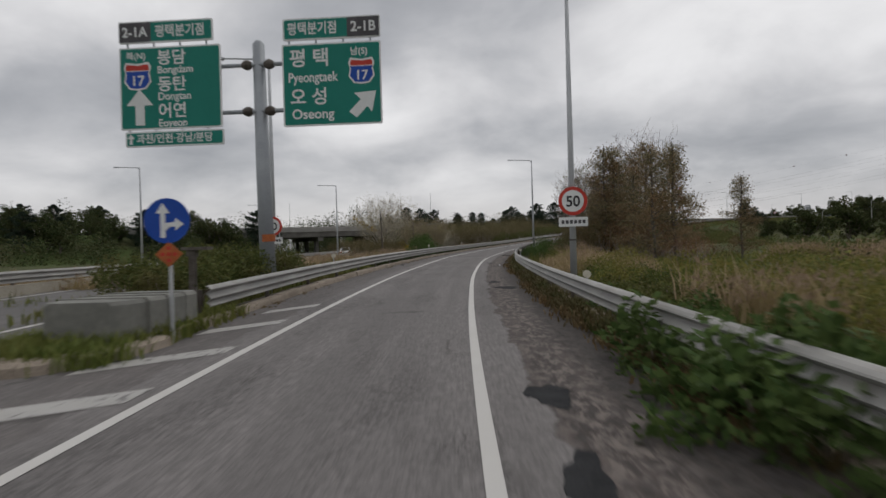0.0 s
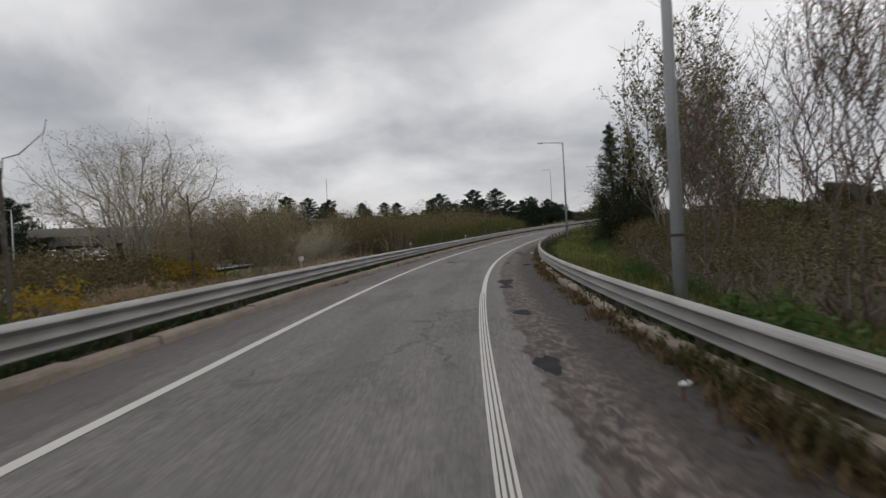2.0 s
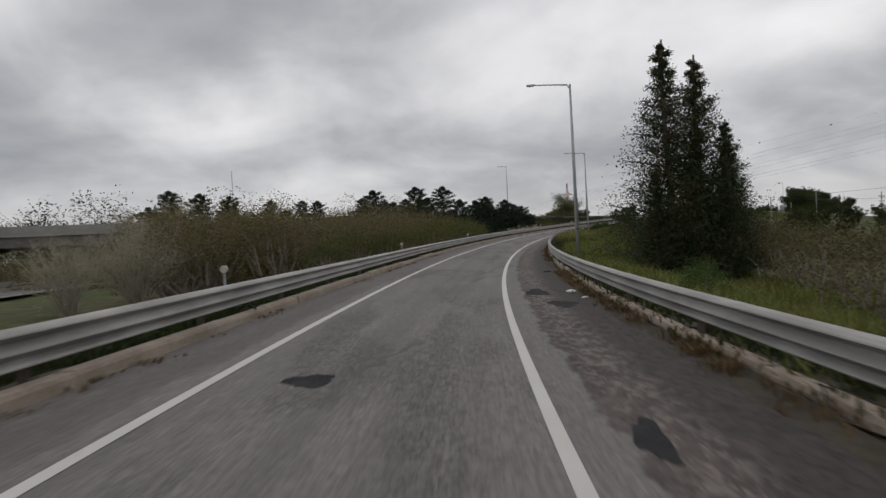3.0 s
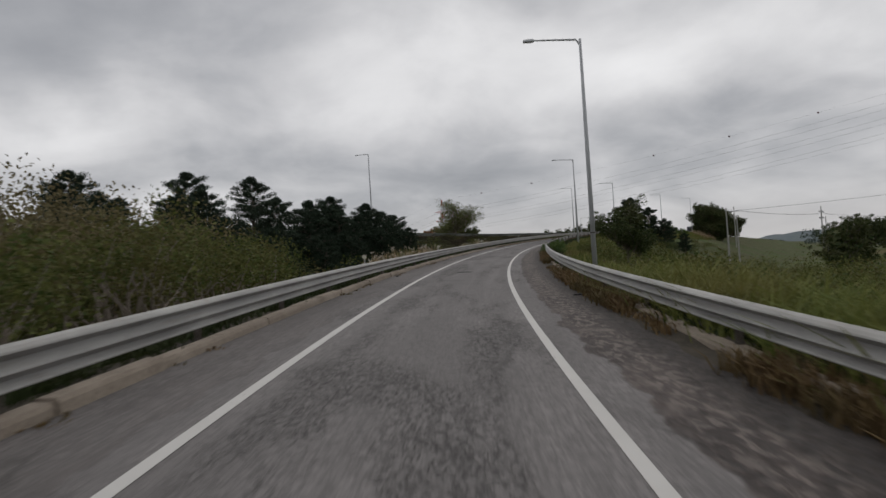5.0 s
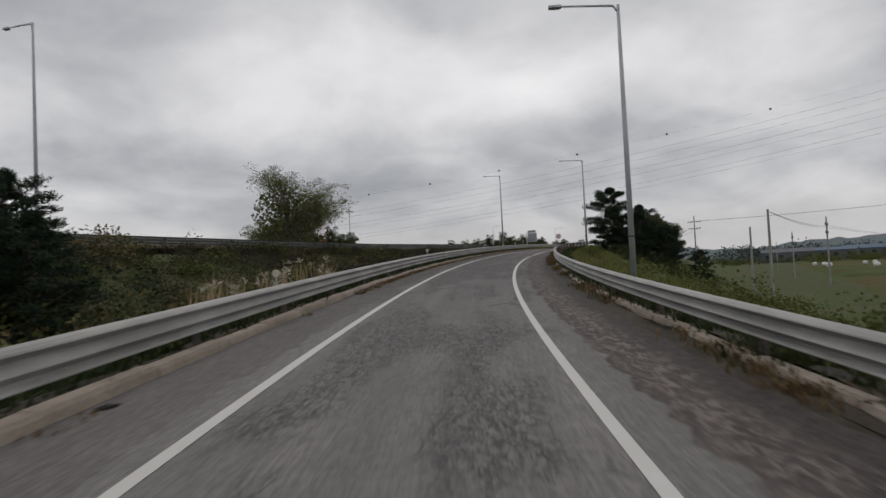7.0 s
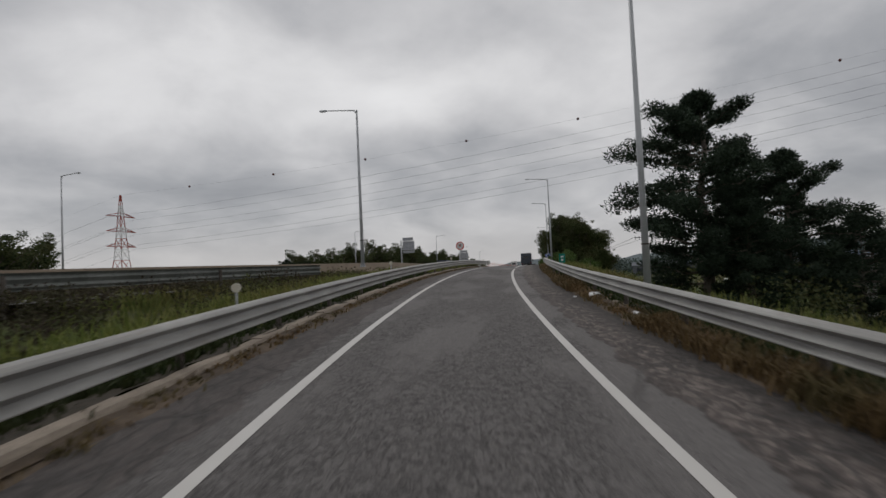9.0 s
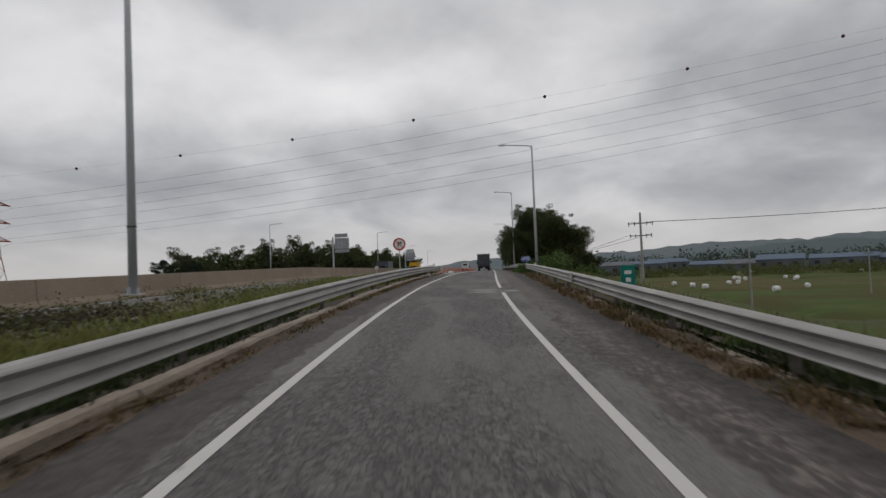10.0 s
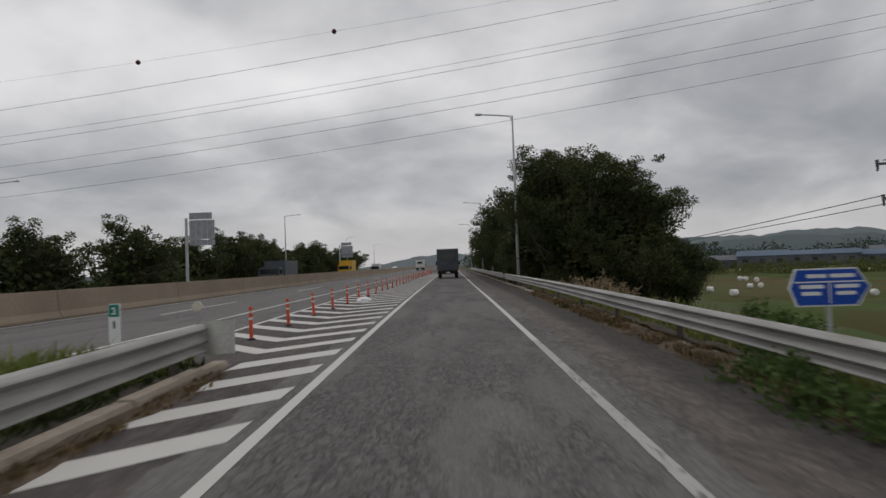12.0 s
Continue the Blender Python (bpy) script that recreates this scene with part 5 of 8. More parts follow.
def cone_tree(h, spread, leaves, leaf=0.24):
    """A narrow conifer: whorls of drooping sprays on a straight trunk."""
    wood, pts = Mesh(), []
    limb(wood, (0, 0, -0.2), (0, 0, h), 0.022 * h, 0.004 * h, 0.03, 8, 5)
    n = 60
    for k in range(n):
        t = 0.06 + 0.92 * k / n
        a = 2.4 * k + R.uniform(-0.3, 0.3)
        out = spread * (1.02 - t) ** 1.0 * R.uniform(0.6, 1.15) + 0.08
        end = np.array([math.cos(a) * out, math.sin(a) * out, h * t + out * 0.25])
        limb(wood, (0, 0, h * t), end, 0.006 * h, 0.002 * h, 0.2, 4, 2)
        m = max(4, int(leaves / n * (1.35 - t)))
        q = R.uniform(0.15, 1.0, m)[:, None]
        c = np.array([0, 0, h * t]) * (1 - q) + end * q + R.normal(size=(m, 3)) * spread * 0.15 * (1.08 - t)
        pts.append(c)
    return wood, quads(np.concatenate(pts), 0.1, leaf, leaf * 0.45, 0.25)


def feather_tree(h, spread, leaves, leaf):
    """A loose, half-bare conifer: uneven boughs with hanging tufts at their ends."""
    wood, pts = Mesh(), []
    limb(wood, (0, 0, -0.2), (0.15, 0.1, h), 0.016 * h, 0.003 * h, 0.05, 7, 5)
    n = 46
    for k in range(n):
        t = 0.1 + 0.89 * (k + R.uniform(-0.5, 0.5)) / n
        a = 2.4 * k + R.uniform(-0.6, 0.6)
        out = spread * (1.06 - t) ** 0.75 * R.choice([0.45, 0.7, 1.0, 1.15]) * R.uniform(0.8, 1.1) + 0.12
        end = np.array([math.cos(a) * out, math.sin(a) * out, h * t + out * R.uniform(0.1, 0.6)])
        limb(wood, (0, 0, h * t), end, 0.0045 * h, 0.0012 * h, 0.3, 4, 2)
        m = max(6, int(leaves / n * (0.4 + out / spread)))
        for q, share, r in ((1.0, 0.45, 0.28), (0.72, 0.35, 0.32), (0.42, 0.2, 0.3)):
            c = np.array([0, 0, h * t]) * (1 - q) + end * q
            pts.append(c + R.normal(size=(int(m * share) + 1, 3)) * [r, r, r * 0.8] - [0, 0, 0.1])
    return wood, quads(np.concatenate(pts), 0.0, leaf, leaf * 0.4, 0.35)


def bare_tree(h, spread, stems, leaves, leaf, twigs=60):
    """Several upright stems with fine twigs and a few leaves left."""
    wood, pts = Mesh(), []
    for k in range(stems):
        a = 2 * math.pi * k / stems + R.uniform(-0.4, 0.4)
        hh = h * R.uniform(0.75, 1.0)
        foot = np.array([math.cos(a), math.sin(a), 0]) * 0.15 * min(stems - 1, 3)
        top = np.array([math.cos(a) * spread * R.uniform(0.35, 0.9), math.sin(a) * spread * R.uniform(0.35, 0.9), hh])
        path = limb(wood, foot - [0, 0, 0.2], top, 0.0042 * h, 0.0011 * h, 0.14, 6, 6)
        for j in range(twigs // stems):
            i = R.integers(2, len(path) - 1)
            st = path[i] + (path[i + 1 if i + 1 < len(path) else i] - path[i]) * R.uniform(0, 1)
            b = R.uniform(0, 2 * math.pi)
            ln = h * R.uniform(0.1, 0.26)
            end = st + np.array([math.cos(b) * ln * 0.55, math.sin(b) * ln * 0.55, ln * 0.85])
            limb(wood, st, end, 0.0016 * h, 0.0006 * h, 0.4, 3, 2)
            pts.append(st + (end - st) * R.uniform(0.3, 1.1, (3, 1)))
            for _ in range(2):
                e2 = st + (end - st) * R.uniform(0.4, 0.9)
                limb(wood, e2, e2 + np.array([R.normal() * 0.5, R.normal() * 0.5, 0.8]) * ln * 0.4, 0.0009 * h, 0.0005 * h, 0.3, 3, 1)
    pts = np.concatenate(pts)
    pick = pts[R.integers(0, len(pts), leaves)] + R.normal(size=(leaves, 3)) * 0.12
    return wood, quads(pick, 0.0, leaf, leaf * 0.6)


def dome_tree(h, spread, limbs, leaves, leaf):
    """A round crown of thin limbs that fork from one foot, ending in a haze of fine twigs and last leaves."""
    wood, pts = Mesh(), []
    for k in range(limbs):
        a = 2.4 * k + R.uniform(-0.3, 0.3)
        out = math.sqrt((k + 0.5) / limbs)
        tip = np.array([math.cos(a) * spread * out, math.sin(a) * spread * out, h * (0.42 + 0.58 * math.sqrt(1.0 - 0.96 * out ** 2))]) * R.uniform(0.86, 1.04)
        base = np.array([math.cos(a), math.sin(a), 0]) * 0.25 * out
        fork = base + (tip - base) * np.array([0.3, 0.3, 0.42])
        limb(wood, base - [0, 0, 0.2], fork, 0.009 * h, 0.006 * h, 0.2, 6, 3)
        path = limb(wood, fork, tip, 0.006 * h, 0.0012 * h, 0.25, 5, 6)
        for _ in range(22):
            i = R.integers(0, len(path) - 1)
            st = path[i] + (path[i + 1] - path[i]) * R.uniform(0, 1)
            ln = h * R.uniform(0.1, 0.2)
            way = R.normal(size=3) * 0.6 + np.array([math.cos(a) * out, math.sin(a) * out, 0.55])
            end = st + way / np.linalg.norm(way) * ln
            limb(wood, st, end, 0.0013 * h, 0.0005 * h, 0.4, 3, 2)
            pts.append(st + (end - st) * R.uniform(0.2, 1.1, (4, 1)))
            for _ in range(2):
                e2 = st + (end - st) * R.uniform(0.4, 0.95)
                limb(wood, e2, e2 + (R.normal(size=3) * 0.6 + [0, 0, 0.3]) * ln * 0.5, 0.0008 * h, 0.0004 * h, 0.3, 3, 1)
    pts = np.concatenate(pts)
    pick = pts[R.integers(0, len(pts), leaves)] + R.normal(size=(leaves, 3)) * 0.22
    return wood, quads(pick, 0.0, leaf, leaf * 0.55)


def shrub(h, spread, leaves, leaf, stems=9, up=0.3, open_=0.3):
    """Stems from the ground and uneven leaf clumps on them."""
    wood, pts = Mesh(), []
    for k in range(stems):
        a = 2.4 * k + R.uniform(-0.4, 0.4)
        d = spread * math.sqrt((k + 0.4) / stems) * R.uniform(0.75, 1.1)
        end = np.array([math.cos(a) * d, math.sin(a) * d, h * R.uniform(0.45, 0.95) * (1.05 - 0.45 * d / spread)])
        limb(wood, (math.cos(a) * d * 0.3, math.sin(a) * d * 0.3, -0.2), end, 0.02 * h + 0.008, 0.006, 0.35, 4, 3)
        r = spread * R.uniform(0.3, 0.48)
        c = end + shell(leaves // stems, (r, r, min(r, h * 0.42)), open_)
        c[:, 2] = np.abs(c[:, 2])
        pts.append(c)
    return wood, quads(np.concatenate(pts), up, leaf, leaf * 0.55)


def plant(name, label, category, made, leaf_mat, wood_mat=None, crown="crown", trunk="trunk", group=""):
    t = thing(name, label, category, Matrix.Translation((0, 0, 0)), group)
    wood, v = made
    part(trunk, wood, wood_mat or M_BARK, t)
    part(crown, quad_mesh(crown, v, leaf_mat), leaf_mat, t)
    return t


def sow(first, places):
    """Sets a plant and its copies at (s, l, size) on the ground of the ramp's plan."""
    poses = [rooted(s, l, R.uniform(0, 360), size, 0.08) for s, l, size in places]
    for m in poses[1:]:
        copy_thing(first, m)
    first.matrix_basis = poses[0]


def clone(first, m):
    """A copy at the full size that the pose gives, whatever the size of the first."""
    k = first.matrix_basis.to_scale()
    return copy_thing(first, m @ Matrix.Diagonal((1 / k.x, 1 / k.y, 1 / k.z, 1)))


def scatter(n, s0, s1, l0, l1, z0, z1):
    return [(R.uniform(s0, s1), R.uniform(l0, l1), R.uniform(z0, z1)) for _ in range(n)]


# right of the ramp, start: rusty conifers, bare saplings and undergrowth
sow(plant("conifer", "feathery half-bare conifer turning rusty among brush", "tree", feather_tree(10.2, 2.7, 6800, 0.2), M_FEATHER, M_BARK, "crown", "trunk", "young conifers"),
    [(50.5, 11.1, 0.93), (51.5, 12.2, 0.95), (50, 14.5, 0.95), (46.5, 12.8, 0.72), (38.2, 12.5, 0.72), (54, 13, 0.85), (47.5, 16, 0.9), (45, 20, 0.62), (53, 17, 0.9)])
sow(plant("shrub", "rusty leaved thicket shrub behind dry grass", "shrub", shrub(4.2, 2.3, 2800, 0.11, 26, 0.5, 0.2), M_RUSTLEAF, M_TWIG, "foliage", "wood", "thicket shrubs"),
    [(54, 11.8, 0.9), (52, 12.5, 1.15), (47, 13, 1.0), (49, 15, 1.0), (60, 13.5, 0.9), (57, 17, 1.0), (43, 15, 0.6), (36, 14.5, 0.5), (51, 10.5, 0.7)])
bare = plant("tree", "tall bare sapling with a few dead leaves", "tree", bare_tree(11.5, 1.9, 4, 900, 0.11, 84), M_RUSTLEAF, M_SAPLING, "foliage", "wood", "bare saplings")
sow(bare, [(61, 9.5, 0.72), (64, 12, 0.8), (67, 9, 0.7), (70, 11.5, 0.78), (72.5, 8.6, 0.66), (75, 13, 0.8), (78, 9.6, 0.66), (80, 14, 0.8), (83, 10.5, 0.64), (86, 13, 0.72), (59, 14, 0.85), (63, 18, 0.95), (56.5, 10.2, 0.7), (60.5, 15.5, 0.9), (66, 14.5, 0.85), (73.5, 15.5, 0.85), (55, 14.5, 0.9)])
sow(plant("shrub", "dense green undergrowth shrub leaning over the guardrail", "shrub", shrub(2.3, 1.5, 2600, 0.12, 12, 0.3, 0.25), M_GREEN_LEAF, M_TWIG, "foliage", "wood", "undergrowth"),
    [(50.5, 6.0, 0.55), (53, 6.2, 0.75), (56, 6.3, 0.9), (58.6, 6.6, 0.85), (55.5, 8.2, 0.95), (61, 7.2, 0.55), (65, 6.8, 0.42), (70, 6.9, 0.4), (79, 7.6, 0.45), (75, 6.9, 0.4), (103, 8.6, 0.6), (120, 8.4, 0.5)])
sow(plant("shrub", "brownish brush with thin stems behind the guardrail", "shrub", shrub(3.0, 1.8, 2600, 0.1, 20, 0.4, 0.25), M_SCRUB, M_TWIG, "foliage", "wood", "brown brush"),
    [(67, 9.2, 0.9), (71, 9.6, 0.9), (75, 9.2, 1.0), (79, 9.4, 1.0), (83, 9, 0.95), (87, 9.6, 1.0), (91, 10.2, 0.9), (95, 11, 1.0), (99, 12, 1.0), (80, 13, 1.2), (88, 15, 1.3), (97, 17, 1.2), (106, 14, 1.0), (111, 15, 1.1), (62, 11, 0.8), (58.5, 9.6, 0.95), (61, 9.0, 0.85), (64.5, 10.2, 1.0), (66, 13, 1.2), (70, 13.5, 1.25), (60, 12.5, 1.2), (56.5, 12, 1.2), (75, 14.5, 1.3), (54.5, 9.4, 1.2), (57, 9.8, 1.35), (51.5, 9.6, 1.2), (53, 11.2, 1.4), (60, 10.6, 1.4), (49.5, 11.5, 1.3), (118, 14, 0.9), (122, 17, 1.1), (128, 19, 1.2)])
sow(plant("tree", "slender tree with thin pale green leaves", "tree", bare_tree(10.2, 2.9, 7, 5200, 0.15, 210), M_WILLOW, M_TWIG, "foliage", "wood"), [(82.6, 10.2, 1.05), (87, 12.8, 1.0), (93, 16, 0.9)])
sow(plant("cedar", "tall narrow dark cedar among brush", "tree", cone_tree(12.8, 3.7, 30000, 0.16), M_CEDAR, M_BARK, "crown", "trunk", "cedars"),
    [(114.5, 10.3, 1.0), (115.4, 12.1, 0.96), (113.6, 13.0, 0.66), (116.2, 13.8, 0.6), (113.2, 9.4, 0.45), (114.2, 11.4, 0.56)])
sow(plant("shrub", "low leafy bush in the grass beside the road", "shrub", shrub(1.1, 1.0, 700, 0.14, 8, 0.3, 0.2), M_DULL, M_TWIG, "foliage", "wood", "low bushes"),
    [(6.5, 6.2, 0.6), (9, 6.8, 0.65), (12, 6.0, 0.6), (14.5, 6.6, 0.7), (17, 6.0, 0.6), (19, 7.6, 0.7), (23, 6.6, 0.6), (25, 8.4, 0.7), (12, 10, 0.7), (17, 11, 0.8), (28, 11, 0.8), (34, 9, 0.7), (7, 9.5, 0.7), (10, 13, 0.8),
     (47, 6.4, 0.8), (99, 7.0, 0.6), (133, 8.5, 0.8), (171, 7.6, 0.8), (181, 7.0, 0.9), (188, 7.0, 0.9), (196, 7.5, 1.0), (240, 6.2, 0.7), (232, 6.6, 0.8)])

M_YELGREEN = leafy("yellow_green_leaves", (0.09, 0.12, 0.03), (0.29, 0.26, 0.075), (0.22, 0.185, 0.06), 0.9, 0.3)
sow(plant("shrub", "leafy yellow green weed mound in the dry meadow", "shrub", shrub(1.25, 1.3, 1500, 0.12, 14, 0.35, 0.2), M_YELGREEN, M_TWIG, "foliage", "wood", "weed mounds"),
    [(8, 7.4, 0.8), (10.5, 8.6, 0.95), (13, 7.6, 0.85), (13.5, 10, 1.0), (17, 8.6, 0.9), (20, 6.8, 0.75), (22, 9.5, 0.95), (26, 7.2, 0.8), (29, 9.0, 0.9), (33, 7.0, 0.75), (37, 8.0, 0.85), (41, 6.8, 0.7), (44, 8.2, 0.8), (16, 13, 1.0), (25, 14, 1.0), (48, 7.2, 0.8)])

# right, middle and end
sow(plant("tree", "round broadleaf tree on the bank below the guardrail", "tree", broad_tree(7.2, 3.0, 40, 15000, 0.14, 0.25), M_OAK, M_BARK), [(178, 9.6, 0.72)])
sow(plant("tree", "dark broadleaf tree in the lower field", "tree", broad_tree(8.0, 3.4, 30, 6000, 0.27, 0.1), M_OAK, M_BARK, group="field trees"),
    [(205, 33, 0.8), (215, 36, 0.85), (224, 38, 0.8), (236, 42, 0.9), (250, 48, 0.9), (265, 54, 0.9), (150, 46, 1.0), (120, 50, 1.0), (90, 55, 1.1), (60, 60, 1.1), (30, 62, 1.0), (10, 58, 0.9), (75, 70, 1.1), (-5, 66, 1.0), (45, 75, 1.1), (105, 62, 1.0), (135, 58, 0.9)])
sow(plant("shrub", "vine covered bush on the bank below the road", "shrub", shrub(2.2, 2.0, 1400, 0.2, 12, 0.3, 0.2), M_DULL, M_TWIG, "foliage", "wood", "bank bushes"),
    [(s, l, R.uniform(0.7, 1.25)) for s, l in ((140, 16), (146, 19), (153, 17), (160, 20), (166, 17), (170, 13), (174, 18), (183, 14), (187, 19), (192, 15), (199, 18), (205, 21), (165, 24), (176, 25), (190, 25), (212, 17), (219, 19), (150, 26), (138, 24), (128, 26), (226, 16), (182, 10.5), (168, 11))])
sow(plant("pine", "broad dark pine beside a lamp post", "tree", pine_tree(9.0, 3.4, 46000, 0.2), M_PINE, M_BARK, group="roadside pines"), [(257.2, 8.3, 0.84), (257.8, 11.4, 0.74), (258.5, 14.2, 0.6), (256.2, 9.4, 0.5), (258, 17.5, 0.42)])
sow(plant("shrub", "leafy bush growing through the guardrail", "shrub", shrub(1.5, 1.0, 900, 0.16, 9, 0.3, 0.2), M_GREEN_LEAF, M_TWIG, "foliage", "wood", "rail bushes"),
    [(305.5, 6.4, 1.35), (306.8, 4.5, 1.0), (305, 4.6, 0.95), (303.8, 4.5, 0.7), (308.4, 4.7, 0.8), (309.5, 6.6, 1.4), (312, 7.2, 1.0), (303, 6.6, 1.0), (310, 9.0, 1.4), (307, 9.2, 1.4), (316.0, 5.0, 0.6), (316.8, 5.6, 0.7), (318.4, 6.2, 0.8), (313.6, 4.05, 0.62), (314.6, 4.05, 0.6), (312.6, 4.05, 0.6), (313.2, 3.75, 0.42), (185.7, 4.4, 0.95), (187, 4.8, 0.9), (180.2, 4.4, 0.9), (181.2, 4.7, 0.8), (182.6, 4.0, 0.42), (184, 4.0, 0.4), (178.5, 4.1, 0.5), (7.3, 4.05, 0.85), (4.8, 4.1, 0.95), (5.4, 4.35, 0.95), (3.9, 4.3, 0.8), (5.9, 3.7, 0.4), (4.9, 3.7, 0.42), (7.0, 3.65, 0.4), (8.8, 4.9, 0.7), (12, 4.7, 0.6), (230, 3.9, 0.5), (231.4, 3.95, 0.5), (232.5, 3.95, 0.45), (228.6, 3.9, 0.5), (50.2, 4.2, 0.62), (51.4, 4.3, 0.6), (60.5, 4.9, 0.75), (63, 4.9, 0.7), (58, 4.9, 0.65), (259, 4.3, 0.45), (268, 4.5, 0.5)])
sow(plant("tree", "large round dark green tree beside the guardrail", "tree", broad_tree(11.2, 5.0, 120, 70000, 0.17, 0.03), M_OAK, M_BARK, group="roadside trees"),
    [(347, 10.4, 0.93), (345.5, 13.9, 0.56), (346, 12.4, 0.78), (352, 7.6, 0.93), (349.5, 9.0, 0.95), (353, 11.0, 0.92), (360, 8.4, 0.92), (369, 8.2, 0.9), (379, 8.0, 0.86), (392, 8.2, 0.82), (408, 8.4, 0.8), (425, 8.6, 0.78)])

# left of the ramp
sow(plant("shrub", "dark dense hedge bush behind the guardrail", "shrub", shrub(1.7, 1.4, 4200, 0.11, 16, 0.2, 0.15), M_DULL, M_TWIG, "foliage", "wood", "nose hedge"),
    [(15, -5.6, 0.9), (17, -6.0, 1.0), (19, -6.2, 1.05), (21.5, -6.0, 1.0), (24, -6.4, 0.9), (16.5, -7.6, 0.9), (20, -8, 0.9)])
sow(plant("shrub", "dark green bushy shrub with yellowing tips over the rail", "shrub", shrub(2.0, 1.6, 1900, 0.17, 12, 0.3, 0.2), M_GREEN_LEAF, M_TWIG, "foliage", "wood", "rail shrubs"), [(55, -5.0, 0.8), (57.5, -5.6, 1.0), (60, -5.8, 1.05), (62.5, -6.4, 1.0)])
sow(plant("shrub", "yellow autumn shrub behind the green bushes", "shrub", shrub(2.6, 1.3, 700, 0.18, 8, 0.3, 0.3), M_YELLOW, M_TWIG, "foliage", "wood"), [(63, -7.6, 0.7), (70, -9.8, 0.75), (83.5, -14.3, 1.2), (86, -15, 1.1), (89, -16.4, 1.0)])
sow(plant("tree", "pale bare round tree with fine twigs", "tree", dome_tree(9.4, 6.0, 44, 13000, 0.1), M_PALE, M_PALETWIG, "foliage", "wood"), [(88, -19.6, 1.04), (110, -17.4, 0.5), (106.8, -18.4, 0.42)])
stake = thing("dead_tree", "dead leaning trunk with a single yellow branch", "tree", rooted(74.1, -14.6))
wd_ = Mesh()
limb(wd_, (0, 0, -0.2), (-0.25, 0, 6.6), 0.13, 0.05, 0.08, 7, 4)
limb(wd_, (-0.15, 0, 5.2), (1.3, 0.4, 7.4), 0.03, 0.012, 0.5, 4, 4)
part("trunk", wd_, M_BARK, stake)
br_ = Mesh()
limb(br_, (-0.05, 0, 3.4), (-3.6, -0.6, 5.6), 0.06, 0.02, 0.1, 5, 4)
part("branch", br_, M_TWIG, stake)
bp_ = np.array([-0.05, 0, 3.4]) + np.array([-3.55, -0.6, 2.2]) * R.uniform(0.2, 1.05, (160, 1)) + R.normal(size=(160, 3)) * 0.14
part("leaves", quad_mesh("leaves", quads(bp_, 0.0, 0.22, 0.12), M_YELLOW), M_YELLOW, stake)
stake2 = thing("dead_tree", "dead upright trunk with bare forked tips", "tree", rooted(83.4, -13.3))
wd_ = Mesh()
limb(wd_, (0, 0, -0.2), (-0.15, 0, 5.4), 0.1, 0.05, 0.05, 7, 4)
limb(wd_, (-0.1, 0, 4.4), (1.4, 0.2, 6.8), 0.03, 0.01, 0.4, 4, 4)
limb(wd_, (-0.1, 0, 4.9), (-1.2, 0.2, 6.9), 0.03, 0.01, 0.4, 4, 4)
part("trunk", wd_, M_BARK, stake2)
sow(plant("shrub", "olive brown willow scrub beside the road", "shrub", shrub(3.3, 2.2, 1300, 0.19, 16, 0.5, 0.25), M_SCRUB, M_TWIG, "foliage", "wood", "willow scrub"),
    scatter(20, 114, 140, -34, -10, 0.9, 1.3) + [(76, -15, 0.9), (78.5, -17, 1.0), (80, -14.5, 0.85), (82, -17.5, 1.0), (84.5, -16, 0.9), (87, -18.5, 1.0), (79, -20, 1.1), (83, -21, 1.1), (88, -22, 1.1), (73, -17, 0.9)] + scatter(10, 128, 160, -60, -34, 0.9, 1.4) + scatter(9, 205, 262, -15, -9, 0.3, 0.4))
sow(plant("shrub", "tall olive brown willow scrub with fine twigs", "shrub", shrub(5.4, 3.0, 6000, 0.13, 30, 0.5, 0.2), M_OLIVE, M_TWIG, "foliage", "wood", "tall willow scrub"),
    [(114, -11, 1.07), (113, -16, 1.23), (118, -12.5, 1.17), (117, -19, 1.30), (122, -15, 1.27), (125, -11.5, 1.10), (128, -18, 1.37), (131, -13, 1.20), (135, -19, 1.37), (140, -16, 1.23), (145, -18, 1.30), (121, -20, 1.37), (137, -12, 1.10), (151, -15, 1.5), (155, -18, 1.7), (160, -21, 1.8), (163, -17, 1.6), (157, -25, 1.85), (165, -24, 1.8), (148, -19, 1.7), (154, -12.5, 1.25), (159, -14, 1.4)])
sow(plant("willow", "pale olive willow with fine drooping twigs", "tree", bare_tree(7.4, 3.9, 10, 7500, 0.12, 380), M_PALEWILLOW, M_TWIG, "foliage", "wood", "bank willows"),
    [(86, -10.8, 0.64), (88.5, -12.8, 0.69), (92, -12.4, 0.64), (95, -14.8, 0.64), (90, -16, 0.72), (84, -13.5, 0.64), (97.5, -17, 0.61), (114, -19, 0.69)])
sow(plant("shrub", "tall dull green scrub close behind the guardrail", "shrub", shrub(3.9, 2.2, 4200, 0.13, 22, 0.4, 0.22), M_DULL, M_TWIG, "foliage", "wood", "tall scrub"),
    [(112, -7.8, 0.62), (119, -8.4, 0.75), (126, -8.6, 0.8), (132, -8.2, 0.82), (138, -8.0, 0.9), (143, -7.6, 0.95), (147.5, -7.4, 0.98), (152, -8.0, 1.0), (156, -8.6, 0.98), (160, -9.4, 0.95), (164, -11, 0.95), (149, -12, 1.15), (155, -14, 1.15), (141, -13, 1.1), (133, -14, 1.1), (162, -16, 1.1), (168, -14, 1.0)])
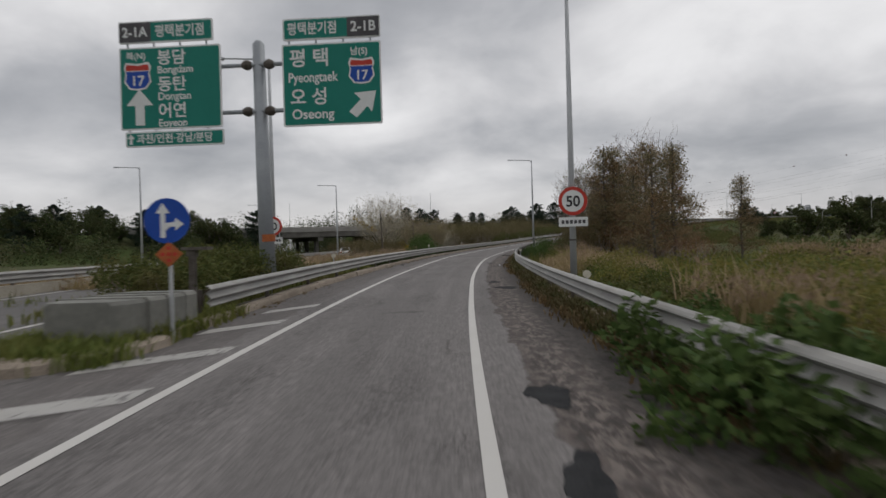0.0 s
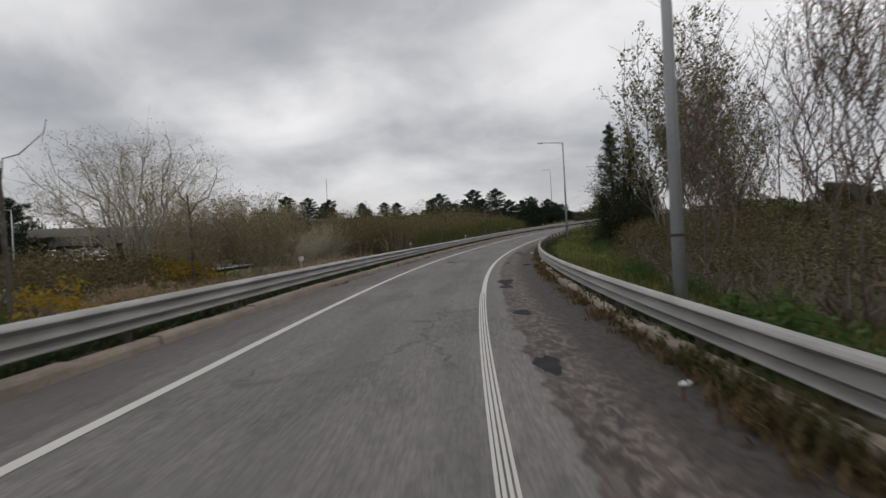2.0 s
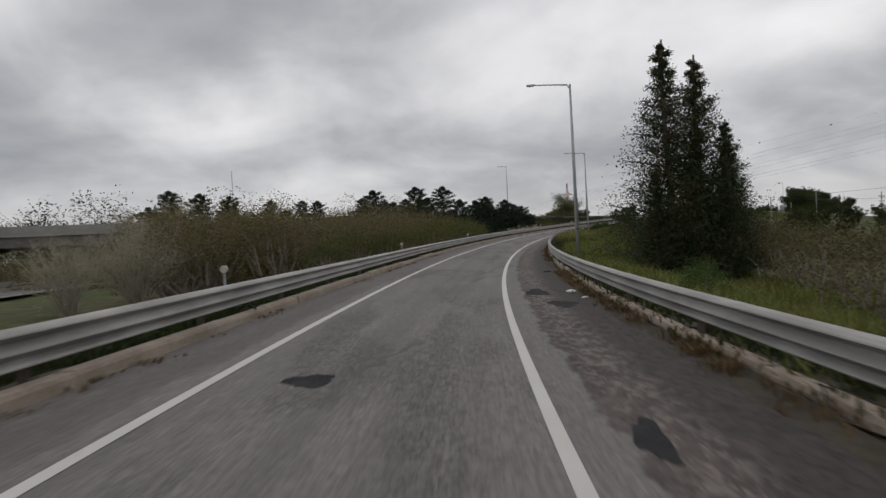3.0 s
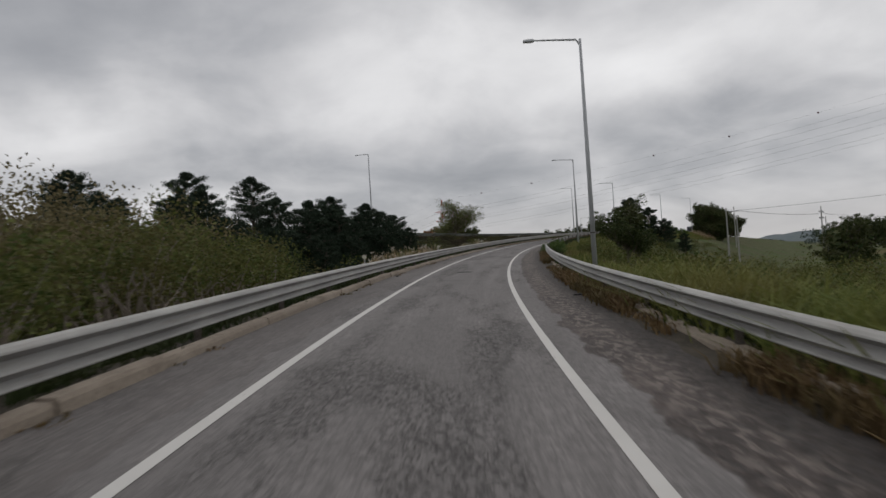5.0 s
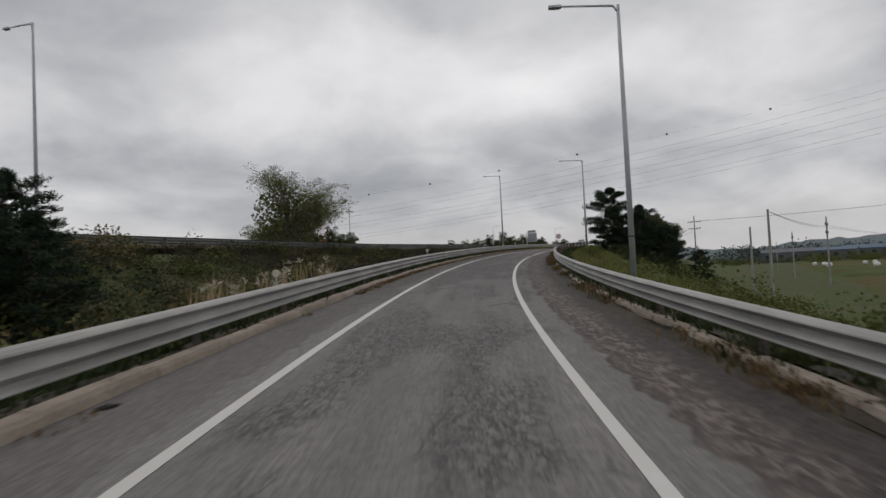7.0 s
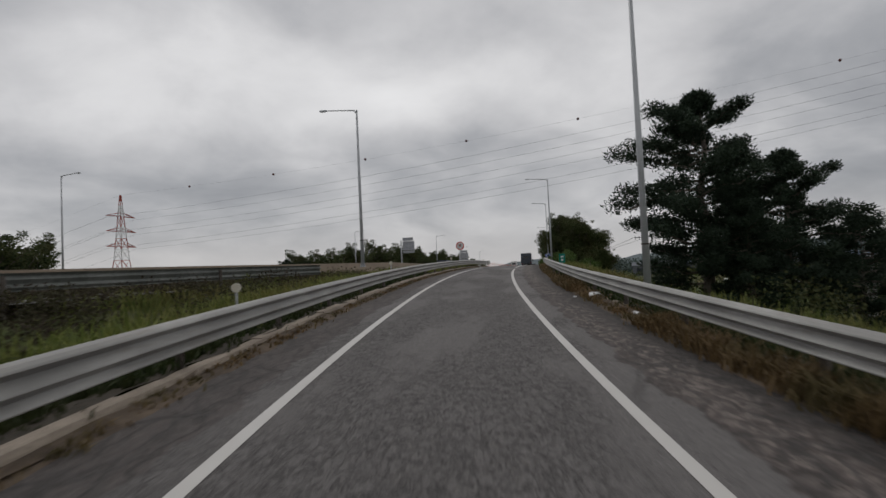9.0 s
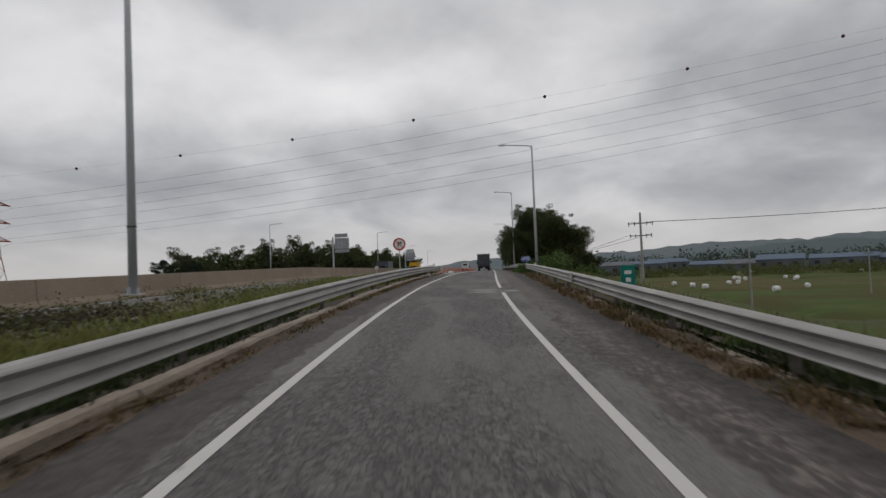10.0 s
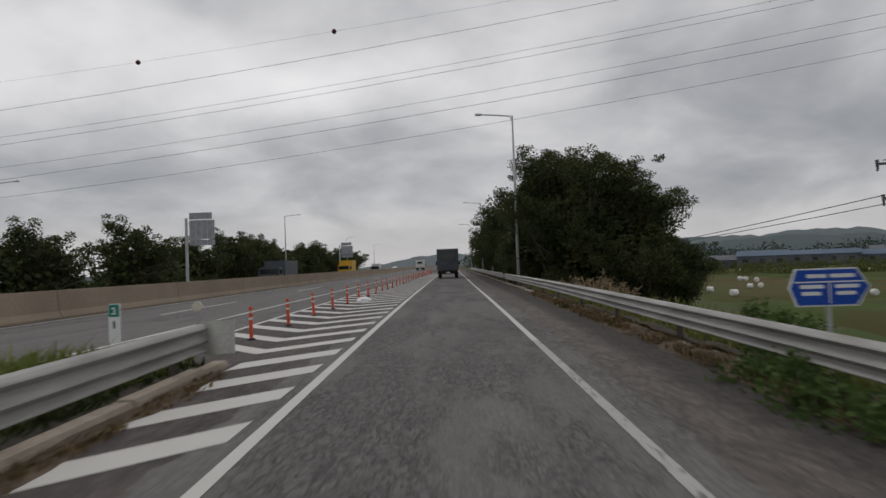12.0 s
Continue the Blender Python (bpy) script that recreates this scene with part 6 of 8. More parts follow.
pine = plant("pine", "dark ragged pine on the bank of the motorway", "tree", pine_tree(8.0, 3.3, 15000, 0.27), M_PINE, M_BARK, "crown", "trunk", "bank pines")
sow(pine, [(183, -19, 0.69), (188, -22, 0.82), (193, -18.5, 0.79), (198, -21, 0.82), (203, -18.8, 0.77), (206.5, -16.5, 0.67), (195, -29, 0.86), (186, -30, 0.86), (201, -14.8, 0.62), (178, -25, 0.82), (172, -22, 0.77), (176, -33, 0.86), (166, -30, 0.77), (189, -15.0, 0.67), (196, -14.2, 0.65), (180, -18, 0.73), (184, -15.5, 0.69), (178, -21, 0.77), (174, -17.5, 0.69), (170, -19.5, 0.73), (191, -20, 0.82), (200, -17.5, 0.73), (205, -14.2, 0.58), (199, -14.6, 0.69), (203, -16.8, 0.73), (195, -16.5, 0.76), (191.5, -17.2, 0.77), (187, -18.2, 0.79), (181, -25, 0.86), (172, -27, 0.86)])
for x_, y_, z_ in ((-37.7, 178, 0.8), (-34, 181, 0.75), (-30, 184, 0.7), (-15, 181, 0.55), (-22, 178, 0.5), (-18, 184, 0.52), (-8, 190, 0.55), (-4, 194, 0.5), (0, 198, 0.55), (11, 246, 0.75), (4, 240, 0.7), (-4, 232, 0.66), (-14, 224, 0.62), (-26, 214, 0.75), (-36, 204, 0.8), (-48, 196, 0.85)):
    clone(pine, Matrix.Translation((x_, y_, gz(x_, y_) - 0.1)) @ pose(0, 0, 0, 0, 0, R.uniform(0, 360)) @ Matrix.Scale(z_, 4))
sow(plant("willow", "feathery pale green willow on the bank", "tree", broad_tree(7.0, 4.4, 70, 24000, 0.12, 0.1), M_WILLOW, M_TWIG), [(231, -17.0, 0.95), (236.5, -19.5, 0.75)])
far_tree = plant("tree", "dark leafy tree beyond the motorway", "tree", broad_tree(7.6, 3.5, 36, 11000, 0.2, 0.06), M_OAK, M_BARK, group="motorway trees")
for k_ in range(38):
    m_ = -40 + 6.5 * k_ + R.uniform(-2, 2)
    p_ = on_main(m_, -21.5 - R.uniform(0, 5))
    if m_ < -1:
        continue
    mt_ = Matrix.Translation((p_.x, p_.y, gz(p_.x, p_.y) - 0.1)) @ pose(0, 0, 0, 0, 0, R.uniform(0, 360)) @ Matrix.Scale(float(np.interp(m_, [0, 25, 60, 90], [0.98, 1.3, 1.5, 1.6])) * R.uniform(0.88, 1.06), 4)
    if far_tree.location.length < 1:
        far_tree.matrix_basis = mt_
    else:
        clone(far_tree, mt_)
red_tree = plant("tree", "small red brown autumn tree beyond the motorway", "tree", broad_tree(6.5, 3.0, 26, 3000, 0.3, 0.3), M_RUSTLEAF, M_BARK, group="autumn trees")
for k_, (m_, b_) in enumerate(((-70, -23), (-67, -24), (-63.5, -23))):
    p_ = on_main(m_, b_)
    mt_ = Matrix.Translation((p_.x, p_.y, gz(p_.x, p_.y) - 0.1)) @ pose(0, 0, 0, 0, 0, 80 * k_) @ Matrix.Scale(1.15, 4)
    if k_ == 0:
        red_tree.matrix_basis = mt_
    else:
        clone(red_tree, mt_)
for m_, z_ in ((-58, 1.08), (-55.5, 1.12), (-52, 1.0)):
    p_ = on_main(m_, -23)
    clone(far_tree, Matrix.Translation((p_.x, p_.y, gz(p_.x, p_.y) - 0.1)) @ pose(0, 0, 0, 0, 0, R.uniform(0, 360)) @ Matrix.Scale(z_, 4))
for x_, y_, z_ in ((99.8, 309.8, 0.62), (104.5, 313, 0.6), (108, 316, 0.5)):
    clone(pine, Matrix.Translation((x_, y_, gz(x_, y_) - 0.1)) @ pose(0, 0, 0, 0, 0, R.uniform(0, 360)) @ Matrix.Scale(z_, 4))
for k_ in range(34):
    a_ = R.uniform(0, 0.72)
    x_, y_ = -150 + 92 * a_ + R.uniform(-12, 12), 75 + 85 * a_ + R.uniform(-10, 18)
    clone(far_tree if k_ % 3 else pine, Matrix.Translation((x_, y_, gz(x_, y_) - 0.1)) @ pose(0, 0, 0, 0, 0, R.uniform(0, 360)) @ Matrix.Scale(R.uniform(0.75, 1.0), 4))

for k_ in range(26):
    p_ = on_main(-241 - 6.0 * k_ + R.uniform(-2, 2), 15.0 + R.uniform(-1.0, 7.0))
    g_ = gz(p_.x, p_.y)
    clone(far_tree if k_ % 4 else pine, Matrix.Translation((p_.x, p_.y, g_ - 0.1)) @ pose(0, 0, 0, 0, 0, R.uniform(0, 360)) @ Matrix.Scale(max(0.45, (11.6 - g_) / 7.8) * R.uniform(0.88, 1.06), 4))

# ---- grasses, as uncounted stuff ----


def tufts(name, label, places, height, blades, mat_, width=0.022, spread=0.16, lean=0.5):
    """Bent blades in tufts on the ground; places: arrays of x, y."""
    x, y = places[:2]
    z = ground_z(x, y) - 0.03 if len(places) == 2 else places[2]
    n = len(x)
    base = np.repeat(np.stack([x, y, z], 1), blades, 0)
    k = len(base)
    base[:, :2] += R.normal(size=(k, 2)) * spread
    hgt = np.repeat(height * R.uniform(0.55, 1.25, n), blades) * R.uniform(0.6, 1.1, k)
    a = R.uniform(0, 2 * math.pi, k)
    d = np.stack([np.cos(a), np.sin(a), np.zeros(k)], 1)
    e = np.stack([-np.sin(a), np.cos(a), np.zeros(k)], 1) * (width * R.uniform(0.6, 1.5, k))[:, None]
    ln = R.uniform(0.1, lean, k)[:, None] * hgt[:, None]
    mid = base + d * ln * 0.35 + np.stack([np.zeros(k), np.zeros(k), hgt * 0.6], 1)
    tip = base + d * ln + np.stack([np.zeros(k), np.zeros(k), hgt * R.uniform(0.75, 1.0, k)], 1)
    v = np.stack([base - e, base + e, mid + e * 0.8, mid - e * 0.8, mid - e * 0.8, mid + e * 0.8, tip + e * 0.1, tip - e * 0.1], 1).reshape(-1, 3)
    ob = new(name, quad_mesh(name, v, mat_))
    tagged(ob, label, "grass", kind="stuff")
    return tip, hgt


def strip(n, s0, s1, l0, l1, clump=0.0):
    """n places between two offsets along the ramp, optionally gathered in patches."""
    s, l = R.uniform(s0, s1, n * (3 if clump else 1)), R.uniform(l0, l1, n * (3 if clump else 1))
    c = np.array([on(a, b)[:2] for a, b in zip(s, l)])
    if clump:
        keep = hash_noise(c[:, 0], c[:, 1], clump) > 0.05
        c = c[keep][:n]
    return c[:, 0], c[:, 1]


def plumes(name, label, tips, hgt, mat_, share, length=0.3):
    pick = R.uniform(0, 1, len(tips)) < share
    p = tips[pick]
    up = np.repeat(p, 7, 0) + R.normal(size=(len(p) * 7, 3)) * 0.03 - [0, 0, 0.08]
    v = quads(up, 1.6, length, length * 0.16, 0.25)
    tagged(new(name, quad_mesh(name, v, mat_)), label, "grass", kind="stuff")


tufts("verge_grass", "short rough verge grass behind the guardrails", strip(9000, -10, 320, 4.5, 9.0), 0.4, 7, M_GRASS)
tufts("verge_grass", "short rough verge grass behind the guardrails", strip(5200, 12, 204, -8.5, -4.0), 0.42, 7, M_GRASS)
t_, h_ = tufts("dry_grass", "tall straw coloured grass with tan seed heads", strip(6500, -5, 62, 6.6, 30, 11.0), 1.15, 8, M_STRAW, 0.02, 0.22)
plumes("seed_heads", "tan seed heads of the tall grass", t_, h_, M_TANPLUME, 0.16, 0.26)
tufts("meadow_grass", "tall green grass between the dry tufts", strip(1300, -5, 62, 4.8, 24), 0.6, 8, M_LUSH, 0.022, 0.2)
t_, h_ = tufts("dry_grass", "tall straw coloured grass left of the ramp", strip(3600, 22, 90, -26, -5.0, 8.0), 0.95, 8, M_STRAW, 0.02, 0.22)
plumes("seed_heads", "tan seed heads of the tall grass", t_, h_, M_TANPLUME, 0.14, 0.24)
tufts("meadow_grass", "green meadow grass left of the ramp", strip(4200, 16, 100, -24, -4.4), 0.6, 8, M_GRASS, 0.022, 0.2)
t_, h_ = tufts("dry_grass", "tan reeds before the willows", strip(420, 72, 92, -11.5, -8.6, 3.0), 1.0, 7, M_STRAW, 0.018, 0.16, 0.4)
plumes("seed_heads", "pale plumes of the tan reeds", t_, h_, M_TANPLUME, 0.3, 0.26)
tufts("lush_grass", "yellow green grass behind the left guardrail", strip(3200, 62, 128, -8.6, -4.2), 0.36, 8, M_LUSH, 0.02, 0.18, 0.9)
tufts("lush_grass", "bright green lush grass on the bank", strip(1900, 118, 160, 4.6, 10), 0.55, 8, M_LUSH, 0.022, 0.2, 0.9)
tufts("lush_grass", "bright green grass on the bank beside the rail", strip(2600, 243, 317, -6.6, -4.3), 0.72, 8, M_LUSH, 0.024, 0.2, 0.9)
tufts("weeds", "tall green weeds between ramp and motorway", strip(1800, 262, 312, -8.0, -4.8), 0.6, 9, M_GRASS, 0.03, 0.2)
tufts("dry_grass", "tan meadow grass close behind the guardrail", strip(2600, -2, 60, 5.2, 10, 5.0), 0.75, 8, M_STRAW, 0.02, 0.2)
tufts("lush_grass", "yellow green grass among the bushes", strip(2600, 84, 122, 4.7, 15), 0.55, 8, M_LUSH, 0.022, 0.2, 0.9)
tufts("lush_grass", "tall grass along the verge before the round trees", strip(2400, 314, 352, 4.9, 9.5), 0.6, 8, M_LUSH, 0.022, 0.2)
t_, h_ = tufts("dry_grass", "tan reeds at the foot of the round trees", strip(130, 333, 346, 7.0, 12.0), 1.3, 7, M_STRAW, 0.018, 0.16, 0.4)
plumes("seed_heads", "tan plumes of the reeds", t_, h_, M_TANPLUME, 0.3, 0.3)
tufts("lush_grass", "grass on the bank beside the field", strip(3600, 262, 345, 4.7, 12), 0.5, 8, M_GRASS, 0.022, 0.2)
for a_, b_, n_ in ((160, 186, 80), (200, 224, 60)):
    t_, h_ = tufts("silver_reeds", "reeds with silvery white plumes behind the guardrail", strip(n_, a_, b_, -7.6, -4.9, 3.0), 1.25, 7, M_STRAW, 0.018, 0.15, 0.35)
    plumes("reed_plumes", "silvery white plumes of the reeds", t_, h_, M_PLUME, 0.14, 0.26)


def kerb_row(n, s0, s1, line, a, b, clump):
    """Places along a kerb on the road's own level, gathered in patches."""
    s = R.uniform(s0, s1, 3 * n)
    keep = (hash_noise(s, s * 0.37, clump) > 0.0) | (clump > 50)
    s = s[keep][:n]
    q = np.array([on(x, line(x) + R.uniform(a, b), 0.01) for x in s])
    return q[:, 0], q[:, 1], q[:, 2]


tufts("kerb_weeds", "green weeds creeping over the shoulder", kerb_row(1000, 4, 62, rail_right, -0.5, 0.1, 3.0), 0.18, 9, M_DRYWEED, 0.016, 0.12, 1.2)
tufts("kerb_weeds", "dark weeds hiding the foot of the guardrail", kerb_row(1500, 5, 62, rail_right, -0.2, 0.14, 99.0), 0.26, 9, M_VERGE, 0.016, 0.1, 1.2)
tufts("lush_grass", "tall lush grass hanging over the guardrail", strip(700, 134, 152, 4.3, 6.5), 1.05, 10, M_LUSH, 0.02, 0.2, 1.5)
tufts("kerb_weeds", "rusty dry grass over the kerb", kerb_row(2200, 136, 262, rail_right, -0.34, 0.12, 9.0), 0.3, 10, M_DRYWEED, 0.014, 0.1, 1.4)
tufts("lush_grass", "bright grass beside the end of the guardrail", kerb_row(1700, 292, 317.2, lambda s: -5.6, -1.4, 1.4, 99.0), 0.42, 9, M_LUSH, 0.02, 0.14, 1.0)
tufts("kerb_weeds", "green weeds growing over the kerb", kerb_row(1300, 20, 330, rail_right, -0.3, 0.12, 3.3), 0.17, 10, M_DRYWEED, 0.016, 0.1, 1.2)
tufts("kerb_weeds", "dry brown weeds along the kerb", kerb_row(1500, 0, 335, rail_right, -0.32, 0.15, 2.6), 0.2, 10, M_DRYWEED, 0.014, 0.1, 1.2)
# grass below the beams, near-black to stand in for the shade there
tufts("kerb_weeds", "grass under the guardrail, coloured dark as in shade", kerb_row(3600, 0, 335, rail_right, 0.15, 0.9, 40.0), 0.26, 8, M_SHADEWEED, 0.018, 0.12, 0.9)
tufts("kerb_weeds", "grass under the guardrail, coloured dark as in shade", kerb_row(3600, 12, 317, lambda s: rail_left(s) - 0.75, -0.4, 0.5, 40.0), 0.26, 8, M_SHADEWEED, 0.018, 0.12, 0.9)
tufts("kerb_weeds", "grass under the guardrail, coloured dark as in shade", kerb_row(3600, 12, 317, lambda s: rail_left(s) - 0.75, -0.4, 0.5, 23.0), 0.26, 8, M_SHADEWEED, 0.018, 0.12, 0.9)
tufts("kerb_weeds", "dry leaves and weeds along the kerb", kerb_row(170, 12, 318, lambda s: rail_left(s) + 0.24, -0.04, 0.06, 3.0), 0.06, 9, M_DRYWEED, 0.02, 0.12, 1.6)
tufts("kerb_weeds", "dry brown weeds along the kerb", kerb_row(1500, 205, 316, lambda s: rail_left(s) + 0.22, -0.14, 0.1, 99.0), 0.09, 9, M_DRYWEED, 0.014, 0.1, 1.5)
tufts("kerb_weeds", "dry brown weeds along the kerb", kerb_row(2200, 235, 335, lambda s: rail_right(s) - 0.08, -0.16, 0.14, 99.0), 0.13, 9, M_DRYWEED, 0.013, 0.1, 1.5)
tufts("nose_grass", "green grass growing on the nose", kerb_row(900, 7.6, 13, lambda s: -4.3, -1.0, 1.0, 60.0), 0.34, 8, M_LUSH, 0.018, 0.14, 0.8)


# ---- thickets: uncounted brush on the banks and far woods ----


def thicket(name, label, x, y, height, radius, leaves, leaf, mat_, up=0.3):
    """Leaf clumps standing on the ground, one above another, as one mesh."""
    x, y = np.asarray(x), np.asarray(y)
    away = np.abs(ramp_coords(x, y)[1]) > 5.2 + 1.3 * radius
    x, y = x[away], y[away]
    z = ground_z(x, y)
    out = []
    for a, b, c in zip(x, y, z):
        h, r = height * R.uniform(0.6, 1.3), radius * R.uniform(0.7, 1.3)
        p = shell(leaves, (r, r, h * 0.55), 0.35)
        p[:, 2] += h * 0.45
        p[:, 2] = np.abs(p[:, 2])
        out.append(p + [a, b, c - 0.1])
    v = quads(np.concatenate(out), up, leaf, leaf * 0.6)
    tagged(new(name, quad_mesh(name, v, mat_)), label, "brush", kind="stuff")


def main_area(n, m0, m1, b0, b1):
    q = [on_main(R.uniform(m0, m1), R.uniform(b0, b1)) for _ in range(n)]
    return np.array([p.x for p in q]), np.array([p.y for p in q])


def ramp_area(n, s0, s1, l0, l1):
    q = [on(R.uniform(s0, s1), R.uniform(l0, l1)) for _ in range(n)]
    return np.array([p.x for p in q]), np.array([p.y for p in q])


thicket("bank_brush", "olive brown brush covering the motorway bank", *main_area(170, -205, -118, 11, 36), 2.0, 1.6, 190, 0.24, M_SCRUB)
thicket("bank_brush", "dull green brush covering the motorway bank", *main_area(110, -205, -118, 11, 36), 2.0, 1.5, 190, 0.24, M_DULL)
thicket("bank_brush", "dark brush on the slope above the ramp", *ramp_area(150, 165, 245, -24, -8.5), 0.9, 1.3, 170, 0.2, M_DULL)
thicket("bank_brush", "brown heath on the slope above the ramp", *ramp_area(760, 210, 276, -24, -6.4), 0.9, 1.2, 330, 0.11, M_HEATH)
thicket("bank_brush", "dark pine undergrowth on the bank", *ramp_area(110, 172, 212, -32, -13), 2.6, 1.6, 210, 0.24, M_PINE)
thicket("bank_brush", "tangled green brush beside the guardrail", *ramp_area(170, 150, 226, 7.5, 17), 1.3, 1.2, 200, 0.17, M_DULL)
thicket("bank_brush", "rank bushes on the lower bank", *ramp_area(110, 150, 232, 15, 30), 2.6, 1.8, 230, 0.2, M_DULL)
thicket("bank_brush", "brown heath close behind the guardrail", *ramp_area(170, 205, 247, -9, -5.7), 0.75, 0.6, 240, 0.09, M_HEATH)
thicket("bank_brush", "olive green brush among the brown heath", *ramp_area(150, 236, 300, -20, -7.0), 0.85, 1.1, 300, 0.1, M_DULL)
thicket("bank_brush", "dark bushes under the pines", *ramp_area(46, 251, 266, 7.6, 19), 1.7, 1.2, 420, 0.12, M_OAK)
thicket("bank_brush", "dark weeds between ramp and motorway", *ramp_area(120, 254, 303, -10, -5.8), 0.5, 0.6, 260, 0.09, M_DULL)
tufts("meadow_grass", "rank olive grass between ramp and motorway", strip(5200, 250, 318, -12, -4.6), 0.55, 8, M_GRASS, 0.022, 0.2)
thicket("bank_brush", "green brush on the bank below the road", *ramp_area(190, 120, 300, 9.5, 26), 0.9, 1.3, 170, 0.2, M_DULL)
thicket("meadow_brush", "brown brush among the dry grass", *ramp_area(90, -10, 60, 14, 60), 1.0, 1.4, 150, 0.2, M_SCRUB)
thicket("meadow_brush", "green brush beyond the dry grass", *ramp_area(110, -10, 120, 22, 70), 1.6, 1.9, 170, 0.26, M_DULL)
thicket("woods", "dark wood beyond the bridge", *main_area(330, -330, -190, -80, -24), 12.0, 3.4, 300, 0.5, M_OAK)
thicket("woods", "dark wood on the plain beyond the bridge", *main_area(150, -210, -50, -120, -50), 13.0, 4.0, 240, 0.6, M_OAK)
thicket("woods", "dark wood along the far side of the motorway", *main_area(60, -190, -60, -40, -22), 4.5, 2.4, 230, 0.4, M_OAK)
thicket("woods", "brown willow wood left of the ramp", *ramp_area(90, 128, 165, -62, -24), 3.4, 2.4, 300, 0.28, M_SCRUB)
thicket("woods", "dark wood beside the first bend", np.array([-150 + 95 * R.uniform(0, 1) for _ in range(110)]), np.array([70 + 90 * R.uniform(0, 1) for _ in range(110)]), 5.5, 3.0, 240, 0.45, M_OAK)

# ---- the other ramp at the start, with its wall and rail ----


def left_c(s):
    return float(np.interp(s, [-40, 0, 20, 40, 60, 85, 110, 140], [-8.6, -9.0, -10.4, -13.6, -18, -25.5, -35.5, -50]))


def on_left(s, l, dz=0.0):
    p = on(s, l)
    return Vector((p.x, p.y, float(np.interp(s, [-40, 0, 20, 60, 140], [-0.5, 0.0, 0.28, 0.35, 0.9])) + dz))


ribbon("side_road", -40, 140, lambda s: left_c(s) - 3.6, lambda s: left_c(s) + 3.4, 0.06, M_MAIN, 2.0, 5, "grey asphalt of the other ramp", place=on_left)
for o_ in (-3.0, 2.6):
    ribbon("lane_line", -40, 140, lambda s: left_c(s) + o_ - 0.08, lambda s: left_c(s) + o_ + 0.08, 0.068, M_PAINT, 2.0, 2, "solid white edge line of the other ramp", place=on_left)
side_wall = thing("retaining_wall", "cream concrete wall under the rail of the other ramp", "wall", kind="structure")
M_CREAM = plain("cream_concrete", (0.34, 0.31, 0.25), (0.47, 0.43, 0.36), 0.9, 0.0, 12.0, 0.6, 0.2)
for s_ in range(-40, 140, 4):
    part("wall_block", Mesh().grid([[on_left(q, left_c(q) - 3.8, -0.3), on_left(q, left_c(q) - 3.82, 0.42), on_left(q, left_c(q) - 4.1, 0.42), on_left(q, left_c(q) - 4.1, -0.3)] for q in (s_ + 0.01, s_ + 3.99)], close=True), M_CREAM, side_wall)
guardrail(lambda s: left_c(s) - 3.85, -1, -40, 140, 0.5, 0.92, "grey W-beam guardrail above a cream wall", on_left, yaw, 4.0)

# ---- motorway bridge over the other ramp ----
bridge = thing("bridge", "weathered concrete motorway bridge on round piers", "bridge", kind="structure")
for b0_, b1_, z0_, z1_, nm_ in ((-15.8, 9.9, -0.45, -0.02, "deck_slab"), (9.6, 9.95, -0.02, 0.85, "parapet"), (-15.9, -15.6, -0.02, 0.85, "parapet")):
    part(nm_, Mesh().grid([[on_main(m, b0_, z0_), on_main(m, b1_, z0_), on_main(m, b1_, z1_), on_main(m, b0_, z1_)] for m in (-276, -255, -235, -215, -197)], close=True), M_DECK, bridge)
for k_ in range(7):
    b_ = -14.5 + k_ * 3.9
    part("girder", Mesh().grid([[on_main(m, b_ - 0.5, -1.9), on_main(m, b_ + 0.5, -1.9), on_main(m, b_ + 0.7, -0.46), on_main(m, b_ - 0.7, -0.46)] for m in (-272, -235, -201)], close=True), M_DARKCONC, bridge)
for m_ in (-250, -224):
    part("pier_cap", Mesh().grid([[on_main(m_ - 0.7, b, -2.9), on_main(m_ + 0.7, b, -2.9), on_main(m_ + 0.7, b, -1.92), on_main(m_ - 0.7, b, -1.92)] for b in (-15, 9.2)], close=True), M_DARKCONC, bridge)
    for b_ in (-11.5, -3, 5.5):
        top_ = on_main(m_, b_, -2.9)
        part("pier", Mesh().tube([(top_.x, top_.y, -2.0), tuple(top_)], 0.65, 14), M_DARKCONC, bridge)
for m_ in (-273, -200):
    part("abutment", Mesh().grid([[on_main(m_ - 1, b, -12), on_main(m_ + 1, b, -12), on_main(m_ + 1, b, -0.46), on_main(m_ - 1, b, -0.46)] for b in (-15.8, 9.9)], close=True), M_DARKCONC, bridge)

# thin masts seen over the far woods
mast = thing("mast", "thin grey mast rising over the far trees", "mast", Matrix.Translation((-34.2, 202.4, gz(-34.2, 202.4))), "thin masts")
part("pole", Mesh().tube([(0, 0, 0), (0, 0, 12.4)], [0.12, 0.05], 8), M_POLE, mast)
for x_, y_, h_ in ((-73.4, 159.9, 19.6), (-85.6, 202.7, 19.3)):
    clone(mast, Matrix.Translation((x_, y_, gz(x_, y_))) @ Matrix.Diagonal((1, 1, (h_ - gz(x_, y_)) / 12.4, 1)))

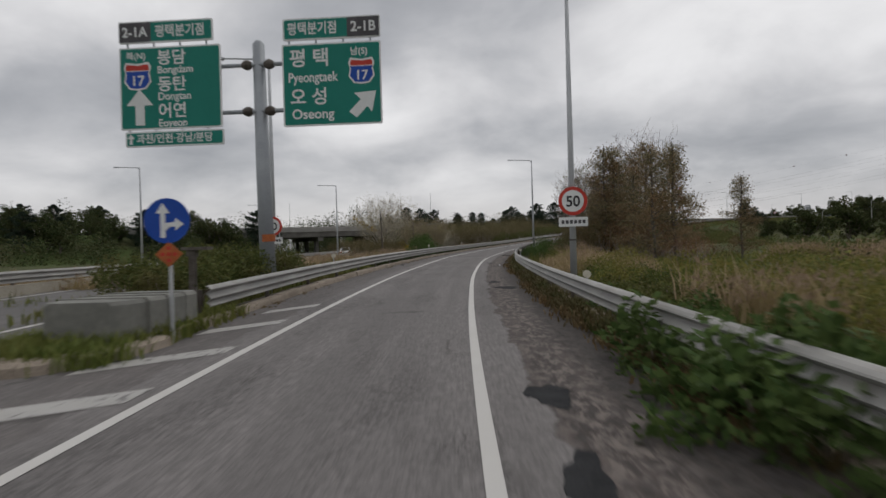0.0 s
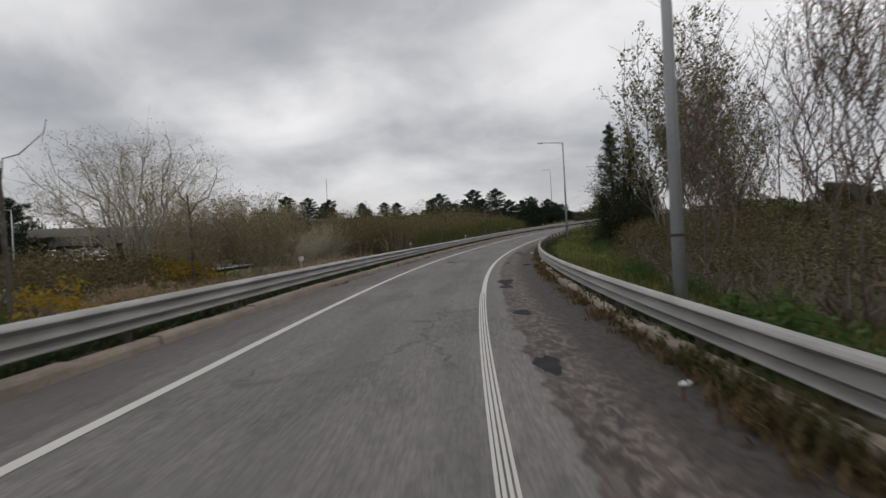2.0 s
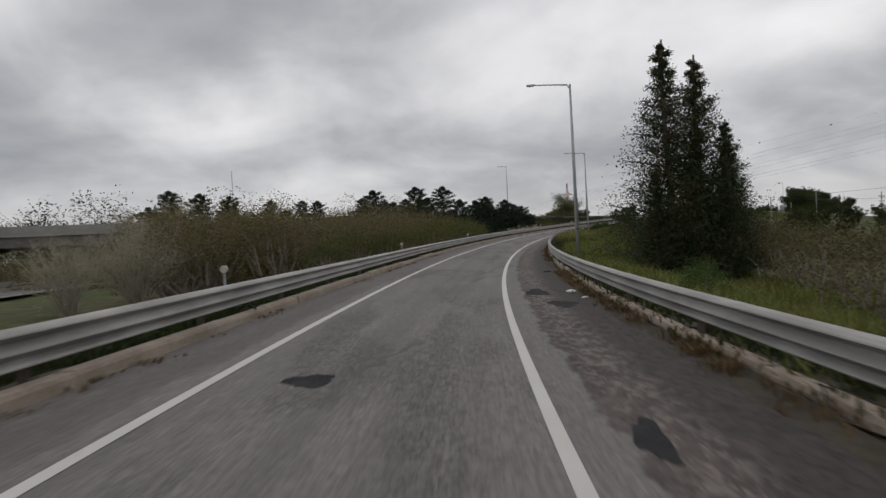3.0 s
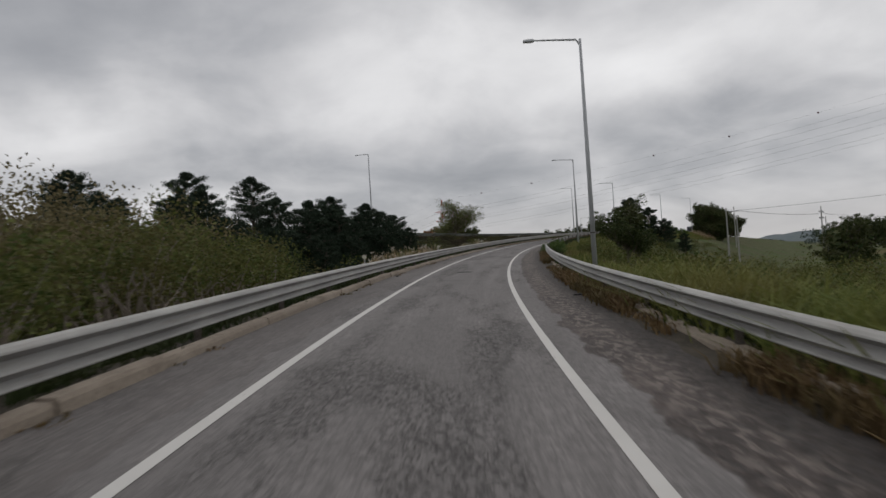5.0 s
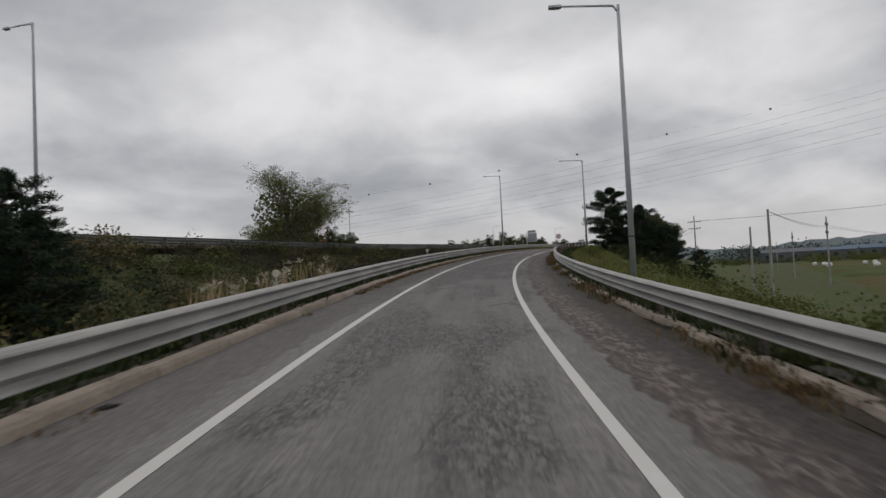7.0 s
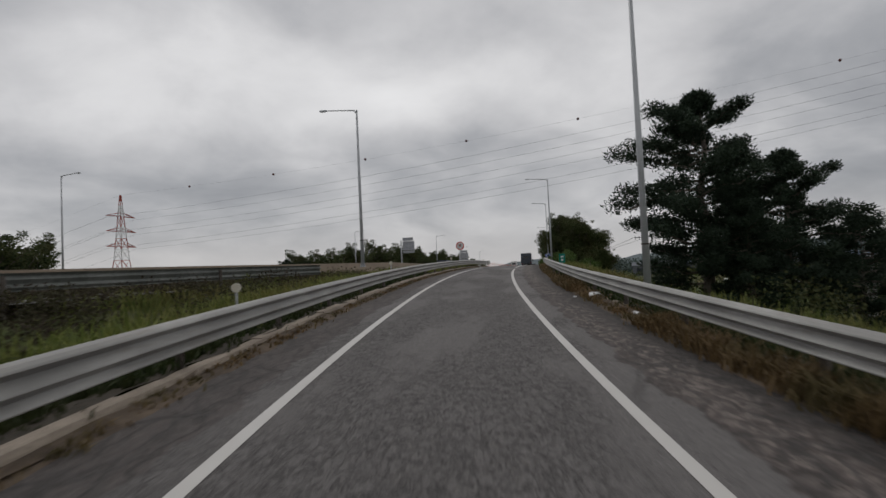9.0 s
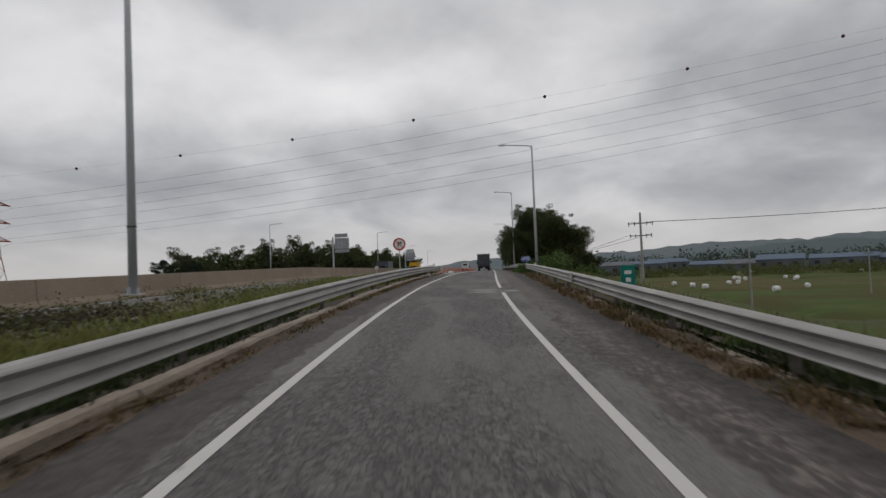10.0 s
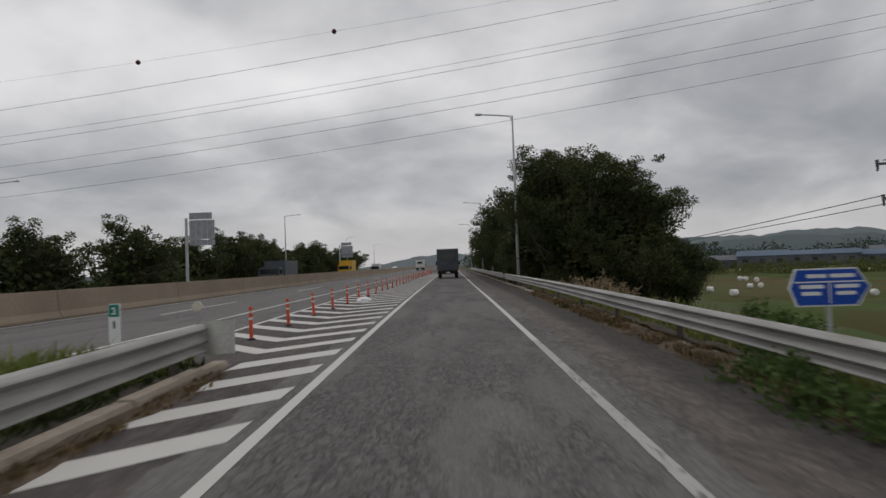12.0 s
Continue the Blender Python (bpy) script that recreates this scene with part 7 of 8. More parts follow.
# ---- power line: lattice pylon, conductors and warning balls ----
M_PYL_RED = plain("pylon_red_paint", (0.3, 0.05, 0.035), (0.4, 0.09, 0.06), 0.6, 0.1, 20.0, 1.0, 0.0)
M_PYL_WHITE = plain("pylon_pale_paint", (0.45, 0.44, 0.43), (0.58, 0.57, 0.56), 0.6, 0.1, 20.0, 1.0, 0.0)
M_WIRE = plain("wire_dark", (0.09, 0.09, 0.095), (0.14, 0.14, 0.145), 0.6, 0.3, 10.0, 1.0, 0.0)
M_BALL = plain("warning_ball_dark_red", (0.07, 0.02, 0.02), (0.12, 0.035, 0.03), 0.6, 0.0, 10.0, 1.0, 0.0)
PYX, PYY = 99.7, 420.5
PYZ = gz(PYX, PYY)
line_dir = Vector((0.552, -0.834, 0))
cross_dir = Vector((0.834, 0.552, 0))
pylon = thing("pylon", "red and white lattice pylon far beyond the motorway", "pylon", Matrix.Translation((PYX, PYY, PYZ)) @ pose(0, 0, 0, 0, 0, math.degrees(math.atan2(0.552, 0.834))))
PH = 38.1 - PYZ


def half_w(z):
    return float(np.interp(z / PH, [0, 0.45, 1.0], [3.8, 1.5, 0.14]))


levels_ = [PH * q for q in (0, 0.13, 0.25, 0.36, 0.46, 0.55, 0.64, 0.73, 0.82, 0.91, 1.0)]
for i_ in range(10):
    m_ = Mesh()
    z0_, z1_ = levels_[i_], levels_[i_ + 1]
    a_, b_ = half_w(z0_), half_w(z1_)
    cs_ = ((1, 1), (-1, 1), (-1, -1), (1, -1))
    for k_ in range(4):
        (p, q), (r, t) = cs_[k_], cs_[(k_ + 1) % 4]
        m_.tube([(p * a_, q * a_, z0_), (p * b_, q * b_, z1_)], 0.11, 4)
        m_.tube([(p * a_, q * a_, z0_), (r * b_, t * b_, z1_)], 0.06, 4)
        m_.tube([(r * a_, t * a_, z0_), (p * b_, q * b_, z1_)], 0.06, 4)
        m_.tube([(p * b_, q * b_, z1_), (r * b_, t * b_, z1_)], 0.06, 4)
    part("lattice_section", m_, M_PYL_RED if i_ % 2 else M_PYL_WHITE, pylon)
ARM_Z = (31.6 - PYZ, 27.0 - PYZ, 22.4 - PYZ)
for z_ in ARM_Z:
    for d_ in (-1, 1):
        w_ = half_w(z_)
        m_ = Mesh()
        for e_ in (-1, 1):
            m_.tube([(d_ * w_, e_ * w_, z_), (d_ * 5.6, 0, z_ - 0.1)], 0.12, 4).tube([(d_ * w_, e_ * w_, z_ + 1.0), (d_ * 5.6, 0, z_ - 0.1)], 0.1, 4)
        part("cross_arm", m_, M_PYL_RED, pylon)


def wire_z(d):
    return 0.0133 * d + 0.0003 * d * d if d > 0 else 0.0009 * d * (d + 300)


def run_wire(off, z0, rise=0.0, r=0.035):
    pts = []
    for d in list(range(-300, 0, 30)) + list(range(0, 401, 16)):
        p = Vector((PYX, PYY, 0)) + line_dir * d + cross_dir * off
        pts.append((p.x, p.y, z0 + wire_z(d) + rise * max(d, 0)))
    return Mesh().tube(pts, r, 4)


lines_ = thing("power_line", "long sagging power wires crossing over the road", "wire")
part("earth_wire", run_wire(0, 38.1, r=0.012), M_WIRE, lines_)
for z_ in ARM_Z:
    for d_ in (-5.4, 5.4):
        part("conductor", run_wire(d_, z_ + PYZ - 0.7, 0.018, 0.024), M_WIRE, lines_)
ball_mesh = None
for k_ in range(1, 15):
    d_ = 25.0 + 27.95 * (k_ - 1)
    p_ = Vector((PYX, PYY, 38.1 + wire_z(d_))) + Vector((line_dir.x * d_, line_dir.y * d_, 0))
    if ball_mesh is None:
        bm_ = bmesh.new()
        bmesh.ops.create_uvsphere(bm_, u_segments=12, v_segments=8, radius=0.33)
        ball_mesh = bpy.data.meshes.new("warning_ball")
        bm_.to_mesh(ball_mesh)
        bm_.free()
        ball_mesh.materials.append(M_BALL)
    b_ = part("warning_ball", ball_mesh, M_BALL, lines_, at_=Matrix.Translation(p_))

# ---- wooden and concrete utility poles in the field ----
M_CONCPOLE = plain("utility_pole_concrete", (0.25, 0.245, 0.235), (0.36, 0.355, 0.34), 0.85, 0.0, 20.0, 1.0, 0.1)


def utility_pole(x, y, top, turn, arms=True):
    z = gz(x, y)
    t = thing("utility_pole", "grey concrete utility pole with cross arms in the field" if arms else "plain grey concrete utility pole below the road", "utility pole", Matrix.Translation((x, y, z)) @ pose(0, 0, 0, 0, 0, turn))
    h = top - z
    part("pole", Mesh().tube([(0, 0, -0.3), (0, 0, h)], [0.19, 0.11], 10), M_CONCPOLE, t)
    if arms:
        for q, w in ((1.3, 1.35), (2.75, 1.2)):
            a = part("cross_arm", Mesh().box(-w, w, -0.05, 0.05, h - q - 0.05, h - q + 0.05), M_WIRE, t)
            for x_ in (-w, -w * 0.5, w * 0.5, w):
                part("insulator", Mesh().tube([(x_, 0, h - q - 0.3), (x_, 0, h - q + 0.18)], [0.04, 0.07], 6), M_WIRE, a)
    return t


utility_pole(139.8, 269.9, 16.5, 108)
utility_pole(137.7, 240.7, 13.4, 20)
utility_pole(90.7, 220.6, 12.0, 0, False)
utility_pole(104, 232, 11.0, 0, False)
utility_pole(172, 268, 12.5, 40)
utility_pole(232, 262, 12.0, 40)
utility_pole(262, 330, 12.5, 30)
utility_pole(180, 320, 12.5, 30)


def field_wire(a, b, sag):
    a, b = Vector(a), Vector(b)
    return Mesh().tube([tuple(a + (b - a) * (i / 10) - Vector((0, 0, sag * 4 * (i / 10) * (1 - i / 10)))) for i in range(11)], 0.022, 4)


fw_ = thing("overhead_wire", "dark overhead wires between the utility poles", "wire")
for o_ in (-1.1, 1.1):
    part("wire", field_wire((139.8 - 0.3 * o_, 269.9 + o_, 15.35), (172 + o_, 240 - o_, 16.6), 0.25), M_WIRE, fw_)
    part("wire", field_wire((172 + o_, 240 - o_, 16.6), (260 + o_, 180 - o_, 17.0), 0.6), M_WIRE, fw_)
    part("wire", field_wire((139.8 - 0.3 * o_, 269.9 + o_, 13.9), (180 + o_, 320 - o_, 11.0), 0.6), M_WIRE, fw_)
    part("wire", field_wire((137.7 + o_, 240.7 + o_, 11.6), (90.7, 220.6, 11.8), 0.5), M_WIRE, fw_)
    part("wire", field_wire((137.7 + o_, 240.7 + o_, 11.6), (232, 262, 10.6), 0.8), M_WIRE, fw_)

# ---- fields with wrapped bales, sheds and hills ----


def field_mat(name, a, b, c):
    k = Shader(name, 0.95, 0.0, 0.1)
    v = k.noise(k.stretch(k.pos(), 1.0, 0.25, 1.0), 0.5, 5.0, 0.65)
    q = k.noise(k.pos(), 0.03, 3.0)
    col = k.mix(k.span(v, 0.35, 0.65), a, b)
    k.colour(k.mix(k.span(q, 0.42, 0.6), col, c))
    k.bump(k.noise(k.pos(), 6.0, 4.0, 0.7), 0.6, 0.1)
    return k.m


M_STUBBLE = field_mat("rice_stubble", (0.075, 0.068, 0.028), (0.115, 0.092, 0.042), (0.07, 0.085, 0.026))
M_PADDY = field_mat("green_paddy", (0.05, 0.08, 0.02), (0.08, 0.105, 0.03), (0.068, 0.066, 0.024))


def field(cx, cy, w, h, turn, z, mat_, label):
    """A low slab of crop with ragged edges."""
    nx, ny = 12, 12
    rows = []
    for i in range(nx + 1):
        row = []
        for j in range(ny + 1):
            u, v = (i / nx - 0.5) * w, (j / ny - 0.5) * h
            edge = i in (0, nx) or j in (0, ny)
            if edge:
                u, v = u + R.uniform(-0.6, 0.6), v + R.uniform(-0.6, 0.6)
            x, y = cx + u * math.cos(turn) - v * math.sin(turn), cy + u * math.sin(turn) + v * math.cos(turn)
            row.append((x, y, z - (1.5 if edge else 0) + R.uniform(-0.04, 0.04)))
        rows.append(row)
    tagged(part("field", Mesh().grid(rows), mat_, smooth=True), label, "field", kind="structure")


TF = radians(33)
for i_ in range(5):
    for j_ in range(6):
        u_, v_ = -80 + 92 * i_, 40 + 62 * j_
        cx_, cy_ = 190 + u_ * math.cos(TF) + v_ * math.sin(TF), 285 + u_ * math.sin(TF) - v_ * math.cos(TF)
        s_, l_, _z = ramp_coords(np.array([cx_]), np.array([cy_]))
        if l_[0] < 40 or s_[0] < 130:
            continue
        st_ = (i_ + j_) % 3 != 1
        field(cx_, cy_, 88, 58, TF, FIELD_Z + 0.85, M_STUBBLE if st_ else M_PADDY, "mown yellow green rice field" if st_ else "bright green field")
M_WRAP = plain("bale_wrap_white", (0.62, 0.62, 0.61), (0.75, 0.75, 0.74), 0.35, 0.0, 8.0, 1.0, 0.05, 0.5)
bale = thing("wrapped_bale", "white plastic wrapped round bale on the mown field", "bale", Matrix.Translation((0, 0, 0)), "wrapped bales")
part("wrap", Mesh().tube([(-0.72, 0, 0.68), (-0.68, 0, 0.68), (-0.6, 0, 0.68), (0.6, 0, 0.68), (0.68, 0, 0.68), (0.72, 0, 0.68)], [0.45, 0.6, 0.7, 0.7, 0.6, 0.45], 16), M_WRAP, bale, smooth=True)
BALES = [(270, 316), (340, 326), (292, 309), (345, 308), (338, 302), (240, 283), (262, 281), (426, 295), (328, 318), (324, 299), (257, 307), (286, 329), (289, 311), (459, 355), (339, 324)]
for k_, (x_, y_) in enumerate(BALES):
    m_ = Matrix.Translation((x_, y_, FIELD_Z + 0.84)) @ pose(0, 0, 0, 0, 0, R.uniform(0, 180)) @ Matrix.Scale(R.uniform(0.95, 1.15), 4)
    if k_ == 0:
        bale.matrix_basis = m_
    else:
        clone(bale, m_)

M_BLUEROOF = plain("blue_sheet_roof", (0.05, 0.085, 0.14), (0.09, 0.13, 0.19), 0.5, 0.2, 1.0, 0.05, 0.0)
M_SHED = plain("grey_sheet_wall", (0.075, 0.085, 0.1), (0.14, 0.15, 0.165), 0.7, 0.1, 1.0, 0.1, 0.0)
M_DARKWIN = plain("dark_glazing", (0.02, 0.025, 0.03), (0.05, 0.055, 0.06), 0.2, 0.0, 1.0, 0.1, 0.0, 0.5)


def shed(x, y, w, d, h, turn, roof, label):
    t = thing("shed", label, "building", Matrix.Translation((x, y, gz(x, y) - 0.3)) @ pose(0, 0, 0, 0, 0, turn))
    part("wall", Mesh().box(-w / 2, w / 2, -d / 2, d / 2, 0, h), M_SHED, t)
    part("roof", Mesh().grid([[(-w / 2 - 0.5, -d / 2 - 0.5, h), (-w / 2 - 0.5, 0, h + d * 0.14), (-w / 2 - 0.5, d / 2 + 0.5, h), (-w / 2 - 0.5, d / 2 + 0.5, h - 0.3), (-w / 2 - 0.5, -d / 2 - 0.5, h - 0.3)],
                               [(w / 2 + 0.5, -d / 2 - 0.5, h), (w / 2 + 0.5, 0, h + d * 0.14), (w / 2 + 0.5, d / 2 + 0.5, h), (w / 2 + 0.5, d / 2 + 0.5, h - 0.3), (w / 2 + 0.5, -d / 2 - 0.5, h - 0.3)]], close=True), roof, t)
    n = max(2, int(w / 9))
    for k in range(n):
        xx = -w / 2 + (k + 0.5) * w / n
        part("window", Mesh().box(xx - 1.6, xx + 1.6, -d / 2 - 0.06, -d / 2 + 0.1, h * 0.45, h * 0.75), M_DARKWIN, t)


for k_ in range(16):
    a_ = radians(62 + k_ * 3.3 + R.uniform(-1, 1))
    q_ = R.uniform(430, 620)
    shed(110 + math.sin(a_) * q_, 270 + math.cos(a_) * q_, R.uniform(28, 62), R.uniform(16, 26), R.uniform(6, 10), -math.degrees(a_) + R.uniform(-15, 15), M_BLUEROOF if k_ % 4 else M_SHED,
         "long industrial shed with a blue sheet roof far across the fields" if k_ % 4 else "long grey industrial shed far across the fields")
xs_, ys_ = [], []
for k_ in range(320):
    a_, q_ = radians(R.uniform(54, 130)), R.uniform(330, 760)
    xs_.append(110 + math.sin(a_) * q_)
    ys_.append(270 + math.cos(a_) * q_)
thicket("hedgerows", "dark hedgerows and trees across the fields", np.array(xs_), np.array(ys_), 5.0, 4.0, 90, 1.0, M_DULL)
ha_, hq_ = np.radians(R.uniform(66, 112, 210)), R.uniform(300, 345, 210)
thicket("hedgerows", "dark row of trees before the sheds", 110 + np.sin(ha_) * hq_, 270 + np.cos(ha_) * hq_, 6.5, 3.6, 110, 0.8, M_DULL)


def hills(name, q, a0, a1, h, label, seed, mat_):
    """A low ridge in the distance with an uneven wooded crest."""
    n, rows = 160, []
    for i in range(n + 1):
        a = radians(a0 + (a1 - a0) * i / n)
        w = min(1, i / 14, (n - i) / 14)
        c = h * w * (0.62 + 0.3 * float(hash_noise(np.array([i * 1.0]), np.array([seed * 7.0]), 23.0)[0]) + 0.12 * float(hash_noise(np.array([i * 1.0]), np.array([seed * 3.0]), 5.0)[0]) + 0.05 * R.uniform(-1, 1))
        rows.append([(110 + math.sin(a) * (q + e), 270 + math.cos(a) * (q + e), z) for e, z in ((-260, -2), (-90, c * 0.55), (0, c), (150, c * 0.8), (400, -2))])
    tagged(part(name, Mesh().grid(rows), mat_, smooth=True), label, "hill", kind="structure")


# haze of the distance mixed into these colours: bluer, and paler further off
M_FARWOOD = leafy("haze_tinted_far_leaves", (0.05, 0.07, 0.062), (0.095, 0.12, 0.1), (0.075, 0.095, 0.085), 0.02, 0.1)
M_HILL = field_mat("haze_tinted_wooded_hill", (0.075, 0.10, 0.105), (0.11, 0.135, 0.135), (0.09, 0.115, 0.12))
M_HILL2 = field_mat("haze_tinted_far_hill", (0.12, 0.145, 0.15), (0.165, 0.19, 0.195), (0.13, 0.155, 0.165))
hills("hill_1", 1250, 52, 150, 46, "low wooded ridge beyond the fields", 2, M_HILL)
hills("hill_2", 2300, 40, 150, 95, "far ridge tinted blue with haze", 5, M_HILL2)
fa_ = np.radians(R.uniform(50, 128, 230))
fr_ = R.uniform(620, 980, 230)
thicket("woods", "haze tinted tree line beyond the fields", 110 + np.sin(fa_) * fr_, 270 + np.cos(fa_) * fr_, 19.0, 13.0, 90, 3.4, M_FARWOOD)
fa_ = np.radians(R.uniform(56, 120, 90))
fr_ = R.uniform(380, 470, 90)
thicket("woods", "dark hedges between the fields", 110 + np.sin(fa_) * fr_, 270 + np.cos(fa_) * fr_, 4.0, 5.0, 90, 1.3, M_OAK)
hills("hill_3", 1500, -120, 30, 22, "low wooded rise on the horizon", 9, M_HILL)

# ---- vehicles ----
M_TRUCK = plain("truck_slate_paint", (0.035, 0.045, 0.06), (0.055, 0.066, 0.085), 0.45, 0.0, 12.0, 1.0, 0.0, 0.5)
M_TYRE = plain("tyre_rubber", (0.012, 0.012, 0.012), (0.03, 0.03, 0.03), 0.9, 0.0, 30.0, 2.0, 0.2)
M_STEEL = plain("wheel_steel", (0.2, 0.2, 0.2), (0.35, 0.35, 0.35), 0.5, 0.6, 20.0, 2.0, 0.0)
M_LENS = plain("tail_lamp_red", (0.25, 0.01, 0.01), (0.35, 0.02, 0.02), 0.3, 0.0, 20.0, 2.0, 0.0)
M_BOXW = plain("box_white", (0.5, 0.5, 0.49), (0.62, 0.62, 0.6), 0.5, 0.0, 8.0, 0.8, 0.0)
M_BOXY = plain("box_yellow", (0.5, 0.3, 0.02), (0.6, 0.37, 0.03), 0.5, 0.0, 8.0, 0.8, 0.0)
M_PANE = plain("dark_glass", (0.01, 0.012, 0.015), (0.02, 0.022, 0.026), 0.08, 0.0, 5.0, 1.0, 0.0, 0.6)


def bevel_box(x0, x1, y0, y1, z0, z1, r=0.06):
    bm = bmesh.new()
    bmesh.ops.create_cube(bm, size=1.0, matrix=Matrix.Translation(((x0 + x1) / 2, (y0 + y1) / 2, (z0 + z1) / 2)) @ Matrix.Diagonal((x1 - x0, y1 - y0, z1 - z0, 1)))
    bmesh.ops.bevel(bm, geom=bm.edges[:], offset=r, segments=2, affect="EDGES")
    me = bpy.data.meshes.new("box")
    bm.to_mesh(me)
    bm.free()
    return me


def wheel(parent, x, y, r, w):
    t = part("wheel", Mesh().tube([(x - w / 2, y, r), (x - w / 2 + 0.03, y, r), (x + w / 2 - 0.03, y, r), (x + w / 2, y, r)], [r * 0.9, r, r, r * 0.9], 20), M_TYRE, parent)
    part("rim", Mesh().tube([(x - w / 2 - 0.01, y, r), (x + w / 2 + 0.01, y, r)], r * 0.55, 14), M_STEEL, t)


def box_truck(m, length, width, height, box_mat, cab_mat, label):
    """Rear at y = 0, cab ahead."""
    t = thing("box_truck", label, "truck", m, "trucks")
    w = width / 2

    def put(name, mesh, mat_, parent=t, lab=""):
        mesh.materials.append(mat_)
        return part(name, mesh, mat_, parent, lab)

    box = put("cargo_box", bevel_box(-w, w, 0, length * 0.72, 0.85, height, 0.05), box_mat)
    put("rear_door", bevel_box(-w + 0.08, w - 0.08, -0.03, 0.05, 1.3, height - 0.12, 0.02), box_mat, box)
    put("rear_window", bevel_box(-w * 0.62, w * 0.62, -0.05, 0.02, height - 1.25, height - 0.55, 0.03), M_PANE, box)
    put("roof_rail", bevel_box(-w - 0.02, w + 0.02, -0.05, 0.1, height - 0.07, height + 0.03, 0.02), M_STEEL, box)
    put("chassis", bevel_box(-0.42, 0.42, 0.15, length * 0.95, 0.55, 0.84, 0.03), M_TYRE)
    put("bumper", bevel_box(-w * 0.95, w * 0.95, -0.12, 0.05, 0.5, 0.78, 0.03), M_TYRE)
    cab = put("cab", bevel_box(-w * 0.95, w * 0.95, length * 0.75, length, 0.5, height * 0.72, 0.12), cab_mat)
    put("windscreen", bevel_box(-w * 0.85, w * 0.85, length - 0.05, length + 0.02, height * 0.42, height * 0.66, 0.03), M_PANE, cab)
    for s in (-1, 1):
        put("side_window", bevel_box(s * w * 0.95 - 0.02, s * w * 0.95 + 0.02, length * 0.8, length * 0.95, height * 0.43, height * 0.64, 0.015), M_PANE, cab)
        put("tail_lamp", bevel_box(s * w * 0.8 - 0.12, s * w * 0.8 + 0.12, -0.14, -0.1, 0.84, 0.98, 0.015), M_LENS)
        put("mirror", bevel_box(s * (w + 0.18) - 0.09, s * (w + 0.18) + 0.09, length * 0.96, length, height * 0.45, height * 0.6, 0.03), M_TYRE, cab)
        put("mud_flap", bevel_box(s * w * 0.75 - 0.2, s * w * 0.75 + 0.2, 0.35, 0.38, 0.25, 0.6, 0.01), M_TYRE)
        wheel(t, s * w * 0.78, length * 0.22, 0.42, 0.34)
        wheel(t, s * w * 0.82, length * 0.86, 0.42, 0.24)
    put("number_plate", bevel_box(-0.2, 0.2, -0.15, -0.12, 0.56, 0.7, 0.01), M_BOXW)
    return t


box_truck(stand(372, -0.1, 0.0), 5.8, 2.35, 3.2, M_TRUCK, M_TRUCK, "dark slate box truck driving ahead on the ramp")


def main_pose(m, b, back=False):
    return Matrix.Translation(on_main(m, b)) @ pose(0, 0, 0, 0, 0, math.degrees(M_YAW) + (180 if back else 0))


box_truck(main_pose(96, -5.2, True), 7.0, 2.4, 3.0, M_BOXY, M_BOXY, "yellow box truck on the far carriageway")
box_truck(main_pose(52, -5.4, True), 8.0, 2.4, 2.7, M_TRUCK, M_TRUCK, "dark truck on the far carriageway")
box_truck(main_pose(150, 5.8), 7.0, 2.4, 3.2, M_BOXW, M_BOXW, "white box truck on the motorway")
box_truck(main_pose(140, -5.4, True), 5.0, 2.0, 2.4, M_BOXW, M_TRUCK, "small pale truck on the far carriageway")


def small_car(m, paint, label):
    """A saloon from a lofted side outline."""
    t = thing("car", label, "car", m)
    prof = [(0.0, 0.35), (0.05, 0.75), (0.35, 0.9), (0.95, 0.95), (1.5, 1.42), (2.6, 1.46), (3.35, 0.98), (4.2, 0.85), (4.45, 0.6), (4.4, 0.35)]
    rows = []
    for x, k in ((-0.86, 0.9), (-0.8, 1.0), (0.8, 1.0), (0.86, 0.9)):
        rows.append([(x * (0.84 if z > 1.0 else 1), y, 0.3 + (z - 0.3) * k) for y, z in prof])
    body = part("body", Mesh().grid(rows, close=True), paint, t)
    part("rear_window", Mesh().grid([[(-0.6, 1.02, 1.02), (0.6, 1.02, 1.02)], [(-0.56, 1.46, 1.4), (0.56, 1.46, 1.4)]]), M_PANE, body)
    part("windscreen", Mesh().grid([[(-0.6, 3.32, 1.03), (0.6, 3.32, 1.03)], [(-0.56, 2.66, 1.46), (0.56, 2.66, 1.46)]]), M_PANE, body)
    for s in (-1, 1):
        part("side_window", Mesh().box(s * 0.74 - 0.02, s * 0.74 + 0.02, 1.35, 2.95, 1.02, 1.36), M_PANE, body)
        part("tail_lamp", Mesh().box(s * 0.6 - 0.16, s * 0.6 + 0.16, -0.02, 0.06, 0.66, 0.8), M_LENS, body)
        wheel(t, s * 0.76, 0.85, 0.32, 0.2)
        wheel(t, s * 0.76, 3.55, 0.32, 0.2)
    return t


p_ = on_left(86, left_c(86) + 0.4, 0.06)
small_car(Matrix.Translation(p_) @ pose(0, 0, 0, 0, 0, yaw(86) + 22), M_BOXW, "white saloon car on the other ramp")
small_car(main_pose(190, -5.2, True), M_BOXW, "pale car on the far carriageway")
small_car(stand(436, 0.2, 0), M_TRUCK, "dark car far ahead on the merged lane")

# ---- patches, debris and litter on the ramp ----
M_TAR = plain("fresh_tar_patch", (0.02, 0.0205, 0.022), (0.045, 0.046, 0.048), 0.95, 0.0, 40.0, 4.0, 0.6, 0.12)
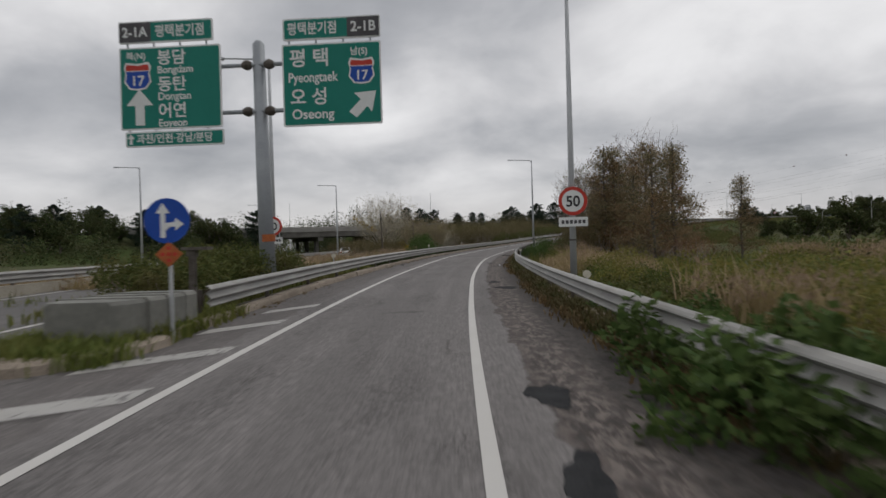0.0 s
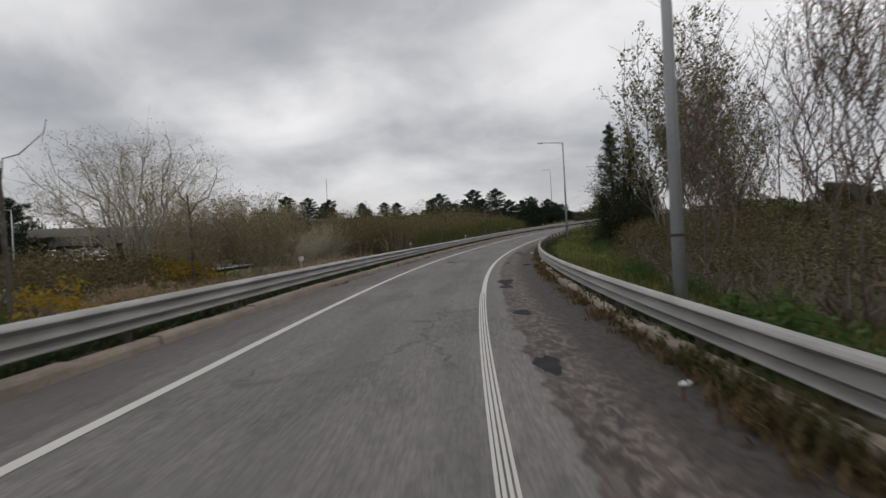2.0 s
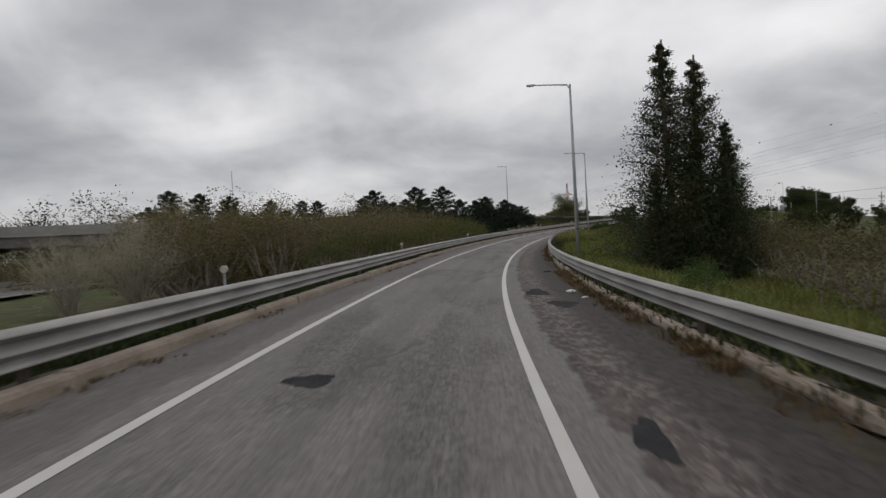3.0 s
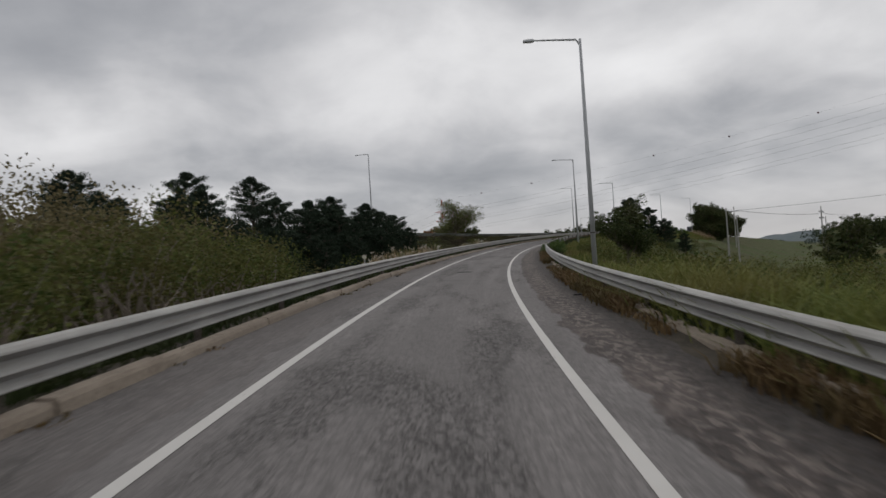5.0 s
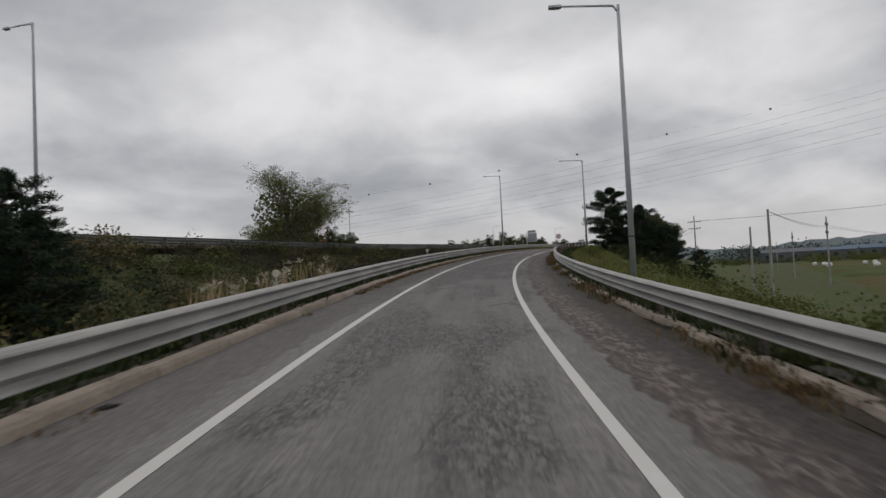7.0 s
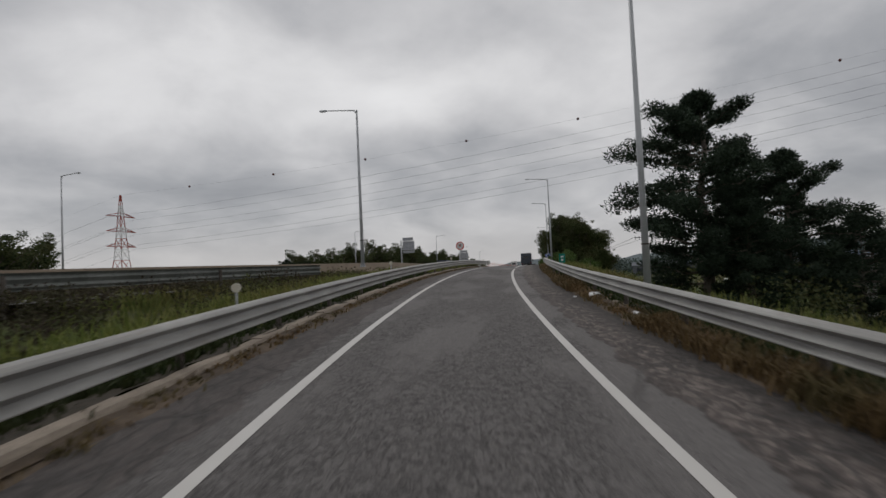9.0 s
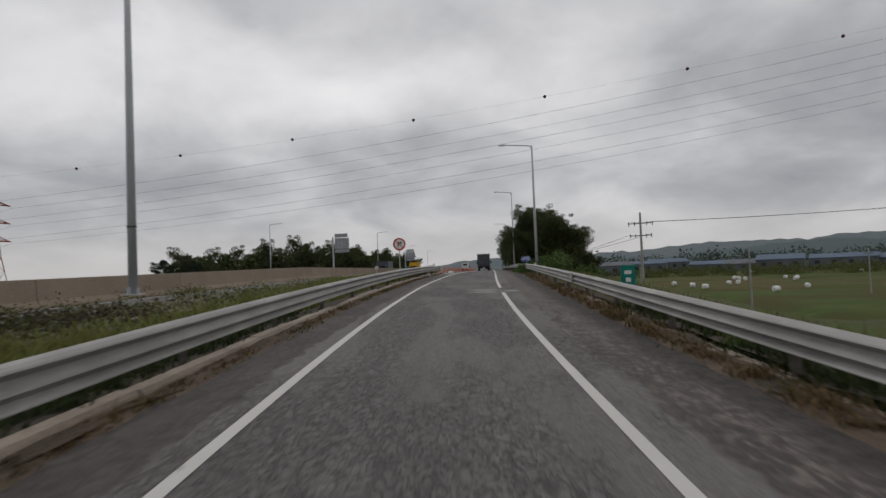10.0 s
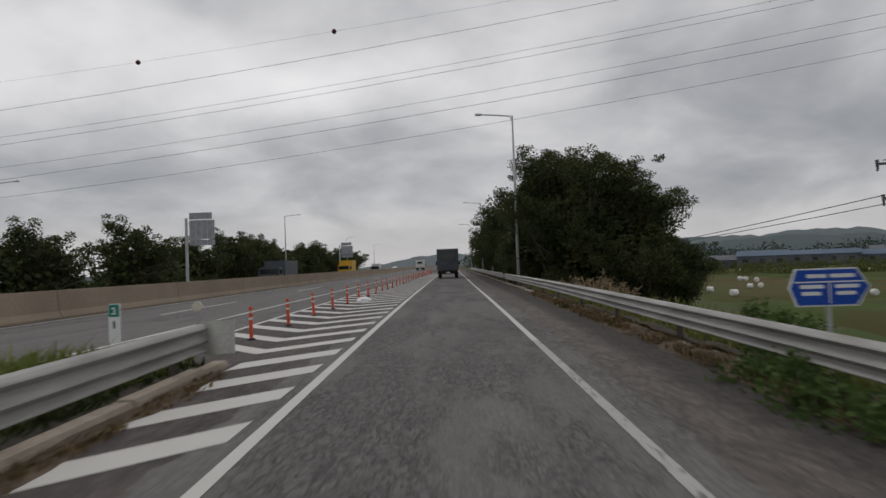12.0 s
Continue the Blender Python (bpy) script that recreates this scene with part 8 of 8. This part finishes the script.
M_LIGHTPATCH = plain("pale_mortar_patch", (0.19, 0.185, 0.175), (0.25, 0.245, 0.235), 0.9, 0.0, 30.0, 4.0, 0.3)


def patch(s, l, a, b, turn, mat_, label):
    """A ragged repair that stands a few millimetres proud."""
    n = 26
    ring = []
    for i in range(n):
        q = 2 * math.pi * i / n
        r = 1 + 0.18 * math.sin(3 * q + s) + 0.1 * math.sin(7 * q + 2 * s) + R.uniform(-0.06, 0.06)
        u, v = a * r * math.cos(q), b * r * math.sin(q)
        c, sn = math.cos(turn), math.sin(turn)
        ring.append((l + u * c - v * sn, s + u * sn + v * c))
    rows = [[on(y, x, 0.001) for x, y in ring], [on(s + (y - s) * 0.96, l + (x - l) * 0.96, 0.008) for x, y in ring]]
    m = Mesh()
    m.add(rows[0] + rows[1], [(i, (i + 1) % n, n + (i + 1) % n, n + i) for i in range(n)] + [tuple(range(n, 2 * n))])
    tagged(part("asphalt_patch", m, mat_), label, "road patch", kind="structure")


for s_, l_, a_, b_, t_ in ((6.0, 2.43, 0.22, 0.42, 0.1), (3.9, 2.35, 0.16, 0.5, -0.1), (38.1, 2.35, 0.24, 0.5, 0.0), (34.0, 2.75, 0.28, 0.34, 0.3), (56.5, 2.43, 0.22, 0.42, 0.1), (62.1, 2.5, 0.16, 0.5, 0.0), (67, 2.6, 0.18, 0.4, 0),
                           (74.7, 2.52, 0.24, 1.0, -0.05), (72.9, 2.5, 0.2, 0.5, 0), (94.9, 3.1, 0.3, 0.6, 0.1), (97.5, 2.7, 0.3, 0.8, 0), (86.1, 2.55, 0.13, 0.5, -0.1), (88.1, -0.64, 0.28, 0.3, 0.5), (161.6, -0.25, 0.3, 0.22, 0.2), (233.1, 1.0, 0.22, 0.4, 0), (19, 2.9, 0.35, 0.5, 0.2), (21.5, 2.6, 0.2, 0.5, 0)):
    patch(s_, l_, a_, b_, t_, M_TAR, "dark tar patch on the worn asphalt")
for s_, l_, a_, b_, t_ in ((283.2, 1.05, 0.5, 0.55, 0.2), (281.9, 1.0, 0.55, 0.42, 0.1), (282.4, 2.0, 0.4, 0.5, 0.3)):
    patch(s_, l_, a_, b_, t_, M_LIGHTPATCH, "pale mortar patch across the edge line")

M_PLASTIC = plain("white_plastic", (0.55, 0.56, 0.57), (0.75, 0.76, 0.77), 0.4, 0.0, 20.0, 3.0, 0.2, 0.5)


def crumple(name, label, category, s, l, a, b, h, mat_):
    bm = bmesh.new()
    bmesh.ops.create_icosphere(bm, subdivisions=3, radius=1.0)
    for v in bm.verts:
        k = 1 + 0.28 * noise.noise(v.co * 2.1 + Vector((s, l, 0))) + 0.14 * noise.noise(v.co * 5.0)
        v.co = Vector((v.co.x * a * k, v.co.y * b * k, max(v.co.z * k, -0.35) * h))
    me = bpy.data.meshes.new(name)
    bm.to_mesh(me)
    bm.free()
    me.materials.append(mat_)
    tagged(part(name, me, mat_, at_=stand(s, l, h * 0.35, R.uniform(0, 90))), label, category)


crumple("plastic_bag", "crumpled white plastic bag beside the kerb", "litter", 253.0, 3.72, 0.26, 0.2, 0.13, M_PLASTIC)
crumple("plastic_bag", "small white litter by the kerb", "litter", 54.0, 3.54, 0.1, 0.08, 0.05, M_PLASTIC)
crumple("plastic_bag", "white litter on the shoulder", "litter", 248.4, 3.75, 0.22, 0.12, 0.09, M_PLASTIC)
crumple("plastic_bag", "pale rag on the shoulder", "litter", 97.5, 3.6, 0.16, 0.12, 0.04, M_PLASTIC)
crumple("plastic_bag", "white ball of litter by the kerb", "litter", 133.7, 3.72, 0.13, 0.13, 0.13, M_PLASTIC)
crumple("plastic_bag", "white litter on the gore", "litter", 333.0, -3.6, 0.5, 0.3, 0.16, M_PLASTIC)
for s_, l_ in ((34.9, 2.95), (33.9, 3.76), (246.1, 3.6), (134.6, 3.85), (96.0, 3.75), (253.4, 3.25), (57.5, 3.7), (61, 3.75), (46.5, 3.6), (169, 3.8), (166.5, 3.7), (262, 3.4), (186, 3.85), (120, 3.7), (300, 3.7), (292, 3.8)):
    crumple("litter_scrap", "small pale scrap of litter on the shoulder", "litter", s_, l_, R.uniform(0.05, 0.12), R.uniform(0.03, 0.07), 0.03, M_PLASTIC)
for s_, l_ in ((192.6, -3.1), (235.6, 1.87), (40, 3.3), (84, 3.5), (105, 3.5), (150, 3.4), (220, 3.4), (36, -3.0), (111, -3.2), (160, -3.1), (270, -3.1)):
    crumple("rubber_scrap", "dark scrap of tyre rubber on the road", "litter", s_, l_, R.uniform(0.08, 0.2), 0.06, 0.03, M_TYRE)

hub = thing("hubcap", "lost silver hubcap leaning against the kerb", "hubcap", stand(303.1, -3.28, 0.02) @ pose(0, 0, 0, 0, 62, 20))
part("rim", disc(0.2, -0.0, 0.03, 0, 0.19, 28, 0.16), M_STEEL, hub)
part("plate", disc(0.165, 0.008, 0.012, 0, 0.19, 28), M_BOXW, hub)
for k_ in range(8):
    a_ = 2 * math.pi * k_ / 8
    part("slot", disc(0.022, 0.0, 0.025, 0.12 * math.cos(a_), 0.19 + 0.12 * math.sin(a_), 10), M_TYRE, hub)
tyre = thing("tyre_strip", "torn strip of tyre tread lying on the shoulder", "litter", stand(54.0, 2.9, 0.02))
part("strip", Mesh().tube([(-0.35, 0.2, 0.02), (-0.15, 0.05, 0.05), (0.05, 0.1, 0.03), (0.2, -0.1, 0.05), (0.42, -0.05, 0.02)], [0.02, 0.035, 0.03, 0.035, 0.02], 6), M_TYRE, tyre)
pot = thing("cover", "round pale drain cover beside the kerb", "drain cover", stand(185.0, -3.2, 0.0))
part("ring", Mesh().tube([(0, 0, 0), (0, 0, 0.03)], 0.2, 20), M_LIGHTPATCH, pot)
part("lid", Mesh().tube([(0, 0, 0.03), (0, 0, 0.045)], 0.14, 20), M_STEEL, pot)
